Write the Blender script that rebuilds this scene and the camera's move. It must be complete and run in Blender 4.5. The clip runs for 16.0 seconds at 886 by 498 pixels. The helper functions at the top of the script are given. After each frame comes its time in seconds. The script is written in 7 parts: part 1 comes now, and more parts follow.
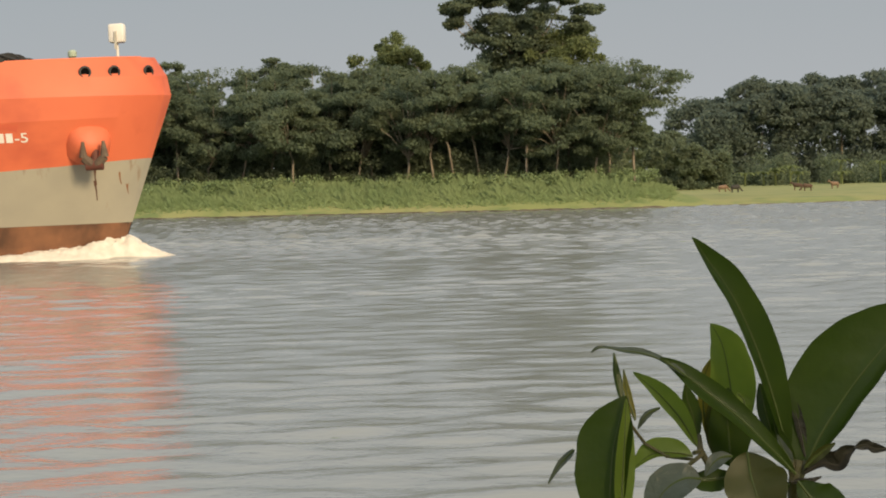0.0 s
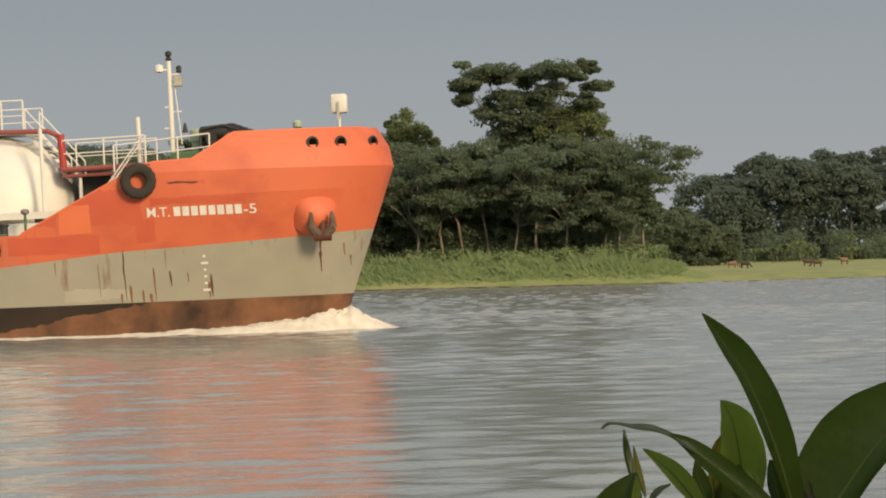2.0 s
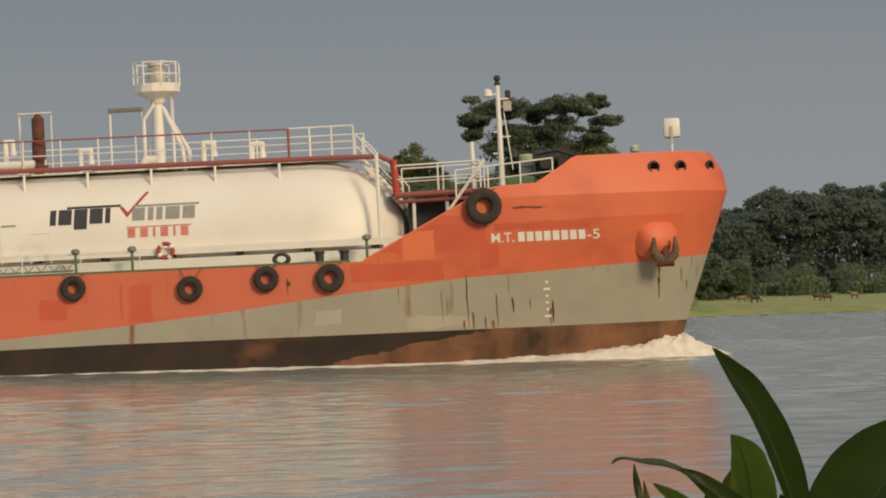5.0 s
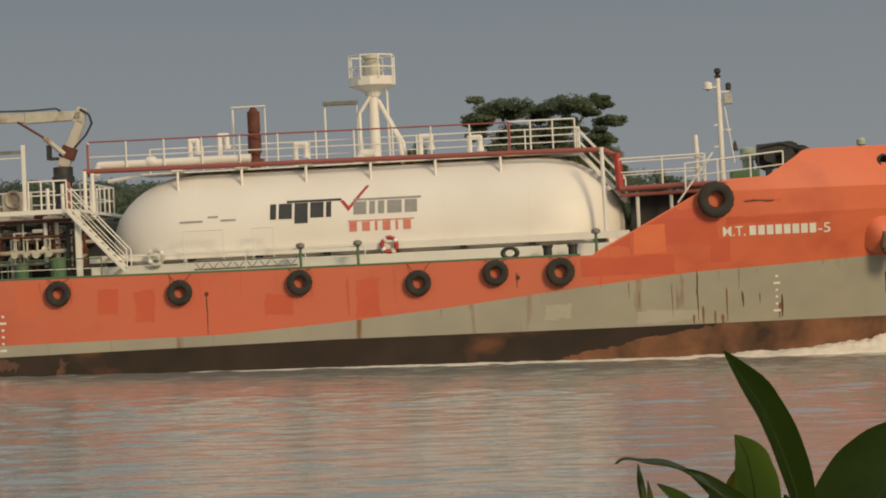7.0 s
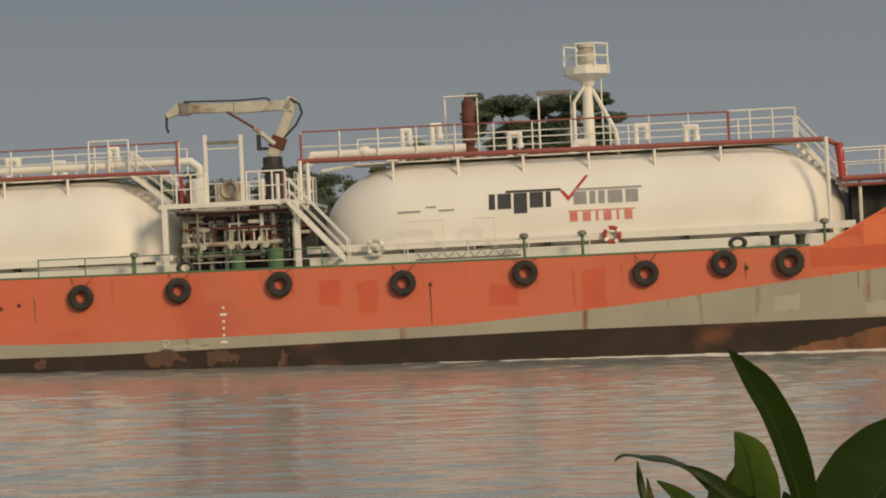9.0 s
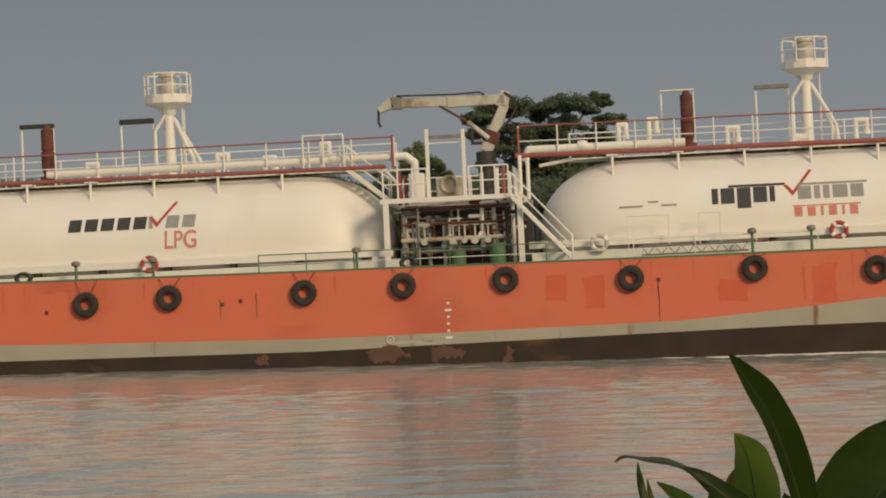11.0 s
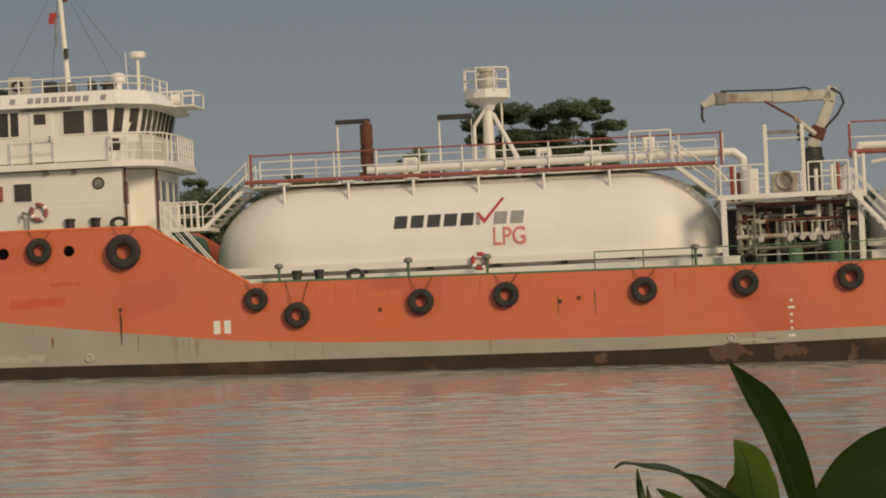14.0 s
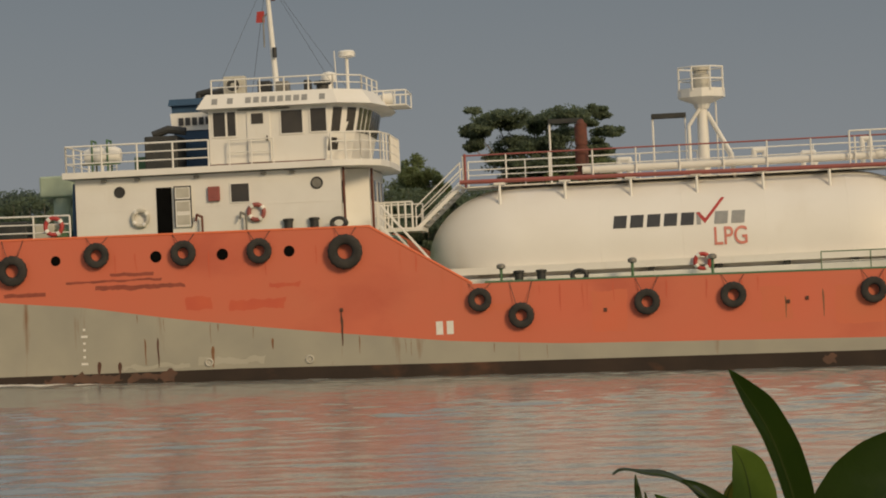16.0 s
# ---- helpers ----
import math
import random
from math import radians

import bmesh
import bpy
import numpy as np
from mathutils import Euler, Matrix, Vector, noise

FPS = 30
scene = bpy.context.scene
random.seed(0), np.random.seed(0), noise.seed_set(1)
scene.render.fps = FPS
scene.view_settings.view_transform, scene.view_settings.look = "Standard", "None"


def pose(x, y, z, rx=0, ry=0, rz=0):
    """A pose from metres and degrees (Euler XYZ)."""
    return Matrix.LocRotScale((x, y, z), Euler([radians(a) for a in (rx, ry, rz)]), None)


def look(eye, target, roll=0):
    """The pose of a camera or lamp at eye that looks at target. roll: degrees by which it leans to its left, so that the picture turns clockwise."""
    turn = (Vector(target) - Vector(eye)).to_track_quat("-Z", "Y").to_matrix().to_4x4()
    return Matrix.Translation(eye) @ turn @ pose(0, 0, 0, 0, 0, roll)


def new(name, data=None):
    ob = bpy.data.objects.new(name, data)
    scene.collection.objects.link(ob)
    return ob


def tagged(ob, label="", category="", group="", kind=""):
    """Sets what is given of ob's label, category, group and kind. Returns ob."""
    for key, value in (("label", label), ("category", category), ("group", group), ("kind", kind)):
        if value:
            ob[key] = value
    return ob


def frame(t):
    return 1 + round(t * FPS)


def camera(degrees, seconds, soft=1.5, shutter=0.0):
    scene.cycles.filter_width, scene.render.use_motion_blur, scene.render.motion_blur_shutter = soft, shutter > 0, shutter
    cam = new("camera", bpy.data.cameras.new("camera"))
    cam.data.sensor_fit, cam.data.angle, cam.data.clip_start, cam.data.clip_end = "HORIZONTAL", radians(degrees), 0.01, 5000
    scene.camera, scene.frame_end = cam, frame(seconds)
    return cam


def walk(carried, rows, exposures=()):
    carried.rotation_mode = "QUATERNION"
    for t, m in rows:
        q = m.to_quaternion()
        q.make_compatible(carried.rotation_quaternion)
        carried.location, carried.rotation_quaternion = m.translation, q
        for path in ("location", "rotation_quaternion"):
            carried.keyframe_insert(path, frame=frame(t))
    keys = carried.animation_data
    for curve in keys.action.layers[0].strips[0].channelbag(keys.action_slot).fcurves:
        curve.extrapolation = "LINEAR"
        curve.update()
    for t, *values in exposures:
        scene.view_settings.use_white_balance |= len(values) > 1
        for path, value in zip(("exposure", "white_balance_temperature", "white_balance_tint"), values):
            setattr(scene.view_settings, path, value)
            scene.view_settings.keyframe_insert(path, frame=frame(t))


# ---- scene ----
# camera: a phone held by hand on the near bank
EYE = (0.0, 0.0, 2.8)
# seconds, turn to the right, tilt upwards and lean in degrees
TURNS = [(0, 0.49, -1.614, -1.463), (0.5, 0.44, -1.141, -1.458), (1, 0.396, -0.594, -1.462), (1.5, 0.341, -0.267, -1.478), (2, 0.314, 0.16, -1.496), (2.5, 0.291, 0.64, -1.516), (3, 0.276, 0.931, -1.539), (3.5, 0.25, 0.921, -1.557), (4, 0.209, 0.925, -1.571), (6.5, 0.022, 1.039, -1.586), (7, 0.023, 0.983, -1.598), (7.5, 0.014, 0.927, -1.609), (8, 0.028, 0.889, -1.614), (8.5, 0.015, 0.921, -1.614), (9, 0.035, 0.907, -1.608), (11.5, 0.024, 0.959, -1.593), (12, 0.009, 0.977, -1.577), (12.5, 0.027, 0.993, -1.554), (13, 0.017, 1.026, -1.533), (13.5, 0.046, 1.048, -1.522), (14, 0.039, 1.08, -1.506), (14.5, 0.026, 1.104, -1.505), (15, 0.026, 1.133, -1.513), (15.5, 0.061, 1.166, -1.518), (16, 0.088, 1.222, -1.527)]


def aim(turn, tilt, lean):
    a, b = radians(turn), radians(tilt)
    way = Vector((math.sin(a) * math.cos(b), math.cos(a) * math.cos(b), math.sin(b)))
    return look(EYE, Vector(EYE) + way * 100, lean)


cam = camera(20.34, 16.0, soft=1.9)
walk(cam, [(t, aim(a, b, c)) for t, a, b, c in TURNS],
     exposures=[(0.0, 0.78), (2.0, 0.54), (3.5, 0.32), (7.0, 0.02), (12.0, -0.01), (16.0, -0.1)])

# ---- light: hazy sky, low warm sun behind the camera's right shoulder ----
SUN = Vector((0.50, -0.76, 0.41)).normalized()
world = bpy.data.worlds.new("sky")
scene.world = world
world.use_nodes = True
wn, wl = world.node_tree.nodes, world.node_tree.links
wn.clear()
sky = wn.new("ShaderNodeTexSky")
sky.sky_type, sky.sun_disc = "NISHITA", False
sky.sun_elevation = math.asin(SUN.z)
sky.sun_rotation = math.atan2(SUN.x, SUN.y)
sky.air_density, sky.dust_density, sky.ozone_density = 1.0, 4.0, 1.5
w_sky = wn.new("ShaderNodeBackground")
w_sky.inputs["Strength"].default_value = 0.05
w_haze = wn.new("ShaderNodeBackground")
sky_dir = wn.new("ShaderNodeTexCoord")
sky_xyz = wn.new("ShaderNodeSeparateXYZ")
wl.new(sky_dir.outputs["Generated"], sky_xyz.inputs[0])
haze = wn.new("ShaderNodeValToRGB")                 # thick pale haze low down, slate grey cloud above
haze.color_ramp.elements[0].position, haze.color_ramp.elements[0].color = 0.0, (0.305, 0.318, 0.33, 1)
haze.color_ramp.elements[1].position, haze.color_ramp.elements[1].color = 0.13, (0.200, 0.222, 0.242, 1)
for place, tone in ((0.20, (0.30, 0.315, 0.325, 1)), (0.35, (0.40, 0.41, 0.41, 1)), (1.0, (0.55, 0.56, 0.565, 1))):
    haze.color_ramp.elements.new(place).color = tone
wl.new(sky_xyz.outputs["Z"], haze.inputs[0])
wl.new(haze.outputs[0], w_haze.inputs["Color"])
w_haze.inputs["Strength"].default_value = 1.0
w_mix = wn.new("ShaderNodeMixShader")
w_mix.inputs[0].default_value = 0.85
w_out = wn.new("ShaderNodeOutputWorld")
wl.new(sky.outputs[0], w_sky.inputs["Color"])
wl.new(w_sky.outputs[0], w_mix.inputs[1])
wl.new(w_haze.outputs[0], w_mix.inputs[2])
wl.new(w_mix.outputs[0], w_out.inputs[0])
sun_data = bpy.data.lights.new("sun", "SUN")
sun_data.energy, sun_data.angle, sun_data.color = 2.1, radians(15), (1.0, 0.77, 0.47)
sun = new("sun", sun_data)
sun.matrix_world = look(SUN * 50, (0, 0, 0))


# ---- materials ----
def mat(name, col, col2=None, scale=3.0, rough=0.6, metal=0.0, bump=0.1, stretch=(1, 1, 1), dirt=None, dirt_scale=0.7, dirt_amount=0.5,
        dirt_stretch=(1, 1, 1), fine=8.0, spec=0.5, translucent=0.0, jitter=0.0, dirt_edge=0.12):
    """Two tones of grain, stains of their own shape, and a fine relief."""
    m = bpy.data.materials.new(name)
    m.use_nodes = True
    nd, ln = m.node_tree.nodes, m.node_tree.links
    bs = nd["Principled BSDF"]
    col2 = col2 or tuple(c * 0.75 for c in col)
    tc = nd.new("ShaderNodeTexCoord")

    def noise_of(sc, st, detail):
        mp = nd.new("ShaderNodeMapping")
        mp.inputs["Scale"].default_value = st
        ln.new(tc.outputs["Object"], mp.inputs[0])
        n = nd.new("ShaderNodeTexNoise")
        n.inputs["Scale"].default_value, n.inputs["Detail"].default_value = sc, detail
        ln.new(mp.outputs[0], n.inputs["Vector"])
        return n.outputs["Fac"]

    def ramp(fac, lo, hi):
        r = nd.new("ShaderNodeMapRange")
        r.inputs["From Min"].default_value, r.inputs["From Max"].default_value = lo, hi
        ln.new(fac, r.inputs["Value"])
        return r.outputs[0]

    def mix(fac, a, b):
        x = nd.new("ShaderNodeMix")
        x.data_type = "RGBA"
        ln.new(fac, x.inputs["Factor"])
        for val, slot in ((a, x.inputs["A"]), (b, x.inputs["B"])):
            if isinstance(val, tuple):
                slot.default_value = (*val, 1)
            else:
                ln.new(val, slot)
        return x.outputs["Result"]

    out = mix(ramp(noise_of(scale, stretch, 6), 0.3, 0.7), tuple(col), tuple(col2))
    if dirt:
        k = ramp(noise_of(dirt_scale, dirt_stretch, 8), 0.68 - 0.3 * dirt_amount, 0.68 - 0.3 * dirt_amount + dirt_edge)
        out = mix(k, out, tuple(dirt))
    if jitter:
        info = nd.new("ShaderNodeObjectInfo")
        geo = nd.new("ShaderNodeNewGeometry")
        add = nd.new("ShaderNodeMath")
        ln.new(info.outputs["Random"], add.inputs[0])
        ln.new(geo.outputs["Random Per Island"], add.inputs[1])
        hsv = nd.new("ShaderNodeHueSaturation")
        vv = nd.new("ShaderNodeMapRange")
        vv.inputs["From Max"].default_value = 2.0
        vv.inputs["To Min"].default_value, vv.inputs["To Max"].default_value = 1 - jitter, 1 + jitter
        ln.new(add.outputs[0], vv.inputs["Value"])
        ln.new(vv.outputs[0], hsv.inputs["Value"])
        ln.new(out, hsv.inputs["Color"])
        out = hsv.outputs[0]
    ln.new(out, bs.inputs["Base Color"])
    bs.inputs["Roughness"].default_value, bs.inputs["Metallic"].default_value = rough, metal
    bs.inputs["Specular IOR Level"].default_value = spec
    if bump:
        bp = nd.new("ShaderNodeBump")
        bp.inputs["Strength"].default_value, bp.inputs["Distance"].default_value = bump, 0.02
        ln.new(noise_of(fine, (1, 1, 1), 5), bp.inputs["Height"])
        ln.new(bp.outputs[0], bs.inputs["Normal"])
    if translucent:
        tr = nd.new("ShaderNodeBsdfTranslucent")
        ln.new(out, tr.inputs["Color"])
        ms = nd.new("ShaderNodeMixShader")
        ms.inputs[0].default_value = translucent
        ln.new(bs.outputs[0], ms.inputs[1])
        ln.new(tr.outputs[0], ms.inputs[2])
        ln.new(ms.outputs[0], nd["Material Output"].inputs[0])
    return m


def water_material():
    m = bpy.data.materials.new("river_water")
    m.use_nodes = True
    nd, ln = m.node_tree.nodes, m.node_tree.links
    bs = nd["Principled BSDF"]
    bs.inputs["Roughness"].default_value = 0.14
    bs.inputs["IOR"].default_value = 1.33
    tc = nd.new("ShaderNodeTexCoord")
    heights = []
    for sc, st, amp in ((2.4, (0.85, 1.0, 1), 0.018), (5.5, (0.9, 1.0, 1), 0.006), (11.0, (1.0, 1.0, 1), 0.002)):
        mp = nd.new("ShaderNodeMapping")
        mp.inputs["Scale"].default_value = st
        mp.inputs["Rotation"].default_value = (0, 0, radians(1.2 * sc))
        ln.new(tc.outputs["Object"], mp.inputs[0])
        n = nd.new("ShaderNodeTexNoise")
        n.inputs["Scale"].default_value, n.inputs["Detail"].default_value = sc, 2.0
        ln.new(mp.outputs[0], n.inputs["Vector"])
        mu = nd.new("ShaderNodeMath")
        mu.operation = "MULTIPLY"
        mu.inputs[1].default_value = amp
        ln.new(n.outputs["Fac"], mu.inputs[0])
        heights.append(mu.outputs[0])
    a1 = nd.new("ShaderNodeMath")
    ln.new(heights[0], a1.inputs[0]), ln.new(heights[1], a1.inputs[1])
    a2 = nd.new("ShaderNodeMath")
    ln.new(a1.outputs[0], a2.inputs[0]), ln.new(heights[2], a2.inputs[1])
    # calmer and rougher patches drift across the river
    mp = nd.new("ShaderNodeMapping")
    mp.inputs["Scale"].default_value = (0.35, 1.0, 1)
    ln.new(tc.outputs["Object"], mp.inputs[0])
    n = nd.new("ShaderNodeTexNoise")
    n.inputs["Scale"].default_value, n.inputs["Detail"].default_value = 0.06, 3
    ln.new(mp.outputs[0], n.inputs["Vector"])
    r = nd.new("ShaderNodeMapRange")
    r.inputs["From Min"].default_value, r.inputs["From Max"].default_value = 0.35, 0.65
    r.inputs["To Min"].default_value, r.inputs["To Max"].default_value = 0.45, 1.0
    ln.new(n.outputs["Fac"], r.inputs["Value"])
    bp = nd.new("ShaderNodeBump")
    bp.inputs["Distance"].default_value = 1.0
    ln.new(r.outputs[0], bp.inputs["Strength"])
    ln.new(a2.outputs[0], bp.inputs["Height"])
    ln.new(bp.outputs[0], bs.inputs["Normal"])
    bs.inputs["Base Color"].default_value = (0.262, 0.272, 0.245, 1)
    return m


M = {}
M["water"] = water_material()
M["orange"] = mat("orange_hull_paint", (0.735, 0.172, 0.072), (0.62, 0.135, 0.06), 0.3, 0.55, dirt=(0.47, 0.085, 0.042), dirt_scale=0.5,
                  dirt_amount=0.42, dirt_stretch=(0.5, 1, 0.8), bump=0.25, fine=0.9, dirt_edge=0.25)
M["orange_old"] = mat("faded_orange_hull_paint", (0.655, 0.15, 0.078), (0.60, 0.165, 0.088), 0.22, 0.6, dirt=(0.47, 0.088, 0.048), dirt_scale=0.4,
                      dirt_amount=0.5, dirt_stretch=(0.5, 1, 0.8), bump=0.25, fine=0.9, dirt_edge=0.3)
M["grey"] = mat("grey_hull_paint", (0.40, 0.37, 0.29), (0.33, 0.31, 0.25), 0.5, 0.55, dirt=(0.22, 0.11, 0.05), dirt_scale=1.0,
                dirt_amount=0.2, dirt_stretch=(1.6, 1, 0.18), bump=0.05, fine=2.5)
M["boot"] = mat("rusty_boot_topping", (0.038, 0.029, 0.024), (0.055, 0.039, 0.03), 0.8, 0.85, spec=0.2, dirt=(0.15, 0.07, 0.04), dirt_scale=0.28,
                dirt_amount=0.22, dirt_stretch=(1, 1, 1.6), bump=0.25, fine=4)
M["boot_bow"] = mat("flaking_rusty_bow", (0.16, 0.082, 0.05), (0.26, 0.125, 0.068), 1.3, 0.85, spec=0.2, dirt=(0.058, 0.037, 0.028), dirt_scale=0.8,
                    dirt_amount=0.72, dirt_stretch=(0.8, 1, 0.6), bump=0.3, fine=3, dirt_edge=0.25)
M["white"] = mat("white_ship_paint", (0.82, 0.79, 0.73), (0.76, 0.725, 0.66), 0.9, 0.45, dirt=(0.55, 0.46, 0.34), dirt_scale=0.9,
                 dirt_amount=0.18, dirt_stretch=(1.5, 1.5, 0.3), bump=0.04, fine=3, dirt_edge=0.4)
M["tank"] = mat("white_tank_paint", (0.82, 0.785, 0.72), (0.77, 0.73, 0.66), 0.4, 0.5, dirt=(0.66, 0.59, 0.48), dirt_scale=0.45,
                dirt_amount=0.25, dirt_stretch=(1, 1, 0.5), bump=0.3, fine=0.75, dirt_edge=0.5)
M["pink"] = mat("weathered_red_pipe_paint", (0.33, 0.085, 0.07), (0.27, 0.085, 0.07), 2, 0.6)
M["red"] = mat("red_paint", (0.46, 0.045, 0.035), (0.38, 0.045, 0.04), 2, 0.55)
M["rust"] = mat("rusty_steel", (0.16, 0.05, 0.03), (0.09, 0.035, 0.025), 3, 0.8, bump=0.3)
M["green"] = mat("green_deck_paint", (0.07, 0.16, 0.075), (0.10, 0.17, 0.09), 2, 0.7, dirt=(0.16, 0.10, 0.06), dirt_amount=0.3)
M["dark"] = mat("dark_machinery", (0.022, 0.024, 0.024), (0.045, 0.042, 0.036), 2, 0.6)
# near-black that puts the shade inside openings into the colour
M["black"] = mat("opening_shade_black", (0.004, 0.004, 0.004), (0.006, 0.006, 0.006), 2, 0.95, bump=0, spec=0.05)
M["rubber"] = mat("tyre_rubber", (0.022, 0.02, 0.018), (0.05, 0.043, 0.036), 3, 0.85, bump=0.3)
M["rubber_old"] = mat("dusty_tyre_rubber", (0.05, 0.041, 0.033), (0.03, 0.026, 0.022), 3, 0.9, bump=0.3)
M["glass"] = mat("dark_window_glass", (0.045, 0.042, 0.038), (0.07, 0.062, 0.052), 1, 0.08, bump=0.0)
M["cream"] = mat("cream_crane_paint", (0.56, 0.53, 0.45), (0.45, 0.42, 0.35), 2, 0.55, dirt=(0.24, 0.15, 0.09), dirt_amount=0.3)
M["letter_red"] = mat("faded_red_lettering", (0.58, 0.16, 0.115), (0.66, 0.25, 0.19), 3, 0.55, bump=0)
M["blue"] = mat("blue_funnel_paint", (0.035, 0.09, 0.17), (0.03, 0.07, 0.13), 1, 0.5)
M["steel"] = mat("weathered_steel", (0.26, 0.25, 0.22), (0.18, 0.165, 0.14), 3, 0.55, metal=0.3)
M["letter_white"] = mat("white_lettering", (0.82, 0.80, 0.74), (0.72, 0.68, 0.6), 4, 0.5, bump=0)
M["letter_black"] = mat("black_lettering", (0.035, 0.035, 0.038), (0.05, 0.05, 0.05), 4, 0.5, bump=0)
M["letter_grey"] = mat("grey_lettering", (0.26, 0.26, 0.25), (0.32, 0.31, 0.29), 4, 0.5, bump=0)
M["foam"] = mat("white_foam", (0.78, 0.74, 0.66), (0.62, 0.57, 0.49), 2.5, 0.9, bump=0.8, fine=5)
M["grass"] = mat("meadow_grass", (0.225, 0.255, 0.08), (0.30, 0.285, 0.11), 0.12, 0.9, dirt=(0.165, 0.21, 0.065), dirt_scale=0.25, dirt_amount=0.55, bump=0.5, fine=3)
M["reed"] = mat("tall_grass_blades", (0.23, 0.29, 0.13), (0.17, 0.235, 0.10), 0.2, 0.8, bump=0, translucent=0.3, jitter=0.35)
# mud coloured dark in place of the shadow line under the far bank
M["mud"] = mat("shadow_dark_mud", (0.10, 0.085, 0.055), (0.06, 0.05, 0.035), 0.8, 0.6, bump=0.4)
M["bark"] = mat("pale_bark", (0.27, 0.23, 0.175), (0.16, 0.135, 0.10), 2, 0.9, stretch=(1, 1, 0.3), bump=0.4)
# grove, bush and far leaf colours are raised in place of haze
M["leaf_dark"] = mat("haze_lifted_foliage", (0.165, 0.212, 0.135), (0.20, 0.24, 0.15), 0.3, 0.75, bump=0, translucent=0.6, jitter=0.2, spec=0.1)
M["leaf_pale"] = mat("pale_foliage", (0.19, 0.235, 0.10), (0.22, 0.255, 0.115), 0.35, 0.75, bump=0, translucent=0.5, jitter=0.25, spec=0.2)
M["leaf_mid"] = mat("haze_lifted_bushes", (0.18, 0.225, 0.145), (0.21, 0.25, 0.16), 0.2, 0.75, bump=0, translucent=0.6, jitter=0.2, spec=0.1)
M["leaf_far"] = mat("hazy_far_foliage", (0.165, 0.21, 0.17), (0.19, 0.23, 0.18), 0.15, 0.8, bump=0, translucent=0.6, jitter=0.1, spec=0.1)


# ---- building blocks ----
def link(name, bm, material, parent=None, label="", smooth=False, at=None, crease=38):
    me = bpy.data.meshes.new(name)
    bm.normal_update()
    bm.to_mesh(me)
    bm.free()
    for m in material if isinstance(material, (list, tuple)) else [material]:
        me.materials.append(m)
    if smooth:
        me.polygons.foreach_set("use_smooth", [True] * len(me.polygons))
        me.set_sharp_from_angle(angle=radians(crease))
    ob = new(name, me)
    if parent is not None:
        ob.parent = parent
    if at is not None:
        ob.matrix_basis = at
    if label:
        tagged(ob, label)
    return ob


def part(name, bm, material, parent, label="", smooth=False, at=None):
    return link(name, bm, material, parent, label, smooth, at)


def box(bm, lo, hi, bevel=0.0):
    c = [(a + b) / 2 for a, b in zip(lo, hi)]
    s = [abs(b - a) for a, b in zip(lo, hi)]
    r = bmesh.ops.create_cube(bm, size=1.0, matrix=Matrix.Translation(c) @ Matrix.Diagonal((*s, 1)))
    if bevel:
        es = list({e for v in r["verts"] for e in v.link_edges})
        bmesh.ops.bevel(bm, geom=es, offset=bevel, segments=2, affect="EDGES", profile=0.5)
    return bm


def tube(bm, p, q, r, r2=None, n=8):
    p, q = Vector(p), Vector(q)
    d = q - p
    m = Matrix.Translation((p + q) / 2) @ d.to_track_quat("Z", "Y").to_matrix().to_4x4()
    bmesh.ops.create_cone(bm, cap_ends=True, segments=n, radius1=r, radius2=r if r2 is None else r2, depth=d.length, matrix=m)
    return bm


def run(bm, pts, r, n=8):
    """A bent pipe through the points, with ball joints."""
    for p, q in zip(pts, pts[1:]):
        tube(bm, p, q, r, n=n)
    for p in pts[1:-1]:
        bmesh.ops.create_uvsphere(bm, u_segments=n, v_segments=5, radius=r * 1.02, matrix=Matrix.Translation(p))
    return bm


def mesh():
    return bmesh.new()


def curve_at(table, a):
    return float(np.interp(a, [p[0] for p in table], [p[1] for p in table]))


def torus(bm, R, r, n=24, k=10, m=Matrix(), flat=1.0):
    vs = []
    for i in range(n):
        t = 2 * math.pi * i / n
        for j in range(k):
            f = 2 * math.pi * j / k
            d = R + r * math.cos(f)
            vs.append(bm.verts.new(m @ Vector((d * math.cos(t), r * flat * math.sin(f), d * math.sin(t)))))
    for i in range(n):
        for j in range(k):
            bm.faces.new((vs[i * k + j], vs[i * k + (j + 1) % k], vs[(i + 1) % n * k + (j + 1) % k], vs[(i + 1) % n * k + j]))
    return bm


def lathe(bm, prof, n=24, m=Matrix()):
    """prof: (radius, height) pairs turned about z."""
    rings = []
    for r, z in prof:
        rings.append([bm.verts.new(m @ Vector((r * math.cos(2 * math.pi * i / n), r * math.sin(2 * math.pi * i / n), z))) for i in range(n)])
    for A, B in zip(rings, rings[1:]):
        for i in range(n):
            bm.faces.new((A[i], A[(i + 1) % n], B[(i + 1) % n], B[i]))
    bm.faces.new(list(reversed(rings[0]))), bm.faces.new(rings[-1])
    return bm


# ---- river, banks, meadow ----
def grid_sheet(name, xs, ys, height, material, parent=None):
    bm = mesh()
    vs = [[bm.verts.new((x, y, height(x, y))) for y in ys] for x in xs]
    for i in range(len(xs) - 1):
        for j in range(len(ys) - 1):
            bm.faces.new((vs[i][j], vs[i + 1][j], vs[i + 1][j + 1], vs[i][j + 1]))
    return link(name, bm, material, parent, smooth=True)


def shore(x):
    """How far away the far bank's waterline runs."""
    return curve_at([(-400, 250), (-60, 216), (-26, 210), (0, 205), (18, 202), (26, 207), (40, 212), (80, 216), (400, 240)], x) + 0.8 * noise.noise((x * 0.2, 3, 0))


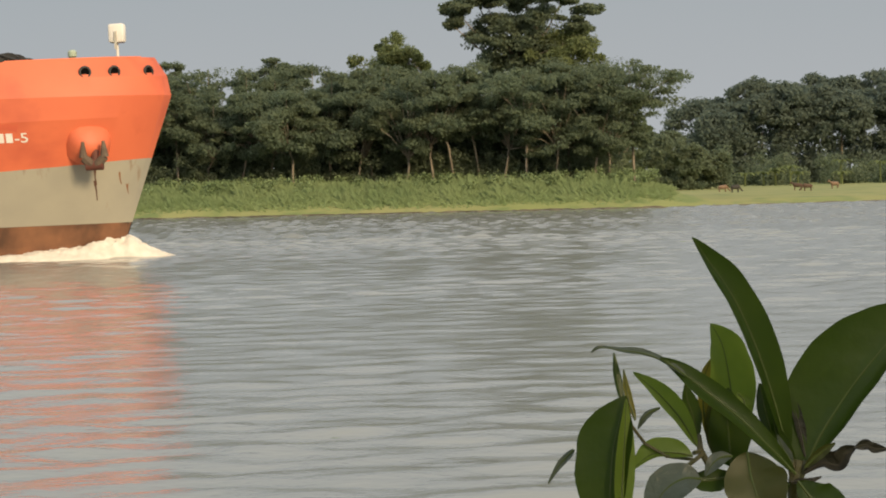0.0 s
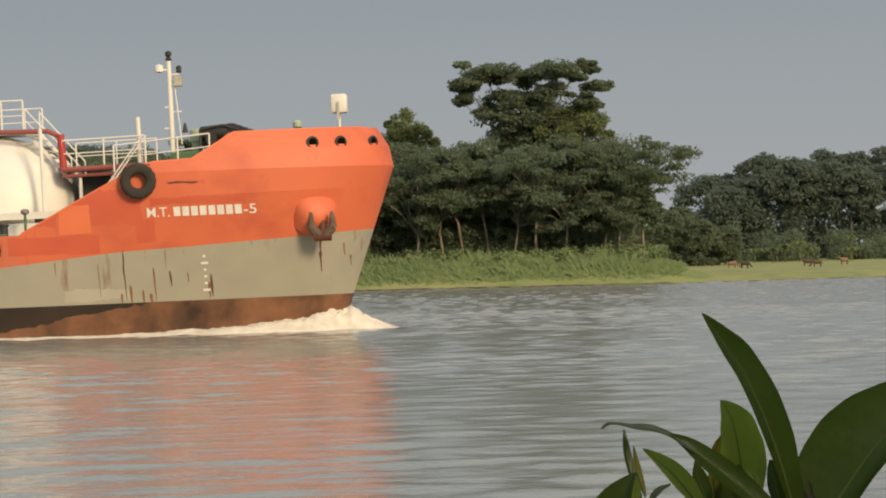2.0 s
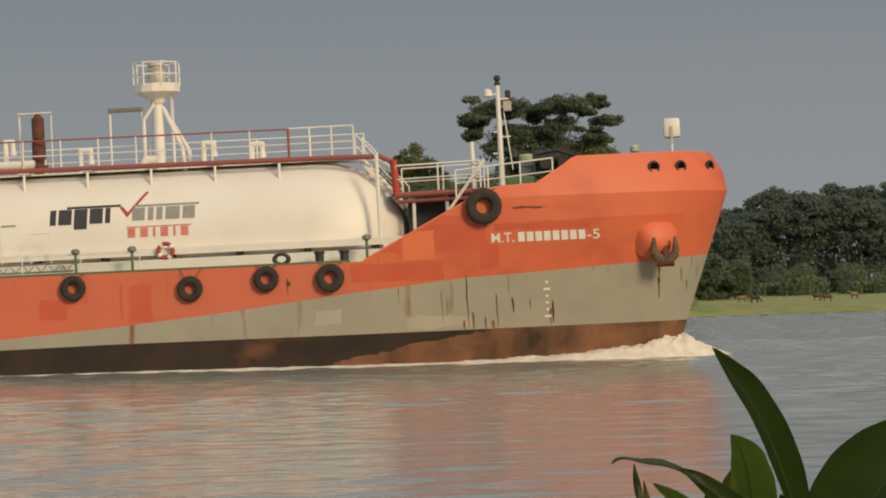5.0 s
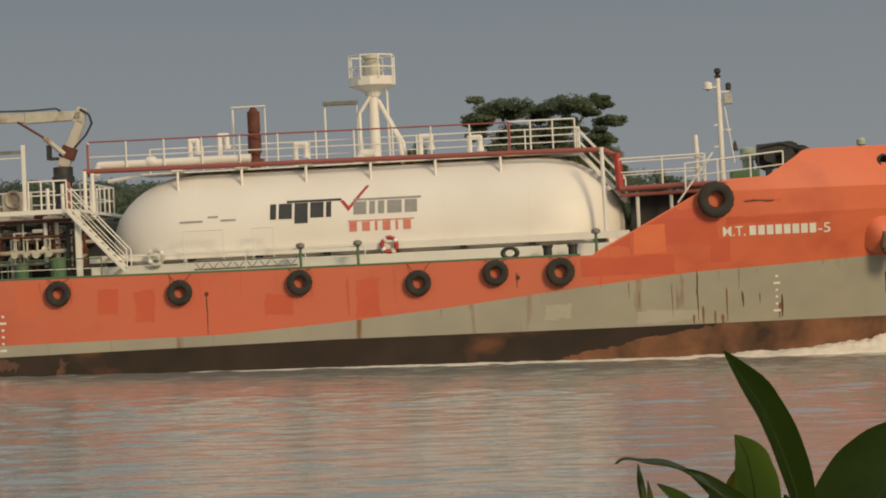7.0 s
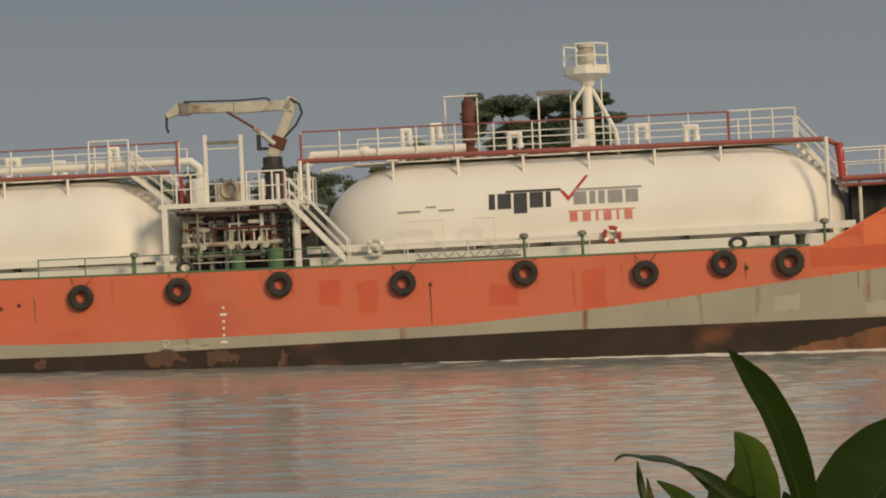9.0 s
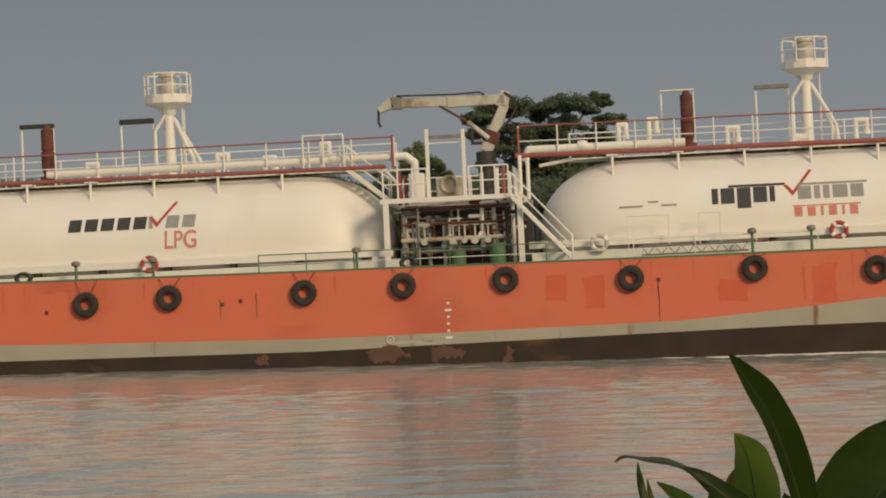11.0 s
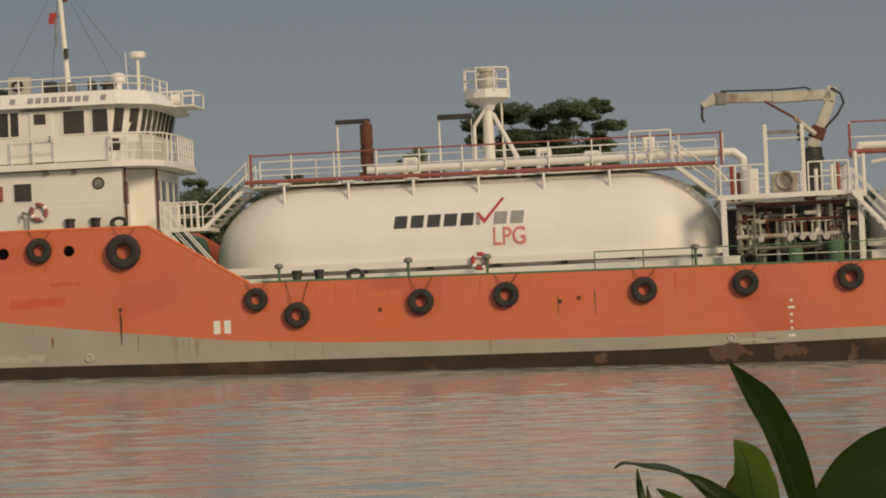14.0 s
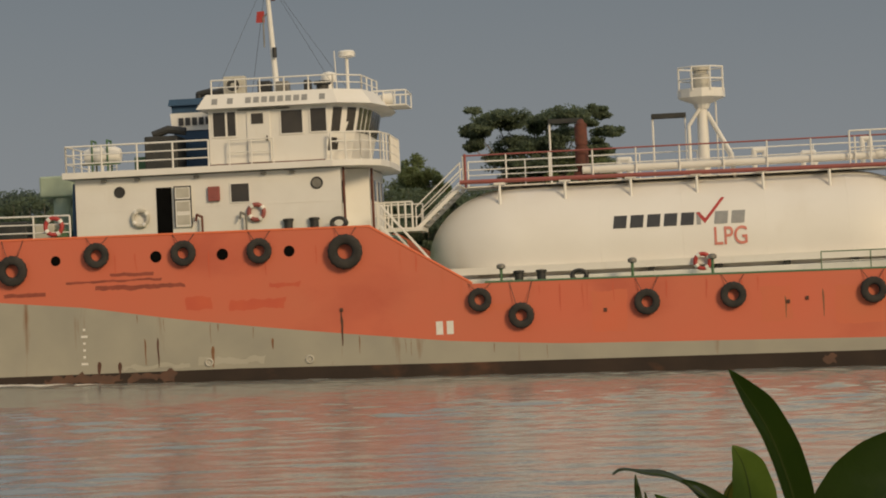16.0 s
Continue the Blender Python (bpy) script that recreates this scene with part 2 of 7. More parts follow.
def ground_height(x, y):
    if y < 40:                                     # near bank, under and beside the camera
        return 1.2 - max(0.0, y - 1.0) * 0.55 if y < 12 else -5.0
    d = y - shore(x)
    if d < 0:
        return max(-3.0, d * 0.25)
    wood = 1 - min(1.0, max(0.0, (x - 19) / 6))
    top = 0.45 + 1.35 * wood
    h = top * min(1.0, d / (4 + 6 * wood)) ** 0.8 + 0.0032 * min(d, 130) * (1 - wood)
    return h + 0.12 * noise.noise((x * 0.3, y * 0.3, 0)) * min(1, d) + 0.1 * noise.noise((x * 0.05, y * 0.05, 7))


XS = sorted(set([-4000, -2000, -1000, -600, -300, -200, -150] + [-110 + 1.5 * i for i in range(150)] + [125, 140, 170, 220, 300, 600, 1000, 2000, 4000]))
YS = [-800, -200, -60, -20, -8, -3, -1, 0.5, 1, 2, 4, 7, 11, 14, 60, 150, 190] + [200 + 0.8 * i for i in range(46)] + [240 + 6 * i for i in range(30)] + [430, 480, 600, 900, 1500, 2500, 4500]
ground = grid_sheet("ground", XS, YS, ground_height, M["grass"])
tagged(ground, "green grassy river bank and meadow", "ground", kind="structure")


def build_water():
    """The river as one sheet: short wind waves in the reach between the banks, flat beyond."""
    rng = np.random.default_rng(3)
    xs = np.concatenate([[-4000, -1500, -600, -250, -120, -75], np.arange(-56, 56.01, 0.34), [75, 120, 250, 600, 1500, 4000]])
    ys = np.concatenate([[-2, 2, 6, 10, 13], np.arange(15, 60, 0.2), np.arange(60, 120, 0.22), np.arange(120, 216, 0.55), [220, 230, 260, 320, 460]])
    X, Y = np.meshgrid(xs, ys, indexing="ij")
    Z = np.zeros_like(X)
    for k in range(48):
        wave = 0.62 * 1.028 ** k                       # wavelength
        turn = math.pi / 2 + rng.normal(0, 0.7)       # short crests, most of them along the river
        kx, ky = 2 * np.pi / wave * np.cos(turn), 2 * np.pi / wave * np.sin(turn)
        Z += 0.0030 * wave * np.sin(kx * X + ky * Y + rng.uniform(0, 6.28))
    # gusts roughen some reaches and leave others smooth; more wind reaches the open water by the far bank
    calm = 0.85 + 0.4 * np.sin(X * 0.09 + 1.3 * np.sin(Y * 0.045)) * np.sin(Y * 0.085 + 0.8 * np.sin(X * 0.06) + 1.0) + 1.5 * np.clip((Y - 85) / 60, 0, 1)
    fade = np.clip((56 - np.abs(X)) / 10, 0, 1) * np.clip((Y - 13) / 6, 0, 1) * np.clip((222 - Y) / 8, 0, 1)
    Z *= calm * fade
    ny = len(ys)
    idx = np.arange(len(xs) * ny).reshape(len(xs), ny)
    faces = np.stack([idx[:-1, :-1], idx[1:, :-1], idx[1:, 1:], idx[:-1, 1:]], -1).reshape(-1, 4)
    me = bpy.data.meshes.new("water")
    me.from_pydata(np.stack([X, Y, Z], -1).reshape(-1, 3).tolist(), [], faces.tolist())
    me.materials.append(M["water"])
    me.polygons.foreach_set("use_smooth", [True] * len(me.polygons))
    return new("water", me)


water = build_water()
tagged(water, "grey rippled river water", "river", kind="structure")

# ---- the gas tanker: x towards the bow, y from the near side inwards, z up ----
HALF = 5.1
GREY = [(-56, 4.75), (-51, 4.2), (-47.8, 3.87), (-44.6, 3.33), (-41.3, 2.87), (-38, 2.46), (-33.8, 1.98), (-29.6, 1.71), (-17.9, 1.42), (-12.8, 1.43),
        (-4.1, 1.47), (0.24, 1.74), (4.5, 2.1), (8.8, 2.56), (13.7, 3.0), (15.6, 3.07), (20.5, 3.28), (24, 3.5)]
BOOT = [(-56, 1.4), (-42, 1.32), (-34, 1.17), (-18, 0.95), (0, 1.1), (24, 0.97)]
EDGE = [(-56, 6.62), (-36.9, 6.45), (-33.1, 4.11), (-20, 3.97), (-2.7, 3.83), (9.85, 3.8), (14.6, 6.27), (15.1, 6.36), (16.5, 6.42), (18.04, 7.40), (24, 7.5)]
KNUCKLE = 5.96
ship = new("gas_tanker")
tagged(ship, "orange and grey liquefied gas tanker with white tanks, under way", "ship")


def stem(z):
    return 21.75 + 0.345 * z if z < 6.3 else 23.92 - (z - 6.3) * 0.62


def half_breadth(a, z):
    zz = min(z, KNUCKLE)
    low = min(1.0, max(0.0, (5.0 - zz) / 5.0))
    s = stem(z) - a
    q = max(0.0, 1 - s / (14 + 5 * low))
    w = HALF * max(0.0, 1 - q * q) ** (0.5 + 0.28 * low)
    if z > KNUCKLE and a > 10:
        w -= 0.24 * (z - KNUCKLE) * min(1, (a - 10) / 6)
    return max(w, 0.0)


def side_y(a, z):
    """The near side of the hull at that station and height."""
    return HALF - half_breadth(a, z)


def hull_rows(a):
    g, b, e = curve_at(GREY, a), curve_at(BOOT, a), curve_at(EDGE, a)
    k = min(KNUCKLE, e)
    return [-2.2, -1.0, 0.0, b, (b + g) / 2, g, g + (k - g) * 0.33, g + (k - g) * 0.67, k, (k + e) / 2, e]


def build_hull():
    stations = [-56 + 1.0 * i for i in range(66)] + [10 + 0.35 * i for i in range(1, 31)] + [20.5 + 0.12 * i for i in range(1, 29)] + [24.0]
    stations = sorted(set(stations + [-36.9, -33.1, 9.85, 14.6, 15.1, 16.5, 18.04]))
    bm = mesh()
    sides = []
    for sgn in (-1, 1):
        cols = []
        for a in stations:
            col = []
            for z in hull_rows(a):
                # ahead of x = 16 the stations lean with the stem
                aa = a if a < 16 else 16 + (a - 16) * (stem(z) - 16) / (24.0 - 16)
                col.append(bm.verts.new((aa, HALF + sgn * half_breadth(aa, z), z)))
            cols.append(col)
        sides.append(cols)
        for A, B in zip(cols, cols[1:]):
            for j in range(len(A) - 1):
                vs = (A[j], B[j], B[j + 1], A[j + 1])
                f = bm.faces.new(vs if sgn < 0 else vs[::-1])
                f.material_index = 2 if j < 3 else 1 if j < 5 else 3 if A[8].co.x < 9.5 else 0
    # transom
    L, R = sides[0][0], sides[1][0]
    for j in range(len(L) - 1):
        f = bm.faces.new((R[j], L[j], L[j + 1], R[j + 1]))
        f.material_index = 2 if j < 3 else 1 if j < 5 else 0
    bmesh.ops.remove_doubles(bm, verts=bm.verts, dist=0.004)
    return link("hull", bm, [M["orange"], M["grey"], M["boot"], M["orange_old"]], ship, "orange over grey steel hull with a rusty brown waterline band", True, crease=10)


def build_decks():
    bm = mesh()
    cols = []
    for a in [-56 + 0.5 * i for i in range(156)]:
        z = curve_at(EDGE, a) - 0.06
        if a > 14.3:
            z = 5.6
        elif a > 9.8:
            z = 3.72
        elif -36.4 < a < -33:
            z = 4.02
        w = max(0.0, half_breadth(a, z) - 0.05)
        cols.append((bm.verts.new((a, HALF - w, z)), bm.verts.new((a, HALF + w, z))))
    for A, B in zip(cols, cols[1:]):
        bm.faces.new((A[0], B[0], B[1], A[1]))
    bmesh.ops.remove_doubles(bm, verts=bm.verts, dist=0.002)
    part("deck", bm, M["green"], ship, "green painted steel deck")


build_hull()
build_decks()


# ---- cargo tanks ----
TANK_R, TANK_Z = 2.92, 4.98


def build_tank(a0, a1):
    """A lying pressure vessel with dished ends."""
    bm = mesh()
    dish = 3.7
    prof = [(0.02, a0)]
    for i in range(1, 13):
        t = math.pi / 2 * i / 12
        prof.append((TANK_R * math.sin(t) ** 0.92, a0 + dish * (1 - math.cos(t))))
    n = 9
    prof += [(TANK_R, a0 + dish + (a1 - a0 - 2 * dish) * i / n) for i in range(1, n)]
    for i in range(12, 0, -1):
        t = math.pi / 2 * i / 12
        prof.append((TANK_R * math.sin(t) ** 0.92, a1 - dish * (1 - math.cos(t))))
    prof.append((0.02, a1))
    turn = Matrix.Translation((0, HALF, TANK_Z)) @ Matrix.Rotation(math.pi / 2, 4, "Y")
    lathe(bm, [(r, z) for r, z in prof], 56, turn)
    tank = part("cargo_tank", bm, M["tank"], ship, "long white cylindrical gas tank with dished ends", smooth=True)
    # plate seams
    for i in range(5):
        x = a0 + dish + (a1 - a0 - 2 * dish) * i / 4
        bm = torus(mesh(), TANK_R, 0.006, 56, 4, Matrix.Translation((x, HALF, TANK_Z)) @ Matrix.Rotation(math.pi / 2, 4, "Z"))
        part("weld_seam", bm, M["tank"], tank)
    # skirt along the near side, dark gap and trunk below it
    bm = mesh()
    box(bm, (a0 - 0.3, 1.75, 4.55), (a1 + 0.1, 2.4, 4.63))
    box(bm, (a0 - 0.3, 1.72, 4.45), (a1 + 0.1, 1.78, 4.72))
    part("skirt", bm, M["white"], tank, "white flange along the tank")
    bm = box(mesh(), (a0 - 0.2, 1.5, 3.7), (a1 + 0.6, 8.7, 4.28), 0.02)
    part("trunk", bm, M["white"], tank, "white deck trunk under the tank")
    bm = mesh()
    for i in range(8):
        x = a0 + 1.0 + (a1 - a0 - 2) * i / 7
        box(bm, (x - 0.12, 1.85, 4.2), (x + 0.12, 8.35, 4.6))
    part("saddle", bm, M["dark"], tank, "dark saddle supports")
    # step brackets on the upper flank
    for i in range(6):
        x = a0 + 3.0 + i * 2.55
        if x > a1 - 2.2:
            break
        bm = mesh()
        f = radians(52)
        y, z = HALF - TANK_R * math.cos(f), TANK_Z + TANK_R * math.sin(f)
        tube(bm, (x, y - 0.02, z - 0.25), (x, y + 0.05, z + 0.75), 0.055)
        box(bm, (x - 0.22, y - 0.05, z + 0.66), (x + 0.22, y + 0.6, z + 0.74))
        box(bm, (x - 0.12, y - 0.10, z - 0.36), (x + 0.12, y + 0.12, z - 0.26))
        part("bracket", bm, M["white"], tank)
    return tank


tank_fwd = build_tank(-9.4, 11.15)
tank_aft = build_tank(-35.1, -15.05)


# ---- tyres hung along the side ----
def tyre_mesh(R):
    bm = mesh()
    r = R * 0.3
    prof = []
    for i in range(14):
        f = 2 * math.pi * i / 14
        prof.append((R - r + r * math.copysign(abs(math.cos(f)) ** 0.7, math.cos(f)), 0.85 * r * math.copysign(abs(math.sin(f)) ** 0.7, math.sin(f))))
    n = 32
    vs = []
    for i in range(n):
        t = 2 * math.pi * i / n
        for j, (d, y) in enumerate(prof):
            k = d * (1 - (0.035 if d > R * 0.9 and i % 2 else 0))
            vs.append(bm.verts.new((k * math.cos(t), y, k * math.sin(t))))
    for i in range(n):
        for j in range(14):
            bm.faces.new((vs[i * 14 + j], vs[i * 14 + (j + 1) % 14], vs[(i + 1) % n * 14 + (j + 1) % 14], vs[(i + 1) % n * 14 + j]))
    return bm


TYRES = [(8.65, 3.2, 0.55), (6.21, 3.28, 0.5), (3.29, 3.04, 0.5), (-1.22, 3.27, 0.5), (-5.82, 3.11, 0.5), (-10.51, 3.29, 0.5), (-14.39, 3.24, 0.5),
         (-18.16, 3.15, 0.5), (-23.33, 3.2, 0.5), (-26.54, 3.09, 0.5), (-31.25, 2.8, 0.5), (-32.8, 3.45, 0.46), (-37.84, 5.5, 0.68), (-41.12, 5.69, 0.5),
         (-44.03, 5.74, 0.5), (-47.38, 5.81, 0.5), (-50.65, 5.37, 0.6), (14.52, 5.62, 0.7)]
shared = {}
for a, z, R in TYRES:
    z = z + 0.04
    slope = math.degrees(math.atan2(side_y(a + 0.3, z) - side_y(a - 0.3, z), 0.6))
    y = side_y(a, z) - 0.27 * R - 0.02
    at = Matrix.Translation((a, y, z)) @ Matrix.Rotation(radians(slope), 4, "Z") @ Matrix.Rotation(random.uniform(0, 6), 4, "Y")
    if R in shared:
        t = new("tyre_fender", shared[R])
        t.parent, t.matrix_basis = ship, at
    else:
        t = part("tyre_fender", tyre_mesh(R), M["rubber"], ship, "", True, at)
        shared[R] = t.data
    tagged(t, "worn black truck tyre hung as a fender")
    if a in (8.65, 14.52):
        t.data = t.data.copy()
        t.data.materials[0] = M["rubber_old"]
        tagged(t, "dusty brown truck tyre hung as a fender")
    e = curve_at(EDGE, a)
    for s in (-1, 1):
        bm = run(mesh(), [(a + s * 0.2, y, z + R * 0.85), (a + s * 0.42, side_y(a + s * 0.42, e) - 0.03, max(z + R * 0.9, min(e, curve_at(EDGE, a + s * 0.42))))], 0.012, 5)
        part("rope", bm, M["dark"], ship)


# ---- gear above the tanks ----
def rail(name, pts, height, r=0.03, step=1.6, top=None, mid=None, post=None, parent=None, mids=1):
    """A guard rail along a line of foot points: posts, top rail and middle rails."""
    rl = part(name, run(mesh(), [Vector(p) + Vector((0, 0, height)) for p in pts], r, 6), top or M["white"], parent or ship, "tubular guard rail")
    for k in range(mids):
        bm = run(mesh(), [Vector(p) + Vector((0, 0, height * (k + 1) / (mids + 1))) for p in pts], r * 0.75, 6)
        part("mid_rail", bm, mid or M["white"], rl)
    for p, q in zip(pts, pts[1:]):
        p, q = Vector(p), Vector(q)
        n = max(1, round((q - p).length / step))
        for i in range(n + 1):
            c = p.lerp(q, i / n)
            part("post", tube(mesh(), c, c + Vector((0, 0, height)), r * 1.1, n=6), post or M["white"], rl)
    return rl


def stairs(p, q, width, n, parent=None):
    """A steep ship's ladder from the foot p to the head q, width along y."""
    p, q = Vector(p), Vector(q)
    w = Vector((0, width, 0))
    st = part("ladder", box(mesh(), (q.x - 0.1, q.y, q.z - 0.05), (q.x + 0.1, q.y + width, q.z)), M["white"], parent or ship, "white inclined ship's ladder")
    for o in (Vector(), w):
        bm = mesh()
        for k in (-0.06, 0.0, 0.06):
            tube(bm, p + o + Vector((0, 0, k)), q + o + Vector((0, 0, k)), 0.04, n=6)
        part("stringer", bm, M["white"], st)
        up = Vector((0, 0, 0.9))
        part("handrail", run(mesh(), [p + o, p + o + up, q + o + up, q + o], 0.028, 6), M["white"], st)
        part("handrail", tube(mesh(), p + o + up * 0.5, q + o + up * 0.5, 0.02, n=6), M["white"], st)
    for i in range(1, n):
        c = p.lerp(q, i / n)
        part("tread", box(mesh(), (c.x - 0.11, c.y, c.z - 0.015), (c.x + 0.11, c.y + width, c.z + 0.015)), M["white"], st)
    return st


def gooseneck(x, y, z, h=0.95, w=0.42):
    bm = run(mesh(), [(x, y, z), (x, y, z + h), (x + w, y, z + h), (x + w, y, z + h - 0.4)], 0.11, 10)
    tube(bm, (x + w, y, z + h - 0.55), (x + w, y, z + h - 0.38), 0.15, n=10)
    part("gooseneck_vent", bm, M["white"], ship, "white gooseneck vent pipe", True)


def watch_tower(x):
    y = HALF
    tw = part("vent_mast", tube(mesh(), (x, y, 7.8), (x, y, 11.0), 0.24, 0.2, 16), M["white"], ship, "white vent mast with a railed basket", True)
    bm = lathe(mesh(), [(0.26, 10.6), (0.34, 10.8), (0.84, 11.0), (0.93, 11.04), (0.93, 11.38), (0.02, 11.39)], 12, Matrix.Translation((x, y, 0)))
    part("basket_floor", bm, M["white"], tw)
    bm = lathe(mesh(), [(0.36, 11.3), (0.36, 11.95), (0.28, 12.0), (0.28, 12.1), (0.36, 12.12), (0.36, 12.26), (0.02, 12.3)], 16, Matrix.Translation((x, y, 0)))
    part("vent_head", bm, M["cream"], tw, "cream vent outlet", True)
    for z in (11.75, 12.22):
        part("basket_rail", torus(mesh(), 0.93, 0.032, 8, 6, Matrix.Translation((x, y, z)) @ Matrix.Rotation(math.pi / 2, 4, "X") @ Matrix.Rotation(math.pi / 8, 4, "Y")), M["white"], tw)
    for i in range(8):
        t = math.pi / 8 + i * math.pi / 4
        c = (x + 0.93 * math.cos(t), y + 0.93 * math.sin(t))
        part("basket_post", tube(mesh(), (*c, 11.3), (*c, 12.24), 0.035, n=6), M["white"], tw)
    for dy in (-0.35, 0.35):
        part("brace", run(mesh(), [(x + 0.2, y, 10.45), (x + 1.05, y + dy * 2, 8.75), (x + 1.15, y + dy * 2, 7.8)], 0.085, 8), M["white"], tw)
    part("ladder_rail", run(mesh(), [(x + 0.55, y, 8.0), (x + 0.55, y, 10.95)], 0.03, 6), M["white"], tw)
    part("ladder_rail", run(mesh(), [(x + 0.55, y + 0.35, 8.0), (x + 0.55, y + 0.35, 10.95)], 0.03, 6), M["white"], tw)
    part("drain_pipe", run(mesh(), [(x - 0.1, y - 0.2, 10.6), (x - 0.55, y - 0.2, 9.95), (x - 0.55, y - 0.2, 8.1)], 0.07, 8), M["white"], tw)
    part("elbow_pipe", run(mesh(), [(x, y - 0.3, 8.35), (x - 0.5, y - 0.3, 8.35), (x - 0.75, y - 0.3, 7.9)], 0.17, 10), M["white"], tw)


def lamp_frame(x, bar, thick, colour):
    bm = tube(mesh(), (x, HALF, 7.9), (x, HALF, 10.5), 0.045, n=6)
    fr = part("lamp_frame", bm, M["white"], ship, "white gantry post with a long lamp")
    part("lamp_bar", box(mesh(), (x - 0.05, HALF - 0.15, 10.5 - thick), (x + 1.32, HALF + 0.15, 10.5), 0.02), M[colour], fr)
    part("far_post", tube(mesh(), (x + 1.28, HALF + 0.1, 7.9), (x + 1.28, HALF + 0.1, 10.4), 0.03, n=6), M["white"], fr)


def red_vent(x):
    bm = mesh()
    tube(bm, (x, HALF - 0.9, 7.95), (x, HALF - 0.9, 8.5), 0.2, n=12)
    tube(bm, (x, HALF - 0.9, 8.55), (x, HALF - 0.9, 9.3), 0.27, n=14)
    tube(bm, (x, HALF - 0.9, 9.38), (x, HALF - 0.9, 10.2), 0.25, n=14)
    tube(bm, (x, HALF - 0.9, 10.2), (x, HALF - 0.9, 10.38), 0.2, 0.1, 14)
    tube(bm, (x, HALF - 0.9, 8.48), (x, HALF - 0.9, 9.4), 0.22, n=14)
    v = part("relief_valve", bm, M["rust"], ship, "rust red cylindrical relief valve stack", True)
    part("flange", tube(mesh(), (x, HALF - 0.9, 8.2), (x, HALF - 0.9, 8.32), 0.34, n=14), M["rust"], v)


def top_walk(a0, a1):
    y0, y1, z = 4.0, 6.3, 7.95
    bm = box(mesh(), (a0, y0, z - 0.05), (a1, y1, z))
    part("catwalk", bm, M["white"], ship, "white catwalk along the tank top")


top_walk(-8.2, 9.4)
top_walk(-33.6, -15.2)
rail("guard_rail", [(-10.1, 3.7, 8.1), (6.6, 3.7, 8.0)], 1.2, 0.032, 1.55, M["pink"])
rail("guard_rail", [(6.6, 3.7, 8.0), (9.2, 3.7, 8.0)], 1.22, 0.035, 0.85, M["white"])
rail("guard_rail", [(-8.2, 6.5, 7.96), (9.3, 6.5, 7.96)], 1.1, 0.028, 2.2)
rail("guard_rail", [(-33.6, 3.7, 8.0), (-15.0, 3.7, 8.0)], 1.15, 0.032, 1.7, M["pink"])
rail("guard_rail", [(-33.6, 6.5, 7.96), (-15.2, 6.5, 7.96)], 1.1, 0.028, 2.2)
rail("guard_rail", [(-18.6, 3.6, 8.05), (-17.0, 3.6, 8.05)], 1.3, 0.035, 0.7)
for x in (6.65, -10.1, -33.5, -15.05):
    part("stanchion", tube(mesh(), (x, 3.66, 7.9), (x, 3.66, 9.22), 0.05, n=8), M["pink"], ship, "red rail stanchion")
# pipes along the catwalk
part("fire_main", run(mesh(), [(-10.2, 3.3, 8.12), (8.5, 3.3, 7.96), (10.3, 3.3, 7.92), (10.75, 3.3, 7.7), (10.9, 3.3, 6.6)], 0.10, 10), M["pink"], ship, "weathered red fire main", True)
part("fire_main", run(mesh(), [(-33.7, 3.3, 8.1), (-15.3, 3.3, 7.97)], 0.085, 10), M["pink"], ship, "weathered red fire main", True)
part("cargo_pipe", run(mesh(), [(-9.9, 3.9, 7.9), (-9.7, 3.9, 8.36), (-3.6, 3.9, 8.36)], 0.16, 12), M["white"], ship, "white cargo pipe", True)
part("cargo_pipe", run(mesh(), [(-28.9, 3.9, 8.38), (-14.55, 3.9, 8.38), (-14.2, 3.9, 8.1), (-14.2, 3.9, 6.5)], 0.16, 12), M["white"], ship, "white cargo pipe", True)
for x in (-7.6, -17.4):
    part("pipe_valve", lathe(mesh(), [(0.02, -0.2), (0.18, -0.19), (0.22, -0.05), (0.22, 0.05), (0.18, 0.19), (0.02, 0.2)], 12, Matrix.Translation((x, 3.9, 8.42)) @ Matrix.Rotation(math.pi / 2, 4, "Y")), M["white"], ship, "white valve body", True)
part("fire_riser", tube(mesh(), (10.92, 3.2, 6.3), (10.84, 3.2, 7.75), 0.15, n=12), M["red"], ship, "red fire riser", True)
part("walk_post", tube(mesh(), (10.35, 2.2, 3.75), (10.3, 2.2, 7.95), 0.08, n=8), M["white"], ship, "white support post")
for x, h in ((-1.95, 0.95), (3.05, 1.0), (5.0, 0.85), (-27.5, 0.85), (-22.2, 0.95), (-20.3, 0.75), (-6.2, 1.3), (-5.0, 1.45), (-18.0, 1.2)):
    gooseneck(x, HALF - 0.3, 7.9, h, 0.42 if h < 1.2 else 0.3)
for x in (1.2, -24.16):
    watch_tower(x)
lamp_frame(-0.76, 1.3, 0.16, "steel")
lamp_frame(-26.12, 1.3, 0.2, "dark")
lamp_frame(-4.48, 1.3, 0.06, "white")
lamp_frame(-30.2, 1.3, 0.17, "dark")
red_vent(-3.5)
red_vent(-28.94)
# ladders at the tank ends
stairs((11.1, 3.7, 5.9), (9.3, 3.7, 7.98), 2.4, 8)
stairs((-15.2, 3.3, 6.6), (-16.9, 3.3, 8.0), 0.8, 7)
stairs((-35.5, 3.7, 6.35), (-33.7, 3.7, 7.98), 2.4, 8)
for x0, x1 in ((-8.0, -9.3), (-15.4, -14.2)):
    part("walk_brace", tube(mesh(), (x0, 3.6, 7.9), (x1, 3.6, 6.5 if x0 < -10 else 7.7), 0.07, n=8), M["white"], ship)
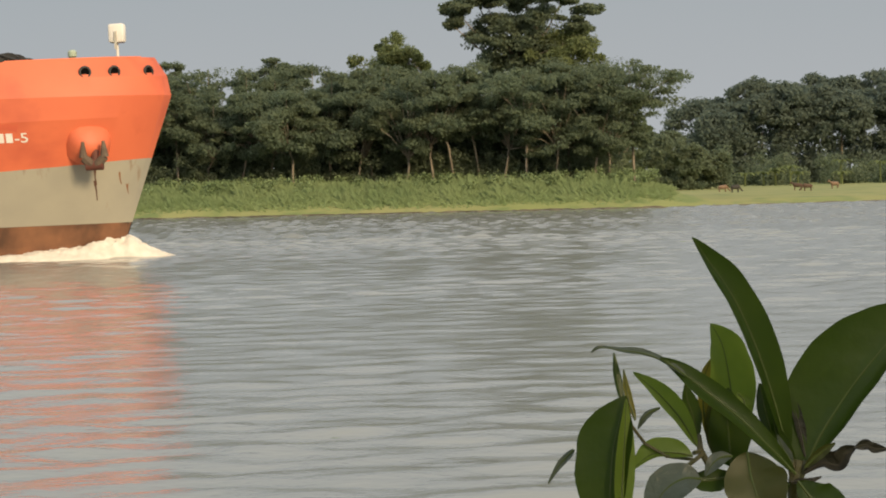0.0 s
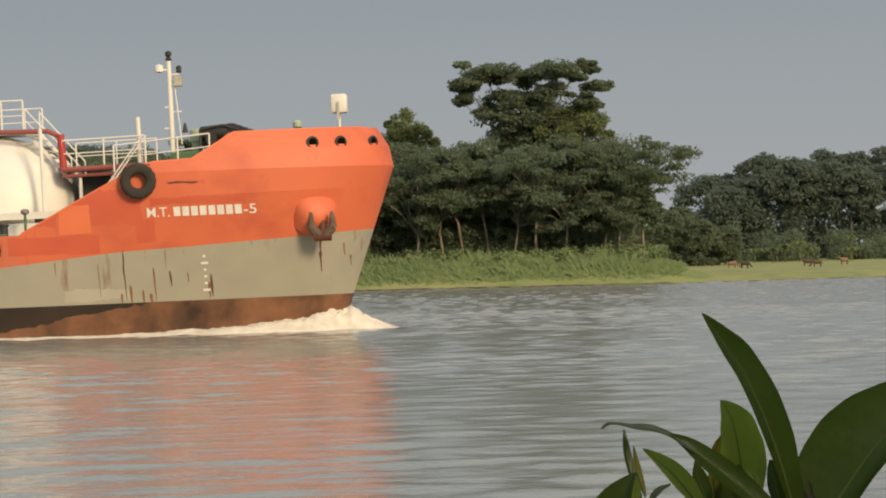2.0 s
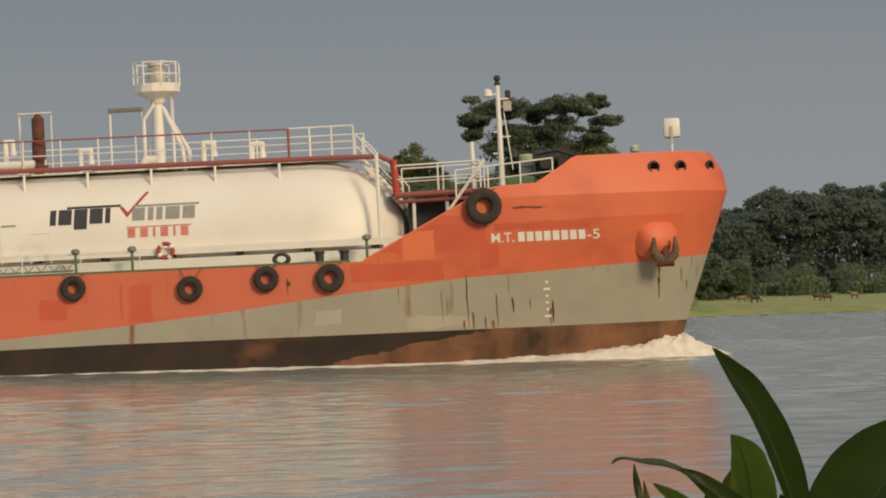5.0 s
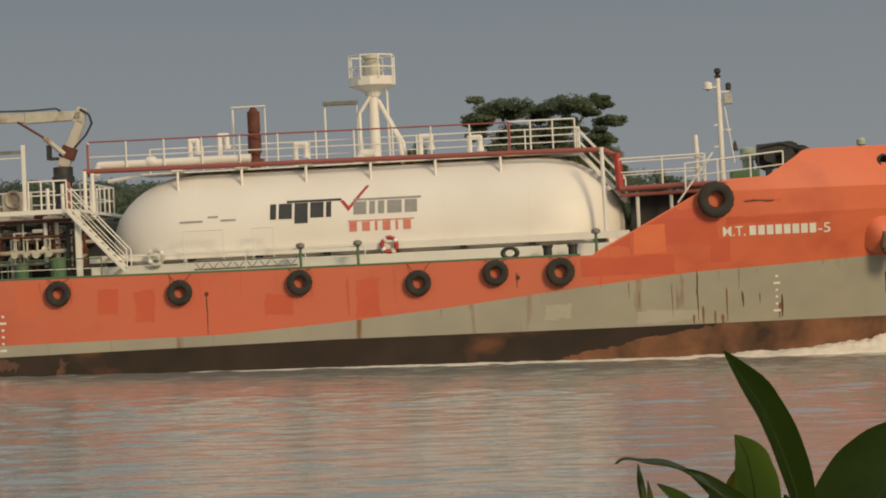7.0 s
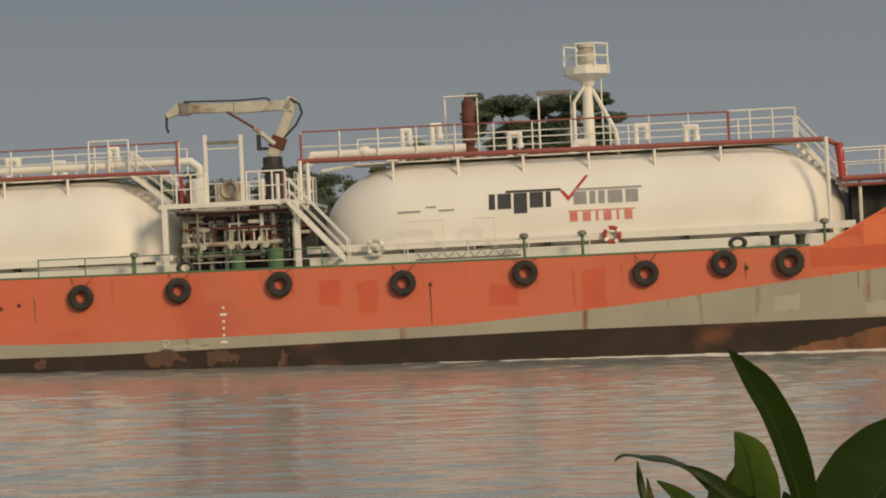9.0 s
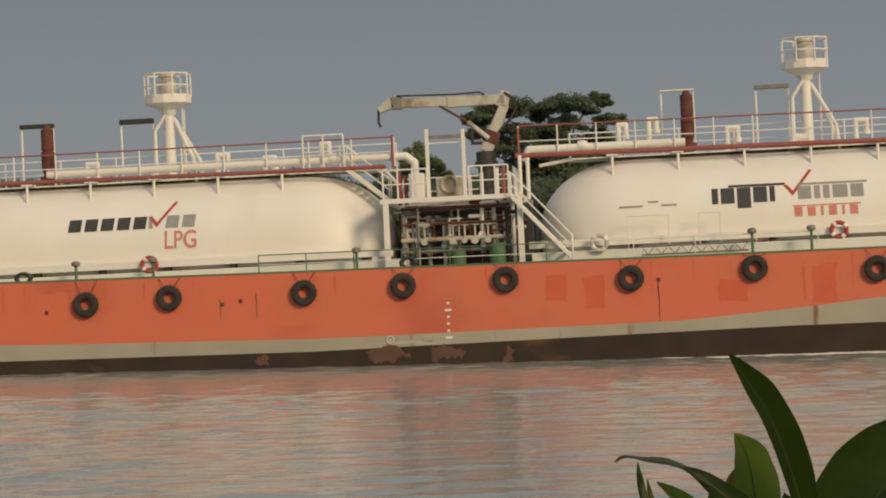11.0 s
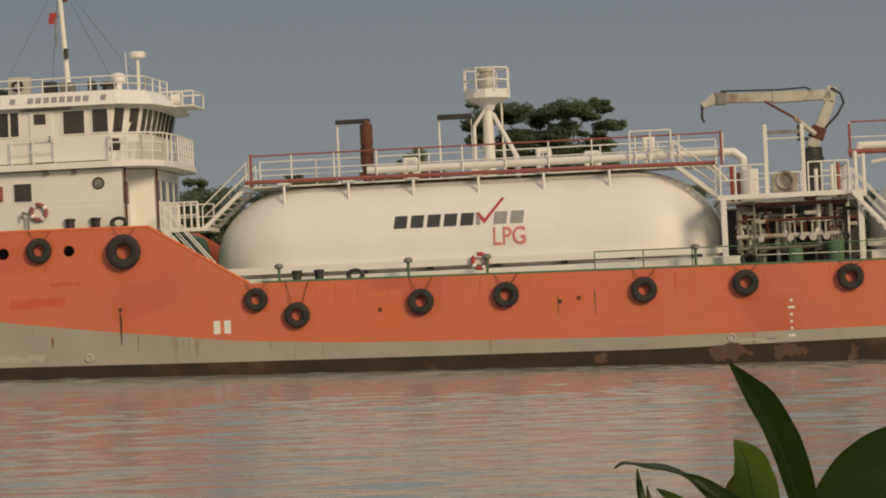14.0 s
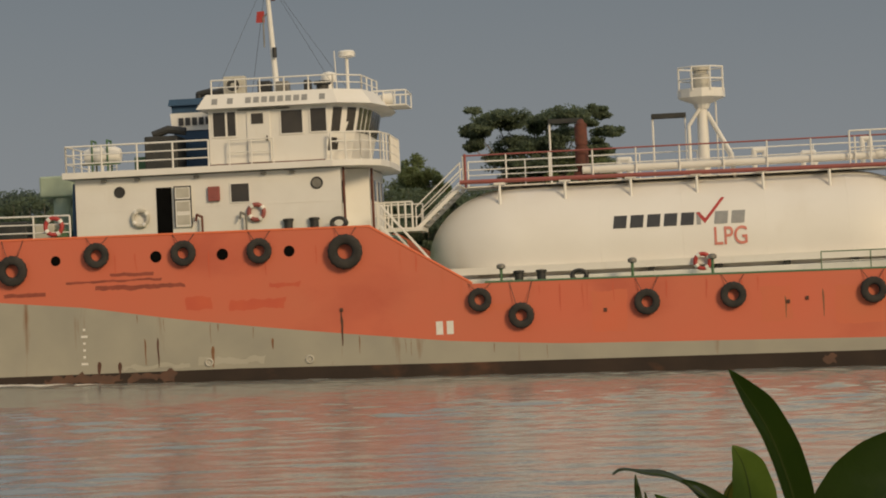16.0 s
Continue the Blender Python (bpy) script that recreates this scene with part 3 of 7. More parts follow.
# raised walkway between the forward tank and the forecastle
bm = box(mesh(), (10.7, 3.2, 6.32), (14.9, 5.4, 6.44))
part("fore_walkway", bm, M["steel"], ship, "raised walkway to the forecastle")
part("fore_pipe", run(mesh(), [(10.9, 3.0, 6.35), (15.0, 3.0, 6.38)], 0.11, 8), M["pink"], ship, "red pipe under the walkway")
part("fore_pipe", run(mesh(), [(10.9, 3.1, 6.1), (15.0, 3.1, 6.12)], 0.07, 8), M["pink"], ship)
rail("guard_rail", [(10.9, 3.1, 6.45), (14.2, 3.1, 6.5)], 1.05, 0.035, 2.2)
rail("guard_rail", [(10.9, 5.5, 6.45), (14.2, 5.5, 6.5)], 1.05, 0.03, 1.4)
for x in (11.6, 12.9, 14.1):
    part("walk_post", tube(mesh(), (x, 3.2, 3.8), (x, 3.2, 6.4), 0.07, n=8), M["white"], ship)
part("pump_house", box(mesh(), (11.3, 4.0, 3.7), (14.4, 8.0, 6.2), 0.04), M["dark"], ship, "dark machinery under the walkway")


# ---- midship platform, crane and manifold ----
def build_platform():
    pl = part("platform", box(mesh(), (-15.3, 1.0, 6.42), (-10.3, 1.15, 6.6)), M["white"], ship, "white steel working platform between the tanks")
    for lo, hi in (((-15.3, 9.05, 6.42), (-10.3, 9.2, 6.6)), ((-15.3, 1.15, 6.42), (-15.15, 9.05, 6.6)), ((-10.45, 1.15, 6.42), (-10.3, 9.05, 6.6))):
        part("edge_beam", box(mesh(), lo, hi), M["white"], pl)
    bar = box(mesh(), (-15.15, -0.04, 6.55), (-10.45, 0.04, 6.59))
    first = part("grating_bar", bar, M["white"], pl, at=pose(0, 1.25, 0))
    for i in range(1, 40):                           # open grating
        o = new("grating_bar", first.data)
        o.parent, o.matrix_basis = pl, pose(0, 1.25 + i * 0.197, 0)
    for x in (-15.1, -9.98):
        for y in (1.1, 9.0):
            part("platform_leg", box(mesh(), (x - 0.11, y - 0.11, 3.7), (x + 0.11, y + 0.11, 6.45), 0.02), M["white"], pl)
    part("outrigger", box(mesh(), (-10.4, 1.0, 6.44), (-9.85, 9.2, 6.56)), M["white"], pl)
    for x in (-13.42, -12.03):
        part("gate_post", box(mesh(), (x - 0.07, 1.1, 6.6), (x + 0.07, 1.24, 9.2 if x < -13 else 9.15), 0.015), M["white"], pl, "tall white gantry post")
    part("gate_bar", box(mesh(), (-13.4, 1.12, 8.82), (-12.05, 1.22, 8.95)), M["steel"], pl)
    part("gate_bar", tube(mesh(), (-13.4, 1.2, 8.65), (-12.05, 1.2, 8.65), 0.03, n=6), M["white"], pl)
    return pl


build_platform()
rail("guard_rail", [(-15.2, 1.1, 6.6), (-13.5, 1.1, 6.6)], 1.1, 0.035, 0.6)
rail("guard_rail", [(-11.9, 1.1, 6.6), (-10.4, 1.1, 6.6)], 1.1, 0.035, 0.5)
rail("guard_rail", [(-15.2, 9.0, 6.6), (-10.3, 9.0, 6.6)], 1.1, 0.035, 0.7)
rail("guard_rail", [(-10.3, 3.0, 6.6), (-10.3, 9.0, 6.6)], 1.1, 0.035, 0.9)
stairs((-8.05, 0.75, 4.0), (-10.3, 0.75, 6.5), 0.8, 10)
part("hose_reel", torus(box(mesh(), (-13.2, 2.0, 6.6), (-12.2, 3.0, 7.35), 0.08), 0.3, 0.07, 16, 6, Matrix.Translation((-12.7, 1.95, 7.1))), M["cream"], ship, "cream machine box with a hose reel")
part("control_box", box(mesh(), (-14.3, 2.2, 6.6), (-13.7, 2.9, 7.6), 0.04), M["white"], ship)
for x, h, c in ((-14.7, 1.3, "red"), (-14.45, 1.0, "pink"), (-11.5, 1.0, "white"), (-10.9, 1.15, "white"), (-10.65, 1.2, "pink"), (-10.0, 1.6, "white"), (-9.7, 1.5, "white")):
    part("riser_pipe", tube(mesh(), (x, 2.6, 6.4), (x, 2.6, 6.5 + h), 0.075, n=8), M[c], ship)


def build_crane():
    y = HALF
    cr = part("crane", lathe(mesh(), [(0.5, 6.6), (0.42, 6.75), (0.34, 7.0), (0.34, 7.8), (0.46, 7.85), (0.46, 8.05), (0.4, 8.1), (0.4, 8.45), (0.02, 8.5)], 18, Matrix.Translation((-11.45, y, 0))), M["dark"], ship, "cream knuckle boom deck crane", True)

    def beam(name, p, q, w0, w1, m, d=0.34):
        p, q = Vector(p), Vector(q)
        u = (q - p).normalized()
        n = Vector((-u.z, 0, u.x))
        bm = mesh()
        vs = [bm.verts.new(c + n * s * k + Vector((0, dy, 0))) for dy in (-d / 2, d / 2) for c, k in ((p, w0 / 2), (q, w1 / 2)) for s in (-1, 1)]
        for f in ((0, 2, 3, 1), (4, 5, 7, 6), (0, 1, 5, 4), (2, 6, 7, 3), (0, 4, 6, 2), (1, 3, 7, 5)):
            bm.faces.new([vs[i] for i in f])
        bmesh.ops.recalc_face_normals(bm, faces=bm.faces)
        bmesh.ops.bevel(bm, geom=list(bm.edges), offset=0.025, segments=1, affect="EDGES")
        return part(name, bm, M[m], cr)

    beam("king_post", (-11.45, y, 8.45), (-10.62, y, 10.3), 0.5, 0.36, "cream")
    beam("post_collar", (-11.3, y, 8.8), (-11.1, y, 9.25), 0.62, 0.56, "rust", 0.42)
    beam("crane_head", (-10.75, y, 10.2), (-10.55, y, 10.8), 0.5, 0.38, "cream")
    beam("boom", (-10.6, y, 10.5), (-12.9, y, 10.5), 0.36, 0.46, "cream")
    beam("boom_extension", (-12.7, y, 10.52), (-15.1, y, 10.56), 0.4, 0.36, "cream", 0.26)
    beam("boom_sleeve", (-14.7, y, 10.56), (-15.15, y, 10.56), 0.5, 0.5, "steel", 0.34)
    beam("boom_tip", (-15.1, y, 10.6), (-15.65, y, 10.3), 0.45, 0.22, "cream")
    part("lift_cylinder", tube(mesh(), (-11.3, y - 0.25, 8.95), (-12.1, y - 0.25, 9.65), 0.10, n=10), M["cream"], cr)
    part("lift_rod", tube(mesh(), (-12.1, y - 0.25, 9.65), (-13.2, y - 0.1, 10.36), 0.05, n=8), M["rust"], cr)
    part("hydraulic_hose", run(mesh(), [(-10.6, y - 0.2, 10.75), (-10.25, y - 0.2, 10.5), (-10.15, y - 0.2, 10.15), (-10.4, y - 0.2, 9.7), (-10.9, y - 0.2, 9.2)], 0.045, 6), M["dark"], cr)
    part("hydraulic_hose", run(mesh(), [(-11.4, y - 0.2, 10.72), (-11.6, y - 0.2, 10.82), (-12.6, y - 0.2, 10.78), (-14.9, y - 0.2, 10.84)], 0.035, 6), M["dark"], cr)
    part("operator_seat", box(box(mesh(), (-12.0, y - 0.4, 8.75), (-11.6, y + 0.1, 8.85)), (-12.0, y - 0.4, 8.85), (-11.9, y + 0.1, 9.35)), M["dark"], cr)
    part("hook", run(mesh(), [(-15.65, y, 10.35), (-15.68, y, 9.85), (-15.6, y, 9.65)], 0.05, 6), M["dark"], cr)


build_crane()


def build_manifold():
    rng = random.Random(12)
    # back block whose dark colour stands for the shade behind the pipes
    part("machinery", box(mesh(), (-14.9, 4.2, 3.7), (-9.6, 8.5, 6.2), 0.05), M["dark"], ship, "dark machinery block, coloured for the shade under the platform")
    for i in range(46):
        x = rng.uniform(-14.6, -10.2)
        y = rng.uniform(1.6, 3.8)
        z0, z1 = rng.choice((3.8, 4.4)), rng.uniform(5.2, 6.4)
        c = rng.choice(("white", "cream", "cream", "cream", "rust", "rust", "steel", "steel", "white", "dark"))
        bm = run(mesh(), [(x, y, z0), (x, y, z1), (x + rng.choice((-0.45, 0.45)), y, z1), (x + 0.45, y + 1.0, z1)], rng.choice((0.035, 0.05, 0.08)), 8)
        if rng.random() < 0.6:
            tube(bm, (x, y - 0.12, (z0 + z1) / 2), (x, y + 0.12, (z0 + z1) / 2), rng.choice((0.1, 0.14)), n=12)
        part("manifold_pipe", bm, M[c], ship, "", True)
    for z, c, r in ((6.2, "rust", 0.07), (5.0, "cream", 0.09), (4.55, "steel", 0.07), (5.6, "rust", 0.05)):
        part("header_pipe", run(mesh(), [(-14.6, 1.9, z), (-10.4, 1.9, z)], r, 8), M[c], ship, "", True)
    for x, w in ((-12.6, 0.13), (-11.75, 0.15), (-13.7, 0.12), (-11.25, 0.13), (-12.15, 0.11)):
        bm = tube(mesh(), (x, 1.5, 4.9), (x, 2.1, 4.9), 0.08, n=14)
        tube(bm, (x, 1.46, 4.9), (x, 1.54, 4.9), w, n=16)
        tube(bm, (x, 1.75, 4.9), (x, 1.75, 5.5), 0.04, n=6)
        torus(bm, 0.16, 0.02, 14, 5, Matrix.Translation((x, 1.72, 5.5)) @ Matrix.Rotation(math.pi / 2, 4, "X"))
        part("manifold_valve", bm, M["cream"], ship, "cream flanged valve with handwheel", True)
    part("drum", tube(mesh(), (-10.9, 1.6, 3.85), (-10.9, 1.6, 4.75), 0.32, n=16), M["green"], ship, "green drum", True)
    part("drum", tube(mesh(), (-12.4, 1.8, 3.85), (-12.4, 1.8, 4.5), 0.28, n=16), M["green"], ship, "green drum", True)


build_manifold()

# ---- deck edge: low rail, bollards, chocks, life rings ----
pts = [(a, 0.22, curve_at(EDGE, a)) for a in (-32.6, -26, -20, -12, -4, 3, 9.4)]
part("deck_edge_pipe", run(mesh(), [Vector(p) + Vector((0, -0.14, 0.03)) for p in pts], 0.05, 6), M["green"], ship, "green pipe along the deck edge")
rail("deck_rail", [(-20.0, 0.7, 3.95), (-9.0, 0.7, 3.88)], 0.75, 0.022, 1.9, M["green"], M["white"], M["green"])
rail("deck_rail", [(-8.0, 0.7, 3.88), (1.2, 0.7, 3.84)], 0.75, 0.02, 2.3, M["white"], M["white"], M["white"])
for x in (-27.05, -24.1 + 0.05, -1.25, 0.95, 10.0, -32.0, -16.2):
    bm = tube(mesh(), (x, 0.55, 3.75), (x, 0.55, 4.62), 0.055, n=8)
    vp = part("vent_post", bm, M["green"], ship, "green air pipe with a grey mushroom head")
    part("mushroom_head", lathe(mesh(), [(0.06, 0), (0.17, 0.05), (0.17, 0.16), (0.08, 0.22)], 12, Matrix.Translation((x, 0.55, 4.6))), M["steel"], vp, "", True)
for x, z in ((8.15, 3.75), (9.1, 3.75), (-31.35, 4.0), (-30.5, 4.0), (-40.1, 6.4), (-39.1, 6.4)):
    bm = lathe(mesh(), [(0.17, 0), (0.17, 0.42), (0.21, 0.44), (0.21, 0.52), (0.05, 0.54)], 14, Matrix.Translation((x, 0.75, z)))
    part("bollard", bm, M["dark"], ship, "black mooring bollard", True)
for x, z in ((6.75, 3.84), (-29.05, 4.05), (-38.1, 6.46), (-14.2, 3.93)):
    m = Matrix.Translation((x, 0.3, z + 0.2)) @ Matrix.Diagonal((1.35, 1, 0.95, 1))
    part("panama_chock", torus(mesh(), 0.2, 0.07, 20, 8, m, 1.4), M["dark"], ship, "black oval mooring chock", True)


def life_ring(x, y, z, R=0.36, base="red", parent=None):
    rg = part("life_ring", torus(mesh(), R - 0.08, 0.085, 24, 8, Matrix.Translation((x, y, z))), M[base], parent or ship, "round life ring" if base != "red" else "red and white life ring", True)
    for k in range(4):
        t = k * math.pi / 2 + 0.6
        m = Matrix.Translation((x + (R - 0.08) * math.cos(t), y, z + (R - 0.08) * math.sin(t))) @ Matrix.Rotation(-t, 4, "Y")
        bm = mesh()
        bmesh.ops.create_cone(bm, cap_ends=True, segments=10, radius1=0.094, radius2=0.094, depth=0.13, matrix=m)
        part("band", bm, M["white"], rg)


life_ring(2.05, 1.55, 4.6)
life_ring(-24.4, 1.55, 4.56)
life_ring(-7.0, 1.3, 4.55, base="cream")
# thin pipe frames before the forward tank
for pts in ([(-5.9, 1.35, 4.3), (-5.9, 1.35, 5.5), (-4.35, 1.35, 5.5), (-4.35, 1.35, 4.3)], [(-3.2, 1.35, 4.3), (-3.2, 1.35, 5.5), (-2.4, 1.35, 5.5), (-2.4, 1.35, 4.3)]):
    part("pipe_frame", run(mesh(), pts, 0.022, 6), M["white"], ship, "thin white pipe frame beside the tank")
# lattice gangway stowed on deck
gw = part("gangway", run(mesh(), [(-5.4, 0.75, 4.0), (-1.4, 0.75, 4.0)], 0.035, 6), M["steel"], ship, "grey lattice gangway lying on deck")
part("gangway_chord", run(mesh(), [(-5.4, 0.75, 4.3), (-1.4, 0.75, 4.3)], 0.03, 6), M["steel"], gw)
for i in range(16):
    x = -5.4 + i * 0.25
    part("gangway_web", tube(mesh(), (x, 0.75, 4.0 if i % 2 else 4.3), (x + 0.25, 0.75, 4.3 if i % 2 else 4.0), 0.018, n=5), M["steel"], gw)


# ---- accommodation, wheelhouse, funnel ----
def prism(poly_lo, poly_hi, z0, z1):
    """A closed block between two outlines with the same number of corners."""
    bm = mesh()
    lo = [bm.verts.new((x, y, z0)) for x, y in poly_lo]
    hi = [bm.verts.new((x, y, z1)) for x, y in poly_hi]
    n = len(lo)
    for i in range(n):
        bm.faces.new((lo[i], lo[(i + 1) % n], hi[(i + 1) % n], hi[i]))
    bm.faces.new(lo[::-1]), bm.faces.new(hi)
    bmesh.ops.recalc_face_normals(bm, faces=bm.faces)
    return bm


def mirror(pts):
    return pts + [(x, 2 * HALF - y) for x, y in reversed(pts)]


def side_window(parent, x0, x1, z0, z1, y, name="window", edge=0.05):
    w = part(name, box(mesh(), (x0, y - 0.015, z0), (x1, y + 0.05, z1)), M["glass"], parent, "dark glazed window")
    bm = mesh()
    for a, b in (((x0 - edge, z0 - edge), (x1 + edge, z0)), ((x0 - edge, z1), (x1 + edge, z1 + edge)), ((x0 - edge, z0), (x0, z1)), ((x1, z0), (x1 + edge, z1))):
        box(bm, (a[0], y - 0.035, a[1]), (b[0], y + 0.03, b[1]))
    part("window_frame", bm, M["white"], w)
    return w


def porthole(parent, x, z, y, r=0.17, glass="glass"):
    w = part("porthole", tube(mesh(), (x, y - 0.02, z), (x, y + 0.05, z), r, n=20), M[glass], parent)
    part("port_ring", torus(mesh(), r + 0.02, 0.03, 20, 6, Matrix.Translation((x, y - 0.02, z))), M["dark"], w)


HY = 0.85
house = part("deckhouse", prism(mirror([(-48.35, HY), (-38.05, HY)]), mirror([(-48.35, HY), (-38.05, HY)]), 6.3, 8.8), M["white"], ship, "white steel deckhouse")
bay = part("house_front", prism(mirror([(-38.1, 2.2), (-37.15, 2.6)]), mirror([(-38.1, 2.2), (-37.15, 2.6)]), 6.3, 8.8), M["white"], house)
for y in (3.2, 4.4, 5.8, 7.0):
    part("front_window", box(mesh(), (-37.16, y - 0.3, 7.6), (-37.12, y + 0.3, 8.4)), M["glass"], house)
for y in (1.25, 1.75):
    part("front_window", box(mesh(), (-38.06, y - 0.14, 7.45), (-38.02, y + 0.14, 8.3)), M["glass"], house)
for x, y in ((-37.95, 0.95), (-37.05, 2.6)):
    part("downpipe", tube(mesh(), (x, y, 6.3), (x, y, 8.8), 0.05, n=8), M["rust"], house, "rusty downpipe")
# boat deck with rounded front
dk = [(-48.75, 0.45), (-38.3, 0.45), (-37.2, 0.75), (-36.55, 1.7), (-36.35, 3.2)]
part("boat_deck", prism(mirror(dk), mirror(dk), 8.84, 9.08), M["white"], house, "white overhanging boat deck")
rail("guard_rail", [(x + (0.06 if x < -40 else -0.08), y + 0.08, 9.08) for x, y in dk[1:]] + [(-36.45, 7.0, 9.08)], 1.05, 0.035, 0.55, parent=ship, mids=2)
rail("guard_rail", [(-48.65, 0.55, 9.08), (-43.1, 0.55, 9.08)], 1.0, 0.035, 1.35, parent=ship, mids=2)
rail("guard_rail", [(-42.3, 0.6, 9.08), (-40.6, 0.6, 9.08)], 0.95, 0.026, 0.85, parent=ship, mids=1)
rail("guard_rail", [(-48.65, 0.55, 9.08), (-48.65, 9.6, 9.08)], 1.0, 0.035, 1.3, parent=ship, mids=2)
# house side: doors, ports, fittings
# flush black panel: the unlit room behind is put into its colour
part("door_opening", box(mesh(), (-45.2, HY - 0.02, 6.45), (-44.6, HY + 0.3, 8.36)), M["black"], house, "black panel for the unlit open doorway")
dl = part("door_leaf", box(mesh(), (-44.5, HY - 0.09, 6.8), (-43.82, HY - 0.03, 8.38), 0.02), M["white"], house, "white weathertight door folded back")
for z in (6.9, 7.42, 7.94):
    part("door_panel", box(mesh(), (-44.41, HY - 0.105, z), (-43.91, HY - 0.085, z + 0.36), 0.01), M["cream"], dl)
bm = mesh()
for a, b in (((-44.5, 6.8), (-44.46, 8.38)), ((-43.86, 6.8), (-43.82, 8.38)), ((-44.5, 8.34), (-43.82, 8.38)), ((-44.5, 7.84), (-43.82, 7.88))):
    box(bm, (a[0], HY - 0.112, a[1]), (b[0], HY - 0.088, b[1]))
part("door_gasket", bm, M["dark"], dl)
porthole(house, -46.62, 8.26, HY, 0.17)
porthole(house, -38.97, 8.25, HY, 0.19, "steel")
part("fire_box", box(box(mesh(), (-43.18, HY - 0.14, 7.74), (-42.72, HY, 8.3), 0.03), (-43.03, HY - 0.16, 7.88), (-42.87, HY - 0.13, 8.12)), M["pink"], house, "faded red fire hose box")
side_window(house, -42.29, -41.6, 7.67, 8.36, HY, edge=0.04)
life_ring(-45.83, HY - 0.1, 7.22, 0.37, "cream")
life_ring(-41.33, HY - 0.1, 7.24, 0.37, "pink")
for x, c in ((-43.4, "rust"), (-41.7, "steel")):
    part("air_pipe", run(mesh(), [(x, 0.6, 6.4), (x, 0.6, 7.15), (x - 0.2, 0.6, 7.25), (x - 0.25, 0.6, 7.0)], 0.045, 6), M[c], ship)
for x in (-47.2, -45.9, -43.6, -41.0, -39.9):
    part("deck_lamp", box(mesh(), (x - 0.1, HY - 0.16, 8.66), (x + 0.1, HY, 8.76), 0.02), M["steel"], house)
part("house_seam", box(mesh(), (-48.3, HY - 0.012, 7.53), (-38.1, HY, 7.55)), M["white"], house)

# wheelhouse with forward-leaning front
WL = [(-43.05, HY), (-38.6, HY), (-37.75, 1.9), (-37.5, 3.6)]
WT = [(-43.05, HY), (-38.3, HY), (-37.3, 1.8), (-37.0, 3.6)]
wheel = part("wheelhouse", prism(mirror(WL), mirror(WT), 9.07, 11.3), M["white"], house, "white wheelhouse with forward leaning windows")
RL = [(-43.45, 0.45), (-38.0, 0.45), (-36.8, 1.5), (-36.4, 3.4)]
RT = [(-43.1, 0.8), (-38.2, 0.8), (-37.2, 1.75), (-36.9, 3.5)]
roof = part("wheelhouse_roof", prism(mirror(RL), mirror(RT), 11.25, 11.82), M["white"], house, "white roof with a sloping brow")
for x0, x1, z0, z1 in ((-42.87, -42.0, 10.2, 11.12), (-40.24, -39.42, 10.2, 11.08), (-39.1, -38.5, 10.22, 11.1)):
    w = side_window(wheel, x0, x1, z0, z1, HY)
part("window_mullion", box(mesh(), (-42.4, HY - 0.04, 10.2), (-42.32, HY, 11.12)), M["white"], wheel)
wd = part("wheelhouse_door", box(mesh(), (-41.57, HY - 0.05, 9.15), (-40.66, HY, 11.14), 0.02), M["white"], wheel, "white sliding wheelhouse door")
part("door_window", box(mesh(), (-41.38, HY - 0.07, 10.62), (-40.92, HY - 0.045, 11.02)), M["glass"], wd)
part("handle", box(mesh(), (-40.82, HY - 0.1, 9.95), (-40.76, HY - 0.05, 10.15)), M["steel"], wd)
part("door_rail", box(mesh(), (-41.9, HY - 0.08, 11.15), (-39.9, HY, 11.2)), M["steel"], wheel)


def front_panes():
    """Leaning panes round the front of the wheelhouse."""
    lo, hi = mirror(WL), mirror(WT)
    pane = ((0.2, 0.5), (0.8, 0.5), (0.8, 0.92), (0.2, 0.92))
    low = ((0.1, 0.18), (0.8, 0.18), (0.8, 0.4), (0.1, 0.4))
    for i, n, k, quad in [(i, n, k, pane) for i, n in ((1, 2), (2, 3), (3, 4), (4, 3), (5, 2)) for k in range(n)] + [(1, 2, 0, low)]:
        cs = []
        for u, v in quad:
            f = (k + u) / n
            a = Vector((*lo[i], 9.07)).lerp(Vector((*lo[i + 1], 9.07)), f)
            b = Vector((*hi[i], 11.3)).lerp(Vector((*hi[i + 1], 11.3)), f)
            cs.append(a.lerp(b, v))
        nrm = (cs[1] - cs[0]).cross(cs[3] - cs[0]).normalized()
        if nrm.x < 0:
            nrm = -nrm
        bm = mesh()
        A = [bm.verts.new(c + nrm * 0.035) for c in cs]
        B = [bm.verts.new(c - nrm * 0.03) for c in cs]
        bm.faces.new(A), bm.faces.new(B[::-1])
        for j in range(4):
            bm.faces.new((A[j], A[(j + 1) % 4], B[(j + 1) % 4], B[j]))
        bmesh.ops.recalc_face_normals(bm, faces=bm.faces)
        part("front_pane", bm, M["glass"], wheel)


front_panes()
part("base_strip", box(mesh(), (-43.1, HY - 0.03, 9.08), (-38.6, HY, 9.14)), M["rust"], wheel)
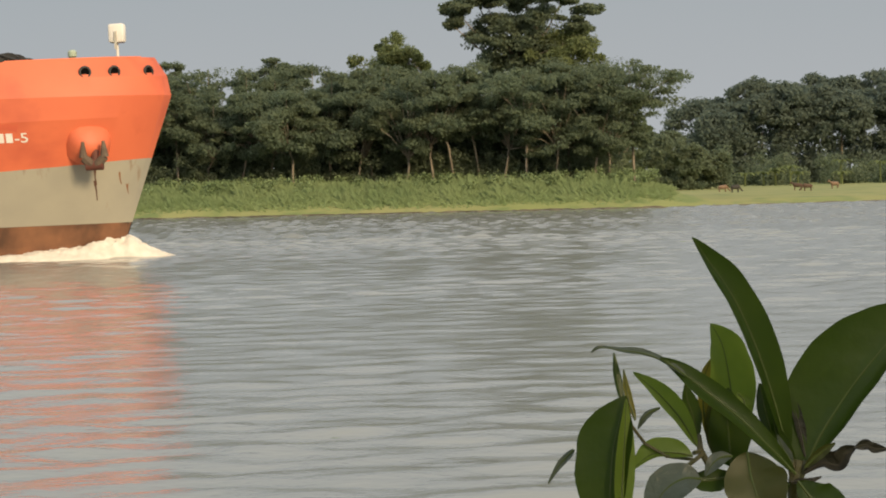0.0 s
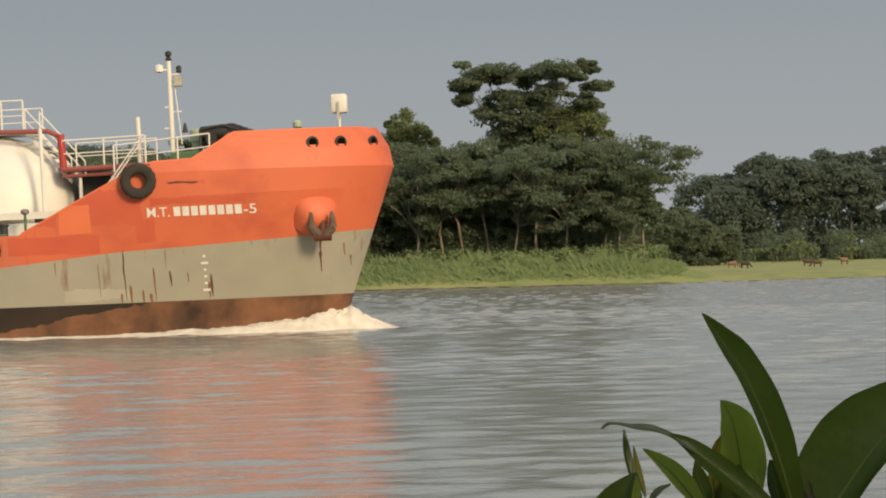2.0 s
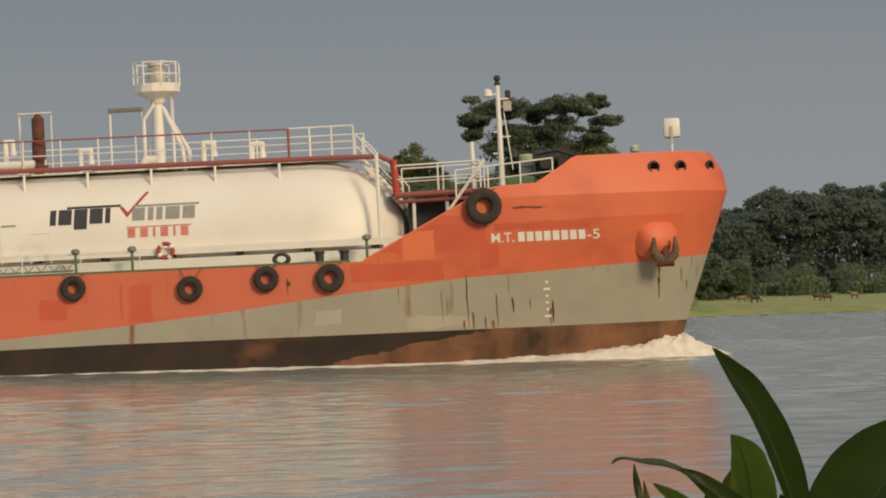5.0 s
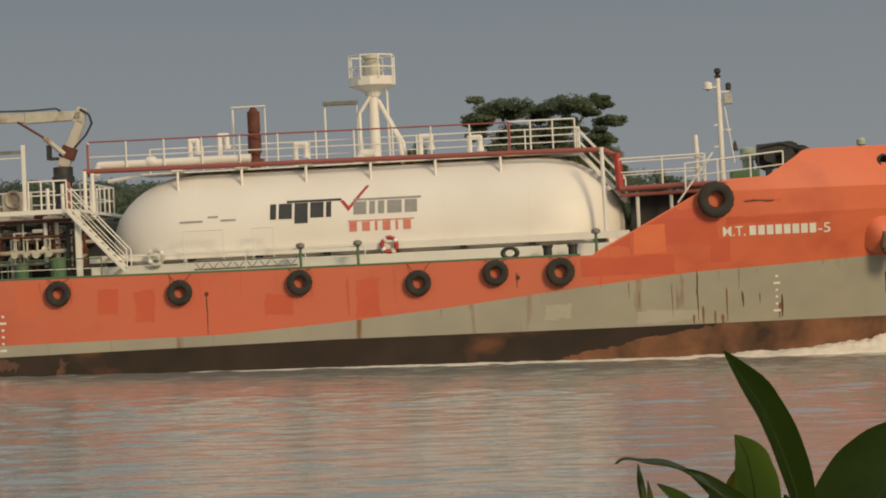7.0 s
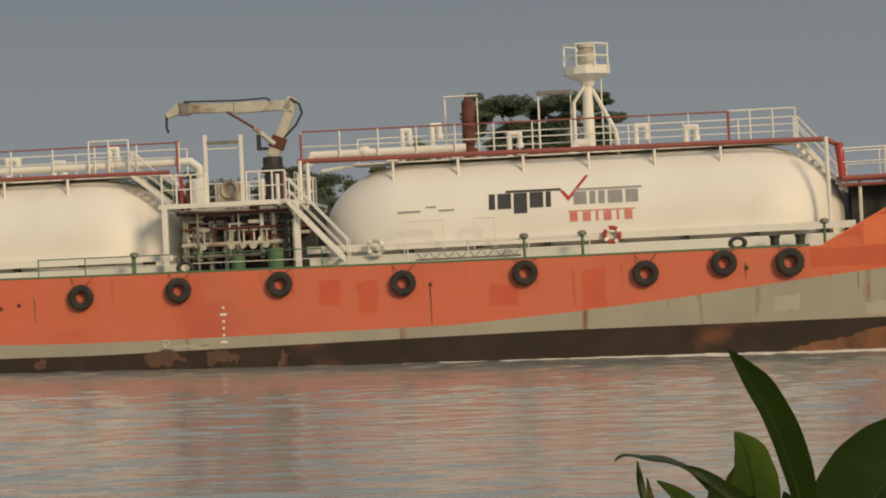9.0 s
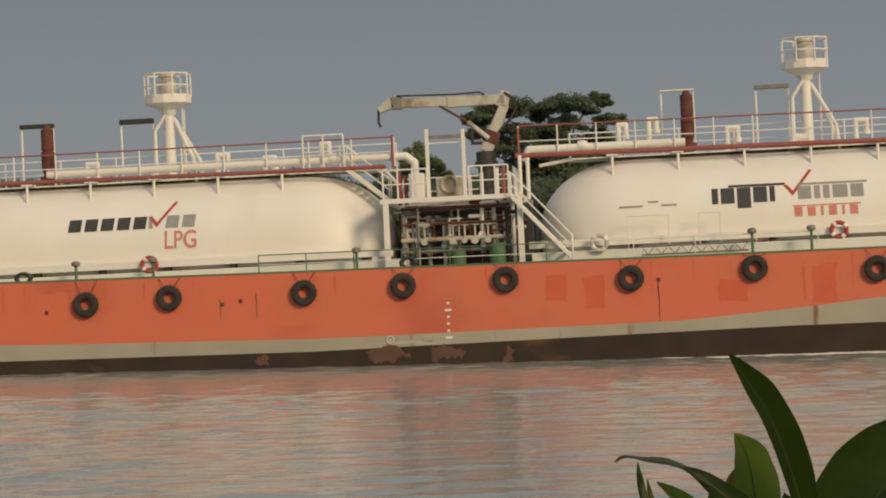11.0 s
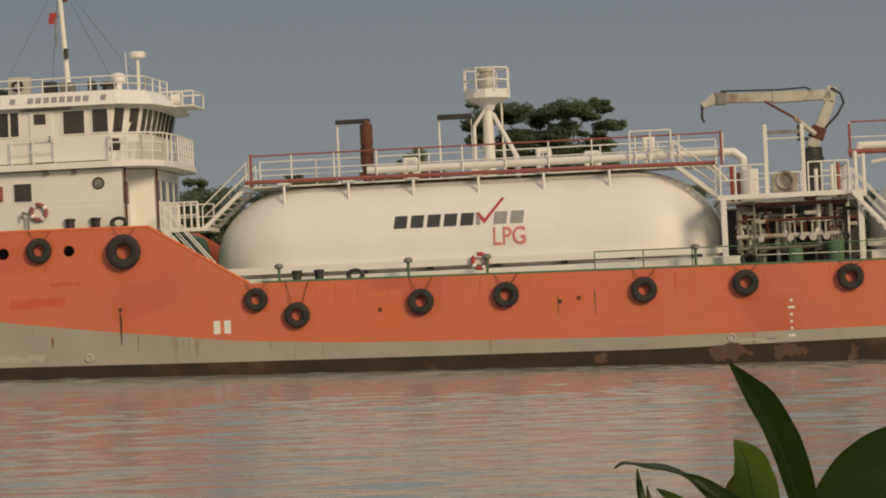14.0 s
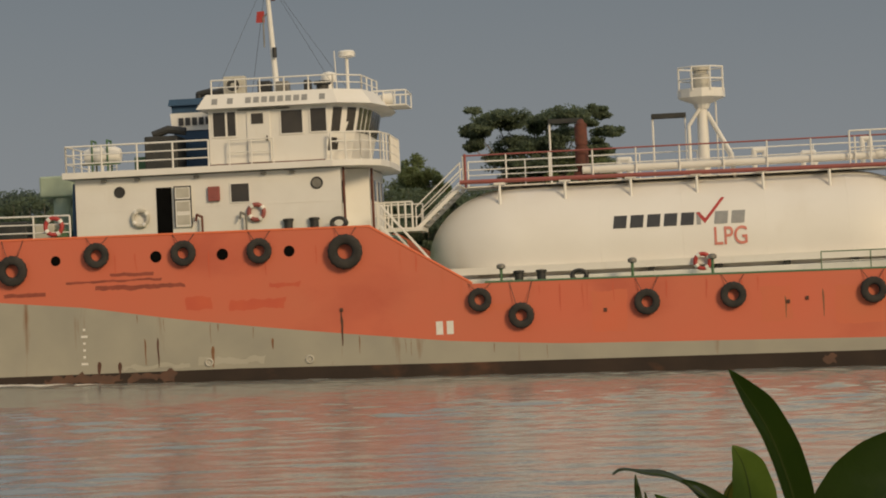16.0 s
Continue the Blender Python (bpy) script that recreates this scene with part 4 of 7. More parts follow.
# wing lamp bracket ahead of the roof
br = part("lamp_bracket", box(mesh(), (-37.0, 4.0, 11.3), (-35.7, 6.2, 11.36)), M["white"], house, "white railed bracket with a searchlight")
for x in (-36.6, -36.15, -35.72):
    for y in (4.02, 6.18):
        part("post", tube(mesh(), (x, y, 11.36), (x, y, 11.9), 0.03, n=6), M["white"], br)
part("bracket_rail", run(mesh(), [(-37.0, 4.02, 11.9), (-35.72, 4.02, 11.9), (-35.72, 6.18, 11.9), (-37.0, 6.18, 11.9)], 0.035, 6), M["white"], br)
part("searchlight", lathe(mesh(), [(0.1, -0.25), (0.24, -0.2), (0.27, 0.2), (0.05, 0.24)], 16, Matrix.Translation((-36.45, 4.3, 11.62)) @ Matrix.Rotation(math.pi / 2, 4, "Y")), M["white"], br, "white searchlight", True)
# on the roof
rail("guard_rail", [(-43.0, 0.95, 11.82), (-38.3, 0.95, 11.82), (-37.3, 1.9, 11.82), (-37.05, 5.0, 11.82)], 0.55, 0.03, 0.95, parent=ship)
ac = part("air_conditioner", box(mesh(), (-42.6, 1.4, 11.85), (-41.75, 1.85, 12.55), 0.03), M["cream"], ship, "cream air conditioner unit on the wheelhouse roof")
part("fan_grille", tube(mesh(), (-42.22, 1.38, 12.2), (-42.22, 1.42, 12.2), 0.27, n=20), M["dark"], ac)
part("fan_ring", torus(mesh(), 0.27, 0.025, 20, 6, Matrix.Translation((-42.22, 1.37, 12.2))), M["cream"], ac)
part("fan_hub", tube(mesh(), (-42.22, 1.35, 12.2), (-42.22, 1.42, 12.2), 0.09, n=12), M["cream"], ac)
for x0, x1, h, c in ((-41.3, -40.8, 0.5, "dark"), (-40.6, -40.1, 0.45, "steel"), (-39.5, -39.25, 0.45, "dark")):
    part("roof_locker", box(mesh(), (x0, 1.6, 11.83), (x1, 2.2, 11.83 + h), 0.03), M[c], ship)
part("roof_vent", lathe(mesh(), [(0.24, 0), (0.24, 0.3), (0.34, 0.34), (0.34, 0.46), (0.05, 0.5)], 16, Matrix.Translation((-38.9, 2.6, 11.82))), M["dark"], ship, "dark mushroom ventilator", True)
part("satellite_dome", lathe(mesh(), [(0.16, 0), (0.16, 0.55), (0.3, 0.6), (0.32, 0.75), (0.26, 0.92), (0.05, 0.98)], 18, Matrix.Translation((-38.85, 4.2, 11.82))), M["white"], ship, "white satellite dome", True)
radar = part("radar_pole", tube(mesh(), (-38.22, HALF, 11.8), (-38.22, HALF, 13.45), 0.07, n=10), M["white"], ship, "white radar on a pole")
part("radar_scanner", lathe(mesh(), [(0.2, 13.4), (0.34, 13.45), (0.34, 13.62), (0.28, 13.68), (0.05, 13.7)], 20, Matrix.Translation((-38.22, HALF, 0))), M["white"], radar, "", True)
part("whip_aerial", tube(mesh(), (-38.65, HALF, 11.8), (-38.72, HALF, 13.7), 0.022, n=5), M["white"], ship)
mast = part("main_mast", tube(mesh(), (-41.1, HALF, 11.8), (-41.42, HALF, 17.6), 0.13, 0.08, 12), M["white"], ship, "tall white signal mast", True)
part("mast_horn", tube(mesh(), (-41.12, HALF - 0.2, 13.55), (-41.12, HALF - 0.2, 13.95), 0.09, n=8), M["dark"], mast)
part("mast_bracket", run(mesh(), [(-41.55, HALF, 14.0), (-41.55, HALF, 15.2), (-41.3, HALF, 15.4)], 0.03, 6), M["steel"], mast)
part("flag", prism([(-41.85, HALF), (-41.5, HALF), (-41.5, HALF + 0.02), (-41.85, HALF + 0.02)], [(-41.8, HALF + .05), (-41.5, HALF), (-41.5, HALF + 0.02), (-41.8, HALF + 0.07)], 15.0, 15.45), M["red"], mast, "small red flag")
part("mast_lamp", lathe(mesh(), [(0.08, 0), (0.1, 0.05), (0.1, 0.2), (0.05, 0.26)], 10, Matrix.Translation((-41.12, HALF, 15.85))), M["rust"], mast)
for x, y in ((-42.9, 1.0), (-42.9, 9.2), (-38.3, 1.2), (-38.3, 9.0)):
    part("stay_wire", tube(mesh(), (-41.35, HALF, 16.8), (x, y, 11.85), 0.008, n=4), M["dark"], mast)
# funnel and gear aft of the wheelhouse
F0 = [(-45.0, 4.0), (-43.4, 4.0)]
fun = part("funnel", prism(mirror(F0), mirror([(-45.15, 4.1), (-43.6, 4.1)]), 9.05, 11.75), M["blue"], ship, "blue funnel casing with a white band")
part("funnel_band", prism(mirror([(-45.13, 3.98), (-43.45, 3.98)]), mirror([(-45.2, 4.02), (-43.5, 4.02)]), 10.75, 11.45), M["white"], fun, "white band on the funnel")
part("funnel_cap", prism(mirror([(-45.25, 3.9), (-43.4, 3.9)]), mirror([(-45.2, 3.95), (-43.3, 3.95)]), 11.75, 12.0), M["blue"], fun)
for x in (-44.2, -43.7):
    part("exhaust_pipe", run(mesh(), [(x, HALF, 11.9), (x, HALF, 12.25), (x + 0.5, HALF, 12.35)], 0.14, 10), M["dark"], fun, "sooty exhaust pipe", True)
part("vent_casing", box(mesh(), (-45.9, 2.2, 9.08), (-44.6, 6.0, 10.45), 0.05), M["dark"], ship, "black ventilation casing")
part("casing_pipe", run(mesh(), [(-45.6, 2.4, 10.5), (-45.0, 2.4, 10.7), (-44.3, 2.4, 10.6)], 0.16, 8), M["dark"], ship)
raft = part("life_raft", lathe(mesh(), [(0.04, -0.75), (0.26, -0.7), (0.36, -0.5), (0.36, 0.5), (0.26, 0.7), (0.04, 0.75)], 18, Matrix.Translation((-47.35, 1.3, 9.72)) @ Matrix.Rotation(math.pi / 2, 4, "Y")), M["white"], ship, "white life raft canister in a green cradle", True)
for x in (-47.7, -47.1):
    part("cradle", run(mesh(), [(x, 0.95, 9.08), (x, 0.95, 10.3), (x, 1.65, 10.3), (x, 1.65, 9.08)], 0.04, 6), M["green"], raft)
part("cradle_bar", run(mesh(), [(-48.1, 0.95, 9.4), (-46.6, 0.95, 9.4)], 0.04, 6), M["green"], raft)
part("deck_locker", box(mesh(), (-46.7, 4.0, 9.08), (-46.0, 5.0, 9.8), 0.04), M["green"], ship)
# walkway and ladder from the poop to the tanks
part("poop_walkway", box(mesh(), (-37.6, 3.2, 6.3), (-35.2, 5.8, 6.45)), M["white"], ship, "white walkway between deckhouse and tank")
rail("guard_rail", [(-37.5, 3.3, 6.45), (-35.6, 3.3, 6.45)], 1.0, 0.04, 0.28)
rail("guard_rail", [(-37.5, 5.7, 6.45), (-35.4, 5.7, 6.45)], 1.0, 0.03, 0.6)
stairs((-34.6, 0.9, 4.0), (-36.6, 0.9, 6.4), 0.7, 9)
# after deck
rail("guard_rail", [(-55.6, 0.35, 6.6), (-48.5, 0.35, 6.5)], 0.95, 0.035, 1.3, mids=2)
life_ring(-49.1, 0.25, 7.05, 0.4)
for x0, x1, y0, h, c in ((-50.3, -49.5, 2.0, 0.7, "cream"), (-51.8, -50.7, 2.4, 0.9, "dark"), (-53.6, -52.3, 2.0, 0.8, "green"), (-49.4, -48.8, 1.5, 0.5, "green")):
    part("winch_block", box(mesh(), (x0, y0, 6.5), (x1, y0 + 1.2, 6.5 + h), 0.06), M[c], ship)
col = part("stores_crane", tube(mesh(), (-49.9, HALF, 6.5), (-49.9, HALF, 9.0), 0.36, n=16), M["green"], ship, "pale green stores crane at the stern", True)
M["mint"] = mat("pale_green_paint", (0.42, 0.50, 0.38), (0.34, 0.40, 0.30), 2, 0.6)
col.data.materials[0] = M["mint"]
part("crane_housing", box(mesh(), (-50.7, HALF - 0.5, 8.4), (-49.3, HALF + 0.5, 9.25), 0.08), M["mint"], col)
part("blue_post", tube(mesh(), (-48.6, 1.6, 6.5), (-48.5, 1.6, 8.7), 0.12, n=8), M["blue"], ship, "blue post beside the deckhouse")


# ---- forecastle ----
def hull_patch(name, a0, a1, z0, z1, material, lift=0.006, na=0, nz=0, label="", wob=0.0, seed=0):
    """Paint, a stain or a mark that lies on the near side of the hull."""
    na = na or max(1, int((a1 - a0) / 0.25))
    nz = nz or max(1, int((z1 - z0) / 0.25))
    if wob:
        na, nz = max(4, int((a1 - a0) / 0.1)), max(4, int((z1 - z0) / 0.1))
    bm = mesh()
    g = []
    for i in range(na + 1):
        col = []
        for j in range(nz + 1):
            a, z = a0 + (a1 - a0) * i / na, z0 + (z1 - z0) * j / nz
            if wob:
                k = (noise.noise((a * 2.3 + seed, z * 2.3, seed * 1.7)) + 0.6 * noise.noise((a * 7 + seed, z * 7, seed))) * wob
                a, z = (a + k if i in (0, na) else a), (z + k if j in (0, nz) else z)
            z = min(z, curve_at(EDGE, a) - 0.03)
            col.append(bm.verts.new((a, side_y(a, z) - lift, z)))
        g.append(col)
    for i in range(na):
        for j in range(nz):
            bm.faces.new((g[i][j], g[i + 1][j], g[i + 1][j + 1], g[i][j + 1]))
    return part(name, bm, material, ship, label)


def streak(a, z0, z1, w, material, seed=0):
    """A run of rust that narrows downwards."""
    bm = mesh()
    n = 7
    vs = []
    for i in range(n + 1):
        z = z1 + (z0 - z1) * i / n
        ww = w * min(1.0, 0.3 + 0.5 * i) * (1 - 0.7 * i / n) * (1 + 0.5 * noise.noise((seed, z * 3, 1)))
        x = a + 0.04 * noise.noise((seed, z * 2, 5))
        vs.append((bm.verts.new((x - ww, side_y(x - ww, z) - 0.007, z)), bm.verts.new((x + ww, side_y(x + ww, z) - 0.007, z))))
    for A, B in zip(vs, vs[1:]):
        bm.faces.new((A[0], B[0], B[1], A[1]))
    part("rust_streak", bm, material, ship)


M["patch_red"] = mat("dull_red_repaint", (0.57, 0.10, 0.05), (0.63, 0.125, 0.055), 0.7, 0.55, bump=0.03)
M["patch_light"] = mat("fresh_orange_repaint", (0.80, 0.20, 0.085), (0.72, 0.16, 0.06), 0.7, 0.5, bump=0.03)
M["patch_ochre"] = mat("ochre_stain", (0.61, 0.16, 0.075), (0.66, 0.15, 0.072), 0.6, 0.6, bump=0.03)
M["stain"] = mat("rust_stain", (0.27, 0.135, 0.065), (0.19, 0.09, 0.045), 3, 0.8, bump=0.2)
M["stain_dark"] = mat("dark_stain", (0.13, 0.055, 0.033), (0.08, 0.04, 0.026), 3, 0.8, bump=0.2)
M["smudge"] = mat("sooty_smudge", (0.24, 0.06, 0.036), (0.36, 0.08, 0.045), 2, 0.7, bump=0.05)
M["boot_rust"] = mat("flaking_boot_rust", (0.14, 0.07, 0.042), (0.085, 0.05, 0.036), 2, 0.8, bump=0.3)
M["pale_grey"] = mat("pale_grey_repaint", (0.46, 0.43, 0.35), (0.42, 0.39, 0.31), 1, 0.6, bump=0.03)

hull_patch("paint_patch", 10.4, 14.55, 4.05, 5.35, M["patch_red"], 0.004, label="dull red repainted patch", wob=0.12, seed=3)
hull_patch("paint_patch", 14.3, 15.0, 3.3, 4.2, M["patch_red"], 0.005, wob=0.05, seed=4)
hull_patch("paint_patch", 9.4, 12.9, 3.0, 3.7, M["patch_red"], 0.004, wob=0.05, seed=5)
hull_patch("paint_patch", 11.4, 12.6, 3.75, 4.85, M["patch_light"], 0.007, wob=0.03, seed=6)
hull_patch("paint_patch", 14.9, 18.5, 4.72, 4.98, M["patch_red"], 0.004, wob=0.12, seed=7)
hull_patch("paint_patch", 15.5, 17.0, 5.5, 5.62, M["patch_red"], 0.004, wob=0.06, seed=8)
hull_patch("scrape", 15.6, 16.7, 5.52, 5.58, M["stain_dark"], 0.008, wob=0.04, seed=9)
for i, (a0, a1, z0, z1, m) in enumerate(((-16.6, -15.6, 2.2, 3.5, "patch_ochre"), (-12.2, -11.3, 2.5, 3.75, "patch_ochre"), (-9.0, -8.2, 2.4, 3.4, "patch_red"), (-7.6, -6.8, 2.1, 3.3, "patch_red"),
        (-22.3, -21.2, 2.2, 3.5, "patch_ochre"), (-19.6, -17.6, 2.0, 3.4, "patch_ochre"), (-33.4, -30.9, 3.05, 3.3, "patch_ochre"), (-2.6, -1.5, 2.1, 2.9, "patch_red"), (0.9, 1.8, 1.9, 3.3, "patch_red"),
        (-42.3, -40.2, 3.55, 3.9, "patch_red"), (-44.0, -43.0, 3.6, 4.1, "patch_red"), (-40.8, -39.6, 4.35, 4.5, "patch_red"), (-28.6, -27.3, 2.1, 3.6, "patch_ochre"), (-47.5, -44.0, 4.5, 4.65, "smudge"))):
    hull_patch("paint_patch", a0, a1, z0, z1, M[m], 0.004, wob=0.09 if m != "smudge" else 0.08, seed=20 + i)
for i, (a0, a1, z0, z1) in enumerate(((-46.9, -45.2, 5.02, 5.14), (-48.6, -44.9, 4.82, 4.9), (-47.4, -44.7, 4.6, 4.66), (-51.0, -49.4, 4.4, 4.55))):
    hull_patch("scrape", a0, a1, z0, z1, M["smudge"], 0.008, wob=0.05, seed=50 + i)
for i, (a, z0, z1, w, m) in enumerate(((13.75, 1.15, 3.05, 0.035, "stain_dark"), (14.85, 1.1, 2.35, 0.04, "stain"), (15.45, 1.6, 2.2, 0.05, "stain_dark"), (16.95, 1.15, 2.0, 0.06, "stain_dark"), (13.95, 1.0, 1.7, 0.06, "stain"),
        (14.4, 1.0, 1.5, 0.05, "stain"), (13.6, 1.0, 1.4, 0.05, "stain"), (14.7, 1.0, 1.35, 0.07, "stain"), (16.85, 1.1, 1.7, 0.05, "stain"), (12.8, 1.3, 2.6, 0.02, "stain"), (16.1, 1.7, 2.1, 0.03, "stain"), (-4.8, 1.5, 3.0, 0.03, "stain_dark"), (-38.05, 2.0, 3.3, 0.06, "stain_dark"),
        (-45.1, 1.5, 2.6, 0.05, "stain_dark"), (-45.6, 1.6, 2.6, 0.04, "stain"), (-43.0, 1.4, 2.2, 0.08, "stain"), (-40.7, 2.0, 2.4, 0.06, "stain"), (-47.4, 1.3, 1.8, 0.1, "stain_dark"), (-46.6, 1.3, 1.75, 0.09, "stain_dark"),
        (0.6, 2.0, 3.4, 0.07, "patch_red"), (21.0, 1.9, 3.0, 0.05, "stain_dark"), (21.9, 2.5, 3.2, 0.05, "stain"), (22.1, 2.1, 2.6, 0.04, "stain"), (7.0, 2.7, 3.3, 0.05, "stain"), (-20.0, 2.3, 3.3, 0.04, "stain"), (-21.4, 2.3, 3.1, 0.04, "stain"))):
    streak(a, z0, z1, w, M[m], i)
for i, (a0, a1, z0, z1) in enumerate(((11.5, 13.9, 1.15, 1.6), (8.0, 9.0, 1.5, 2.0), (-43.6, -41.0, 1.5, 1.75), (-46.4, -43.9, 1.45, 1.6), (-15.2, -13.2, 1.08, 1.2))):
    hull_patch("paint_patch", a0, a1, z0, z1, M["pale_grey"], 0.004, wob=0.12, seed=70 + i)
for i, (a0, a1, z0, z1) in enumerate(((-49.5, -46.6, 0.95, 1.3), (-46.2, -44.4, 1.0, 1.32), (-15.9, -14.2, 0.5, 0.85), (-13.4, -12.2, 0.45, 0.9), (-10.6, -10.2, 0.3, 0.7), (-20, -19.6, 0.5, 0.9))):
    hull_patch("rust_patch", a0, a1, z0, z1, M["boot_rust"], 0.004, wob=0.3, seed=90 + i)


# faint runs of dirt below the deck edge and the paint line
rng = random.Random(71)
for i in range(46):
    a = rng.uniform(-49, 13.5)
    e = min(curve_at(EDGE, a), KNUCKLE) - 0.1
    streak(a, e - rng.uniform(0.3, 1.3), e, rng.uniform(0.015, 0.05), M[rng.choice(("patch_red", "patch_red", "patch_red", "patch_ochre"))], 100 + i)
for i in range(26):
    a = rng.uniform(-49, 19)
    g = curve_at(GREY, a) - 0.03
    if g > 1.7:
        streak(a, max(1.2, g - rng.uniform(0.2, 0.9)), g, rng.uniform(0.008, 0.022), M["stain"], 200 + i)


def rust_band():
    """Flaking rust low on the bow, rising towards the stem."""
    bm = mesh()
    rows = []
    for i in range(300):
        a = 8.6 + 14.6 * i / 299
        top = curve_at([(8.6, 0.02), (10.5, 0.35), (12.5, 0.7), (14.5, 1.0), (16, 1.08), (24, 1.08)], a)
        top += 0.12 * noise.noise((a * 0.9, 3, 1)) + 0.10 * noise.noise((a * 3.1, 1, 2)) + 0.05 * noise.noise((a * 9, 1, 5))
        top = min(top, curve_at(BOOT, a) - 0.01)
        col = []
        for j in range(6):
            z = -0.35 + (top + 0.35) * j / 5
            aa = min(a, stem(z) - 0.02 - 0.0005 * (300 - i))
            col.append(bm.verts.new((aa, side_y(aa, z) - 0.014, z)))
        rows.append(col)
    for A, B in zip(rows, rows[1:]):
        for j in range(5):
            bm.faces.new((A[j], B[j], B[j + 1], A[j + 1]))
    part("rust_patch", bm, M["boot_bow"], ship, "flaking orange-brown rust at the waterline")


rust_band()
# scupper holes as black discs in place of their inner shade, and small fittings
for a, z, r in ((-48.99, 5.72, 0.17), (-45.11, 5.70, 0.2), (-42.55, 5.67, 0.2), (-39.99, 5.67, 0.19), (-51.5, 5.75, 0.17)):
    part("scupper", tube(torus(mesh(), r, 0.02, 18, 5, Matrix.Translation((a, -0.01, z))), (a, -0.012, z), (a, 0.05, z), r, n=18), M["black"], ship, "round black disc for a scupper hole's inner shade")
for a, z in ((-20.6, 3.0), (-21.3, 2.9), (-4.8, 3.05), (7.05, 3.1), (-38.05, 3.35), (-28.1, 2.9)):
    part("eye_plate", box(mesh(), (a - 0.06, side_y(a, z) - 0.05, z - 0.07), (a + 0.06, side_y(a, z), z + 0.07), 0.015), M["stain_dark"], ship)
for a, z in ((-39.3, 1.55), (-43.15, 1.6), (-14.95, 1.25)):
    part("overboard_pipe", tube(torus(mesh(), 0.13, 0.04, 14, 6, Matrix.Translation((a, -0.02, z))), (a, -0.02, z), (a, 0.02, z), 0.07, n=10), M["cream"], ship, "", True)
for a in (-34.35, -33.95):
    hull_patch("white_mark", a - 0.13, a + 0.13, 2.25, 2.75, M["letter_white"], 0.008)
# draught marks as small bars
for a, z0, z1 in ((16.75, 1.35, 2.65), (-12.72, 1.2, 2.5), (-47.95, 1.7, 3.0)):
    for k in range(6):
        z = z0 + (z1 - z0) * k / 5
        w = 0.13 if k in (0, 4) else 0.05
        hull_patch("draught_mark", a - w, a + w, z, z + 0.09, M["letter_white"], 0.009)
# mooring chocks through the bulwark, their unlit mouths painted as black discs
for a in (20.95, 21.98, 23.12):
    z = 6.9
    slope = math.atan2(side_y(a + 0.2, z) - side_y(a - 0.2, z), 0.4)
    m = Matrix.Translation((a, side_y(a, z) - 0.03, z)) @ Matrix.Rotation(slope, 4, "Z")
    ch = part("bulwark_chock", torus(mesh(), 0.21, 0.05, 20, 6, m, 1.3), M["dark"], ship, "dark ringed mooring chock", True)
    part("chock_mouth", tube(mesh(), m @ Vector((0, -0.012, 0)), m @ Vector((0, 0.1, 0)), 0.2, n=18), M["black"], ch)
# knuckle line and cap rail
cp = [(a, side_y(a, curve_at(EDGE, a)) + 0.03, curve_at(EDGE, a) + 0.01) for a in [9.9, 12, 14.6, 15.1, 16.5, 17.2, 18.04] + [18.4 + 0.4 * i for i in range(12)]]
part("cap_rail", run(mesh(), cp, 0.045, 6), M["patch_light"], ship)
cp = [(a, 0.02, curve_at(EDGE, a) + 0.01) for a in (-55.9, -44, -36.9, -33.1)]
part("cap_rail", run(mesh(), cp, 0.05, 6), M["patch_light"], ship)


M["anchor_iron"] = mat("rusty_anchor_iron", (0.17, 0.125, 0.085), (0.09, 0.06, 0.04), 4, 0.8, bump=0.4)


def build_anchor():
    a, z = 21.0, 4.05
    y = side_y(a, z)
    slope = math.atan2(side_y(a + 0.3, z) - side_y(a - 0.3, z), 0.6)
    m = Matrix.Translation((a - 0.05, y + 0.05, z)) @ Matrix.Rotation(slope, 4, "Z") @ Matrix.Rotation(radians(-28), 4, "X")
    bm = lathe(mesh(), [(1.02, -0.5), (0.95, -0.15), (0.87, 0.12), (0.72, 0.31), (0.46, 0.43), (0.02, 0.48)], 24, m @ Matrix.Rotation(math.pi / 2, 4, "X"))
    lift = Matrix.Translation((0, side_y(a, 4.4) - y + 0.1, 0.36))
    bm.transform(lift)
    bo = part("anchor_bolster", bm, M["orange"], ship, "orange rounded anchor bolster", True)
    c = m @ Vector((0.18, -0.72, -0.62)) + Vector((-0.3, 0.1, -0.36))
    bm = mesh()
    tube(bm, c + Vector((0, 0, -0.2)), c + Vector((0, 0.4, 0.95)), 0.14, n=8)
    anchor = part("anchor", bm, M["rust"], ship, "rusty steel bow anchor hanging from its bolster", True)
    for s in (-1, 1):
        bm = mesh()
        tube(bm, c + Vector((s * 0.1, 0, -0.2)), c + Vector((s * 0.42, -0.08, 0.1)), 0.2, 0.17, 8)
        tube(bm, c + Vector((s * 0.42, -0.08, 0.1)), c + Vector((s * 0.4, -0.12, 0.72)), 0.17, 0.06, 8)
        part("fluke", bm, M["anchor_iron"], anchor, "", True)
    bm = tube(mesh(), c + Vector((-0.34, 0, -0.22)), c + Vector((0.34, 0, -0.22)), 0.19, n=10)
    part("crown", bm, M["rust"], anchor, "", True)
    streak(a + 0.05, 2.5, 3.2, 0.05, M["stain_dark"], 77)


build_anchor()
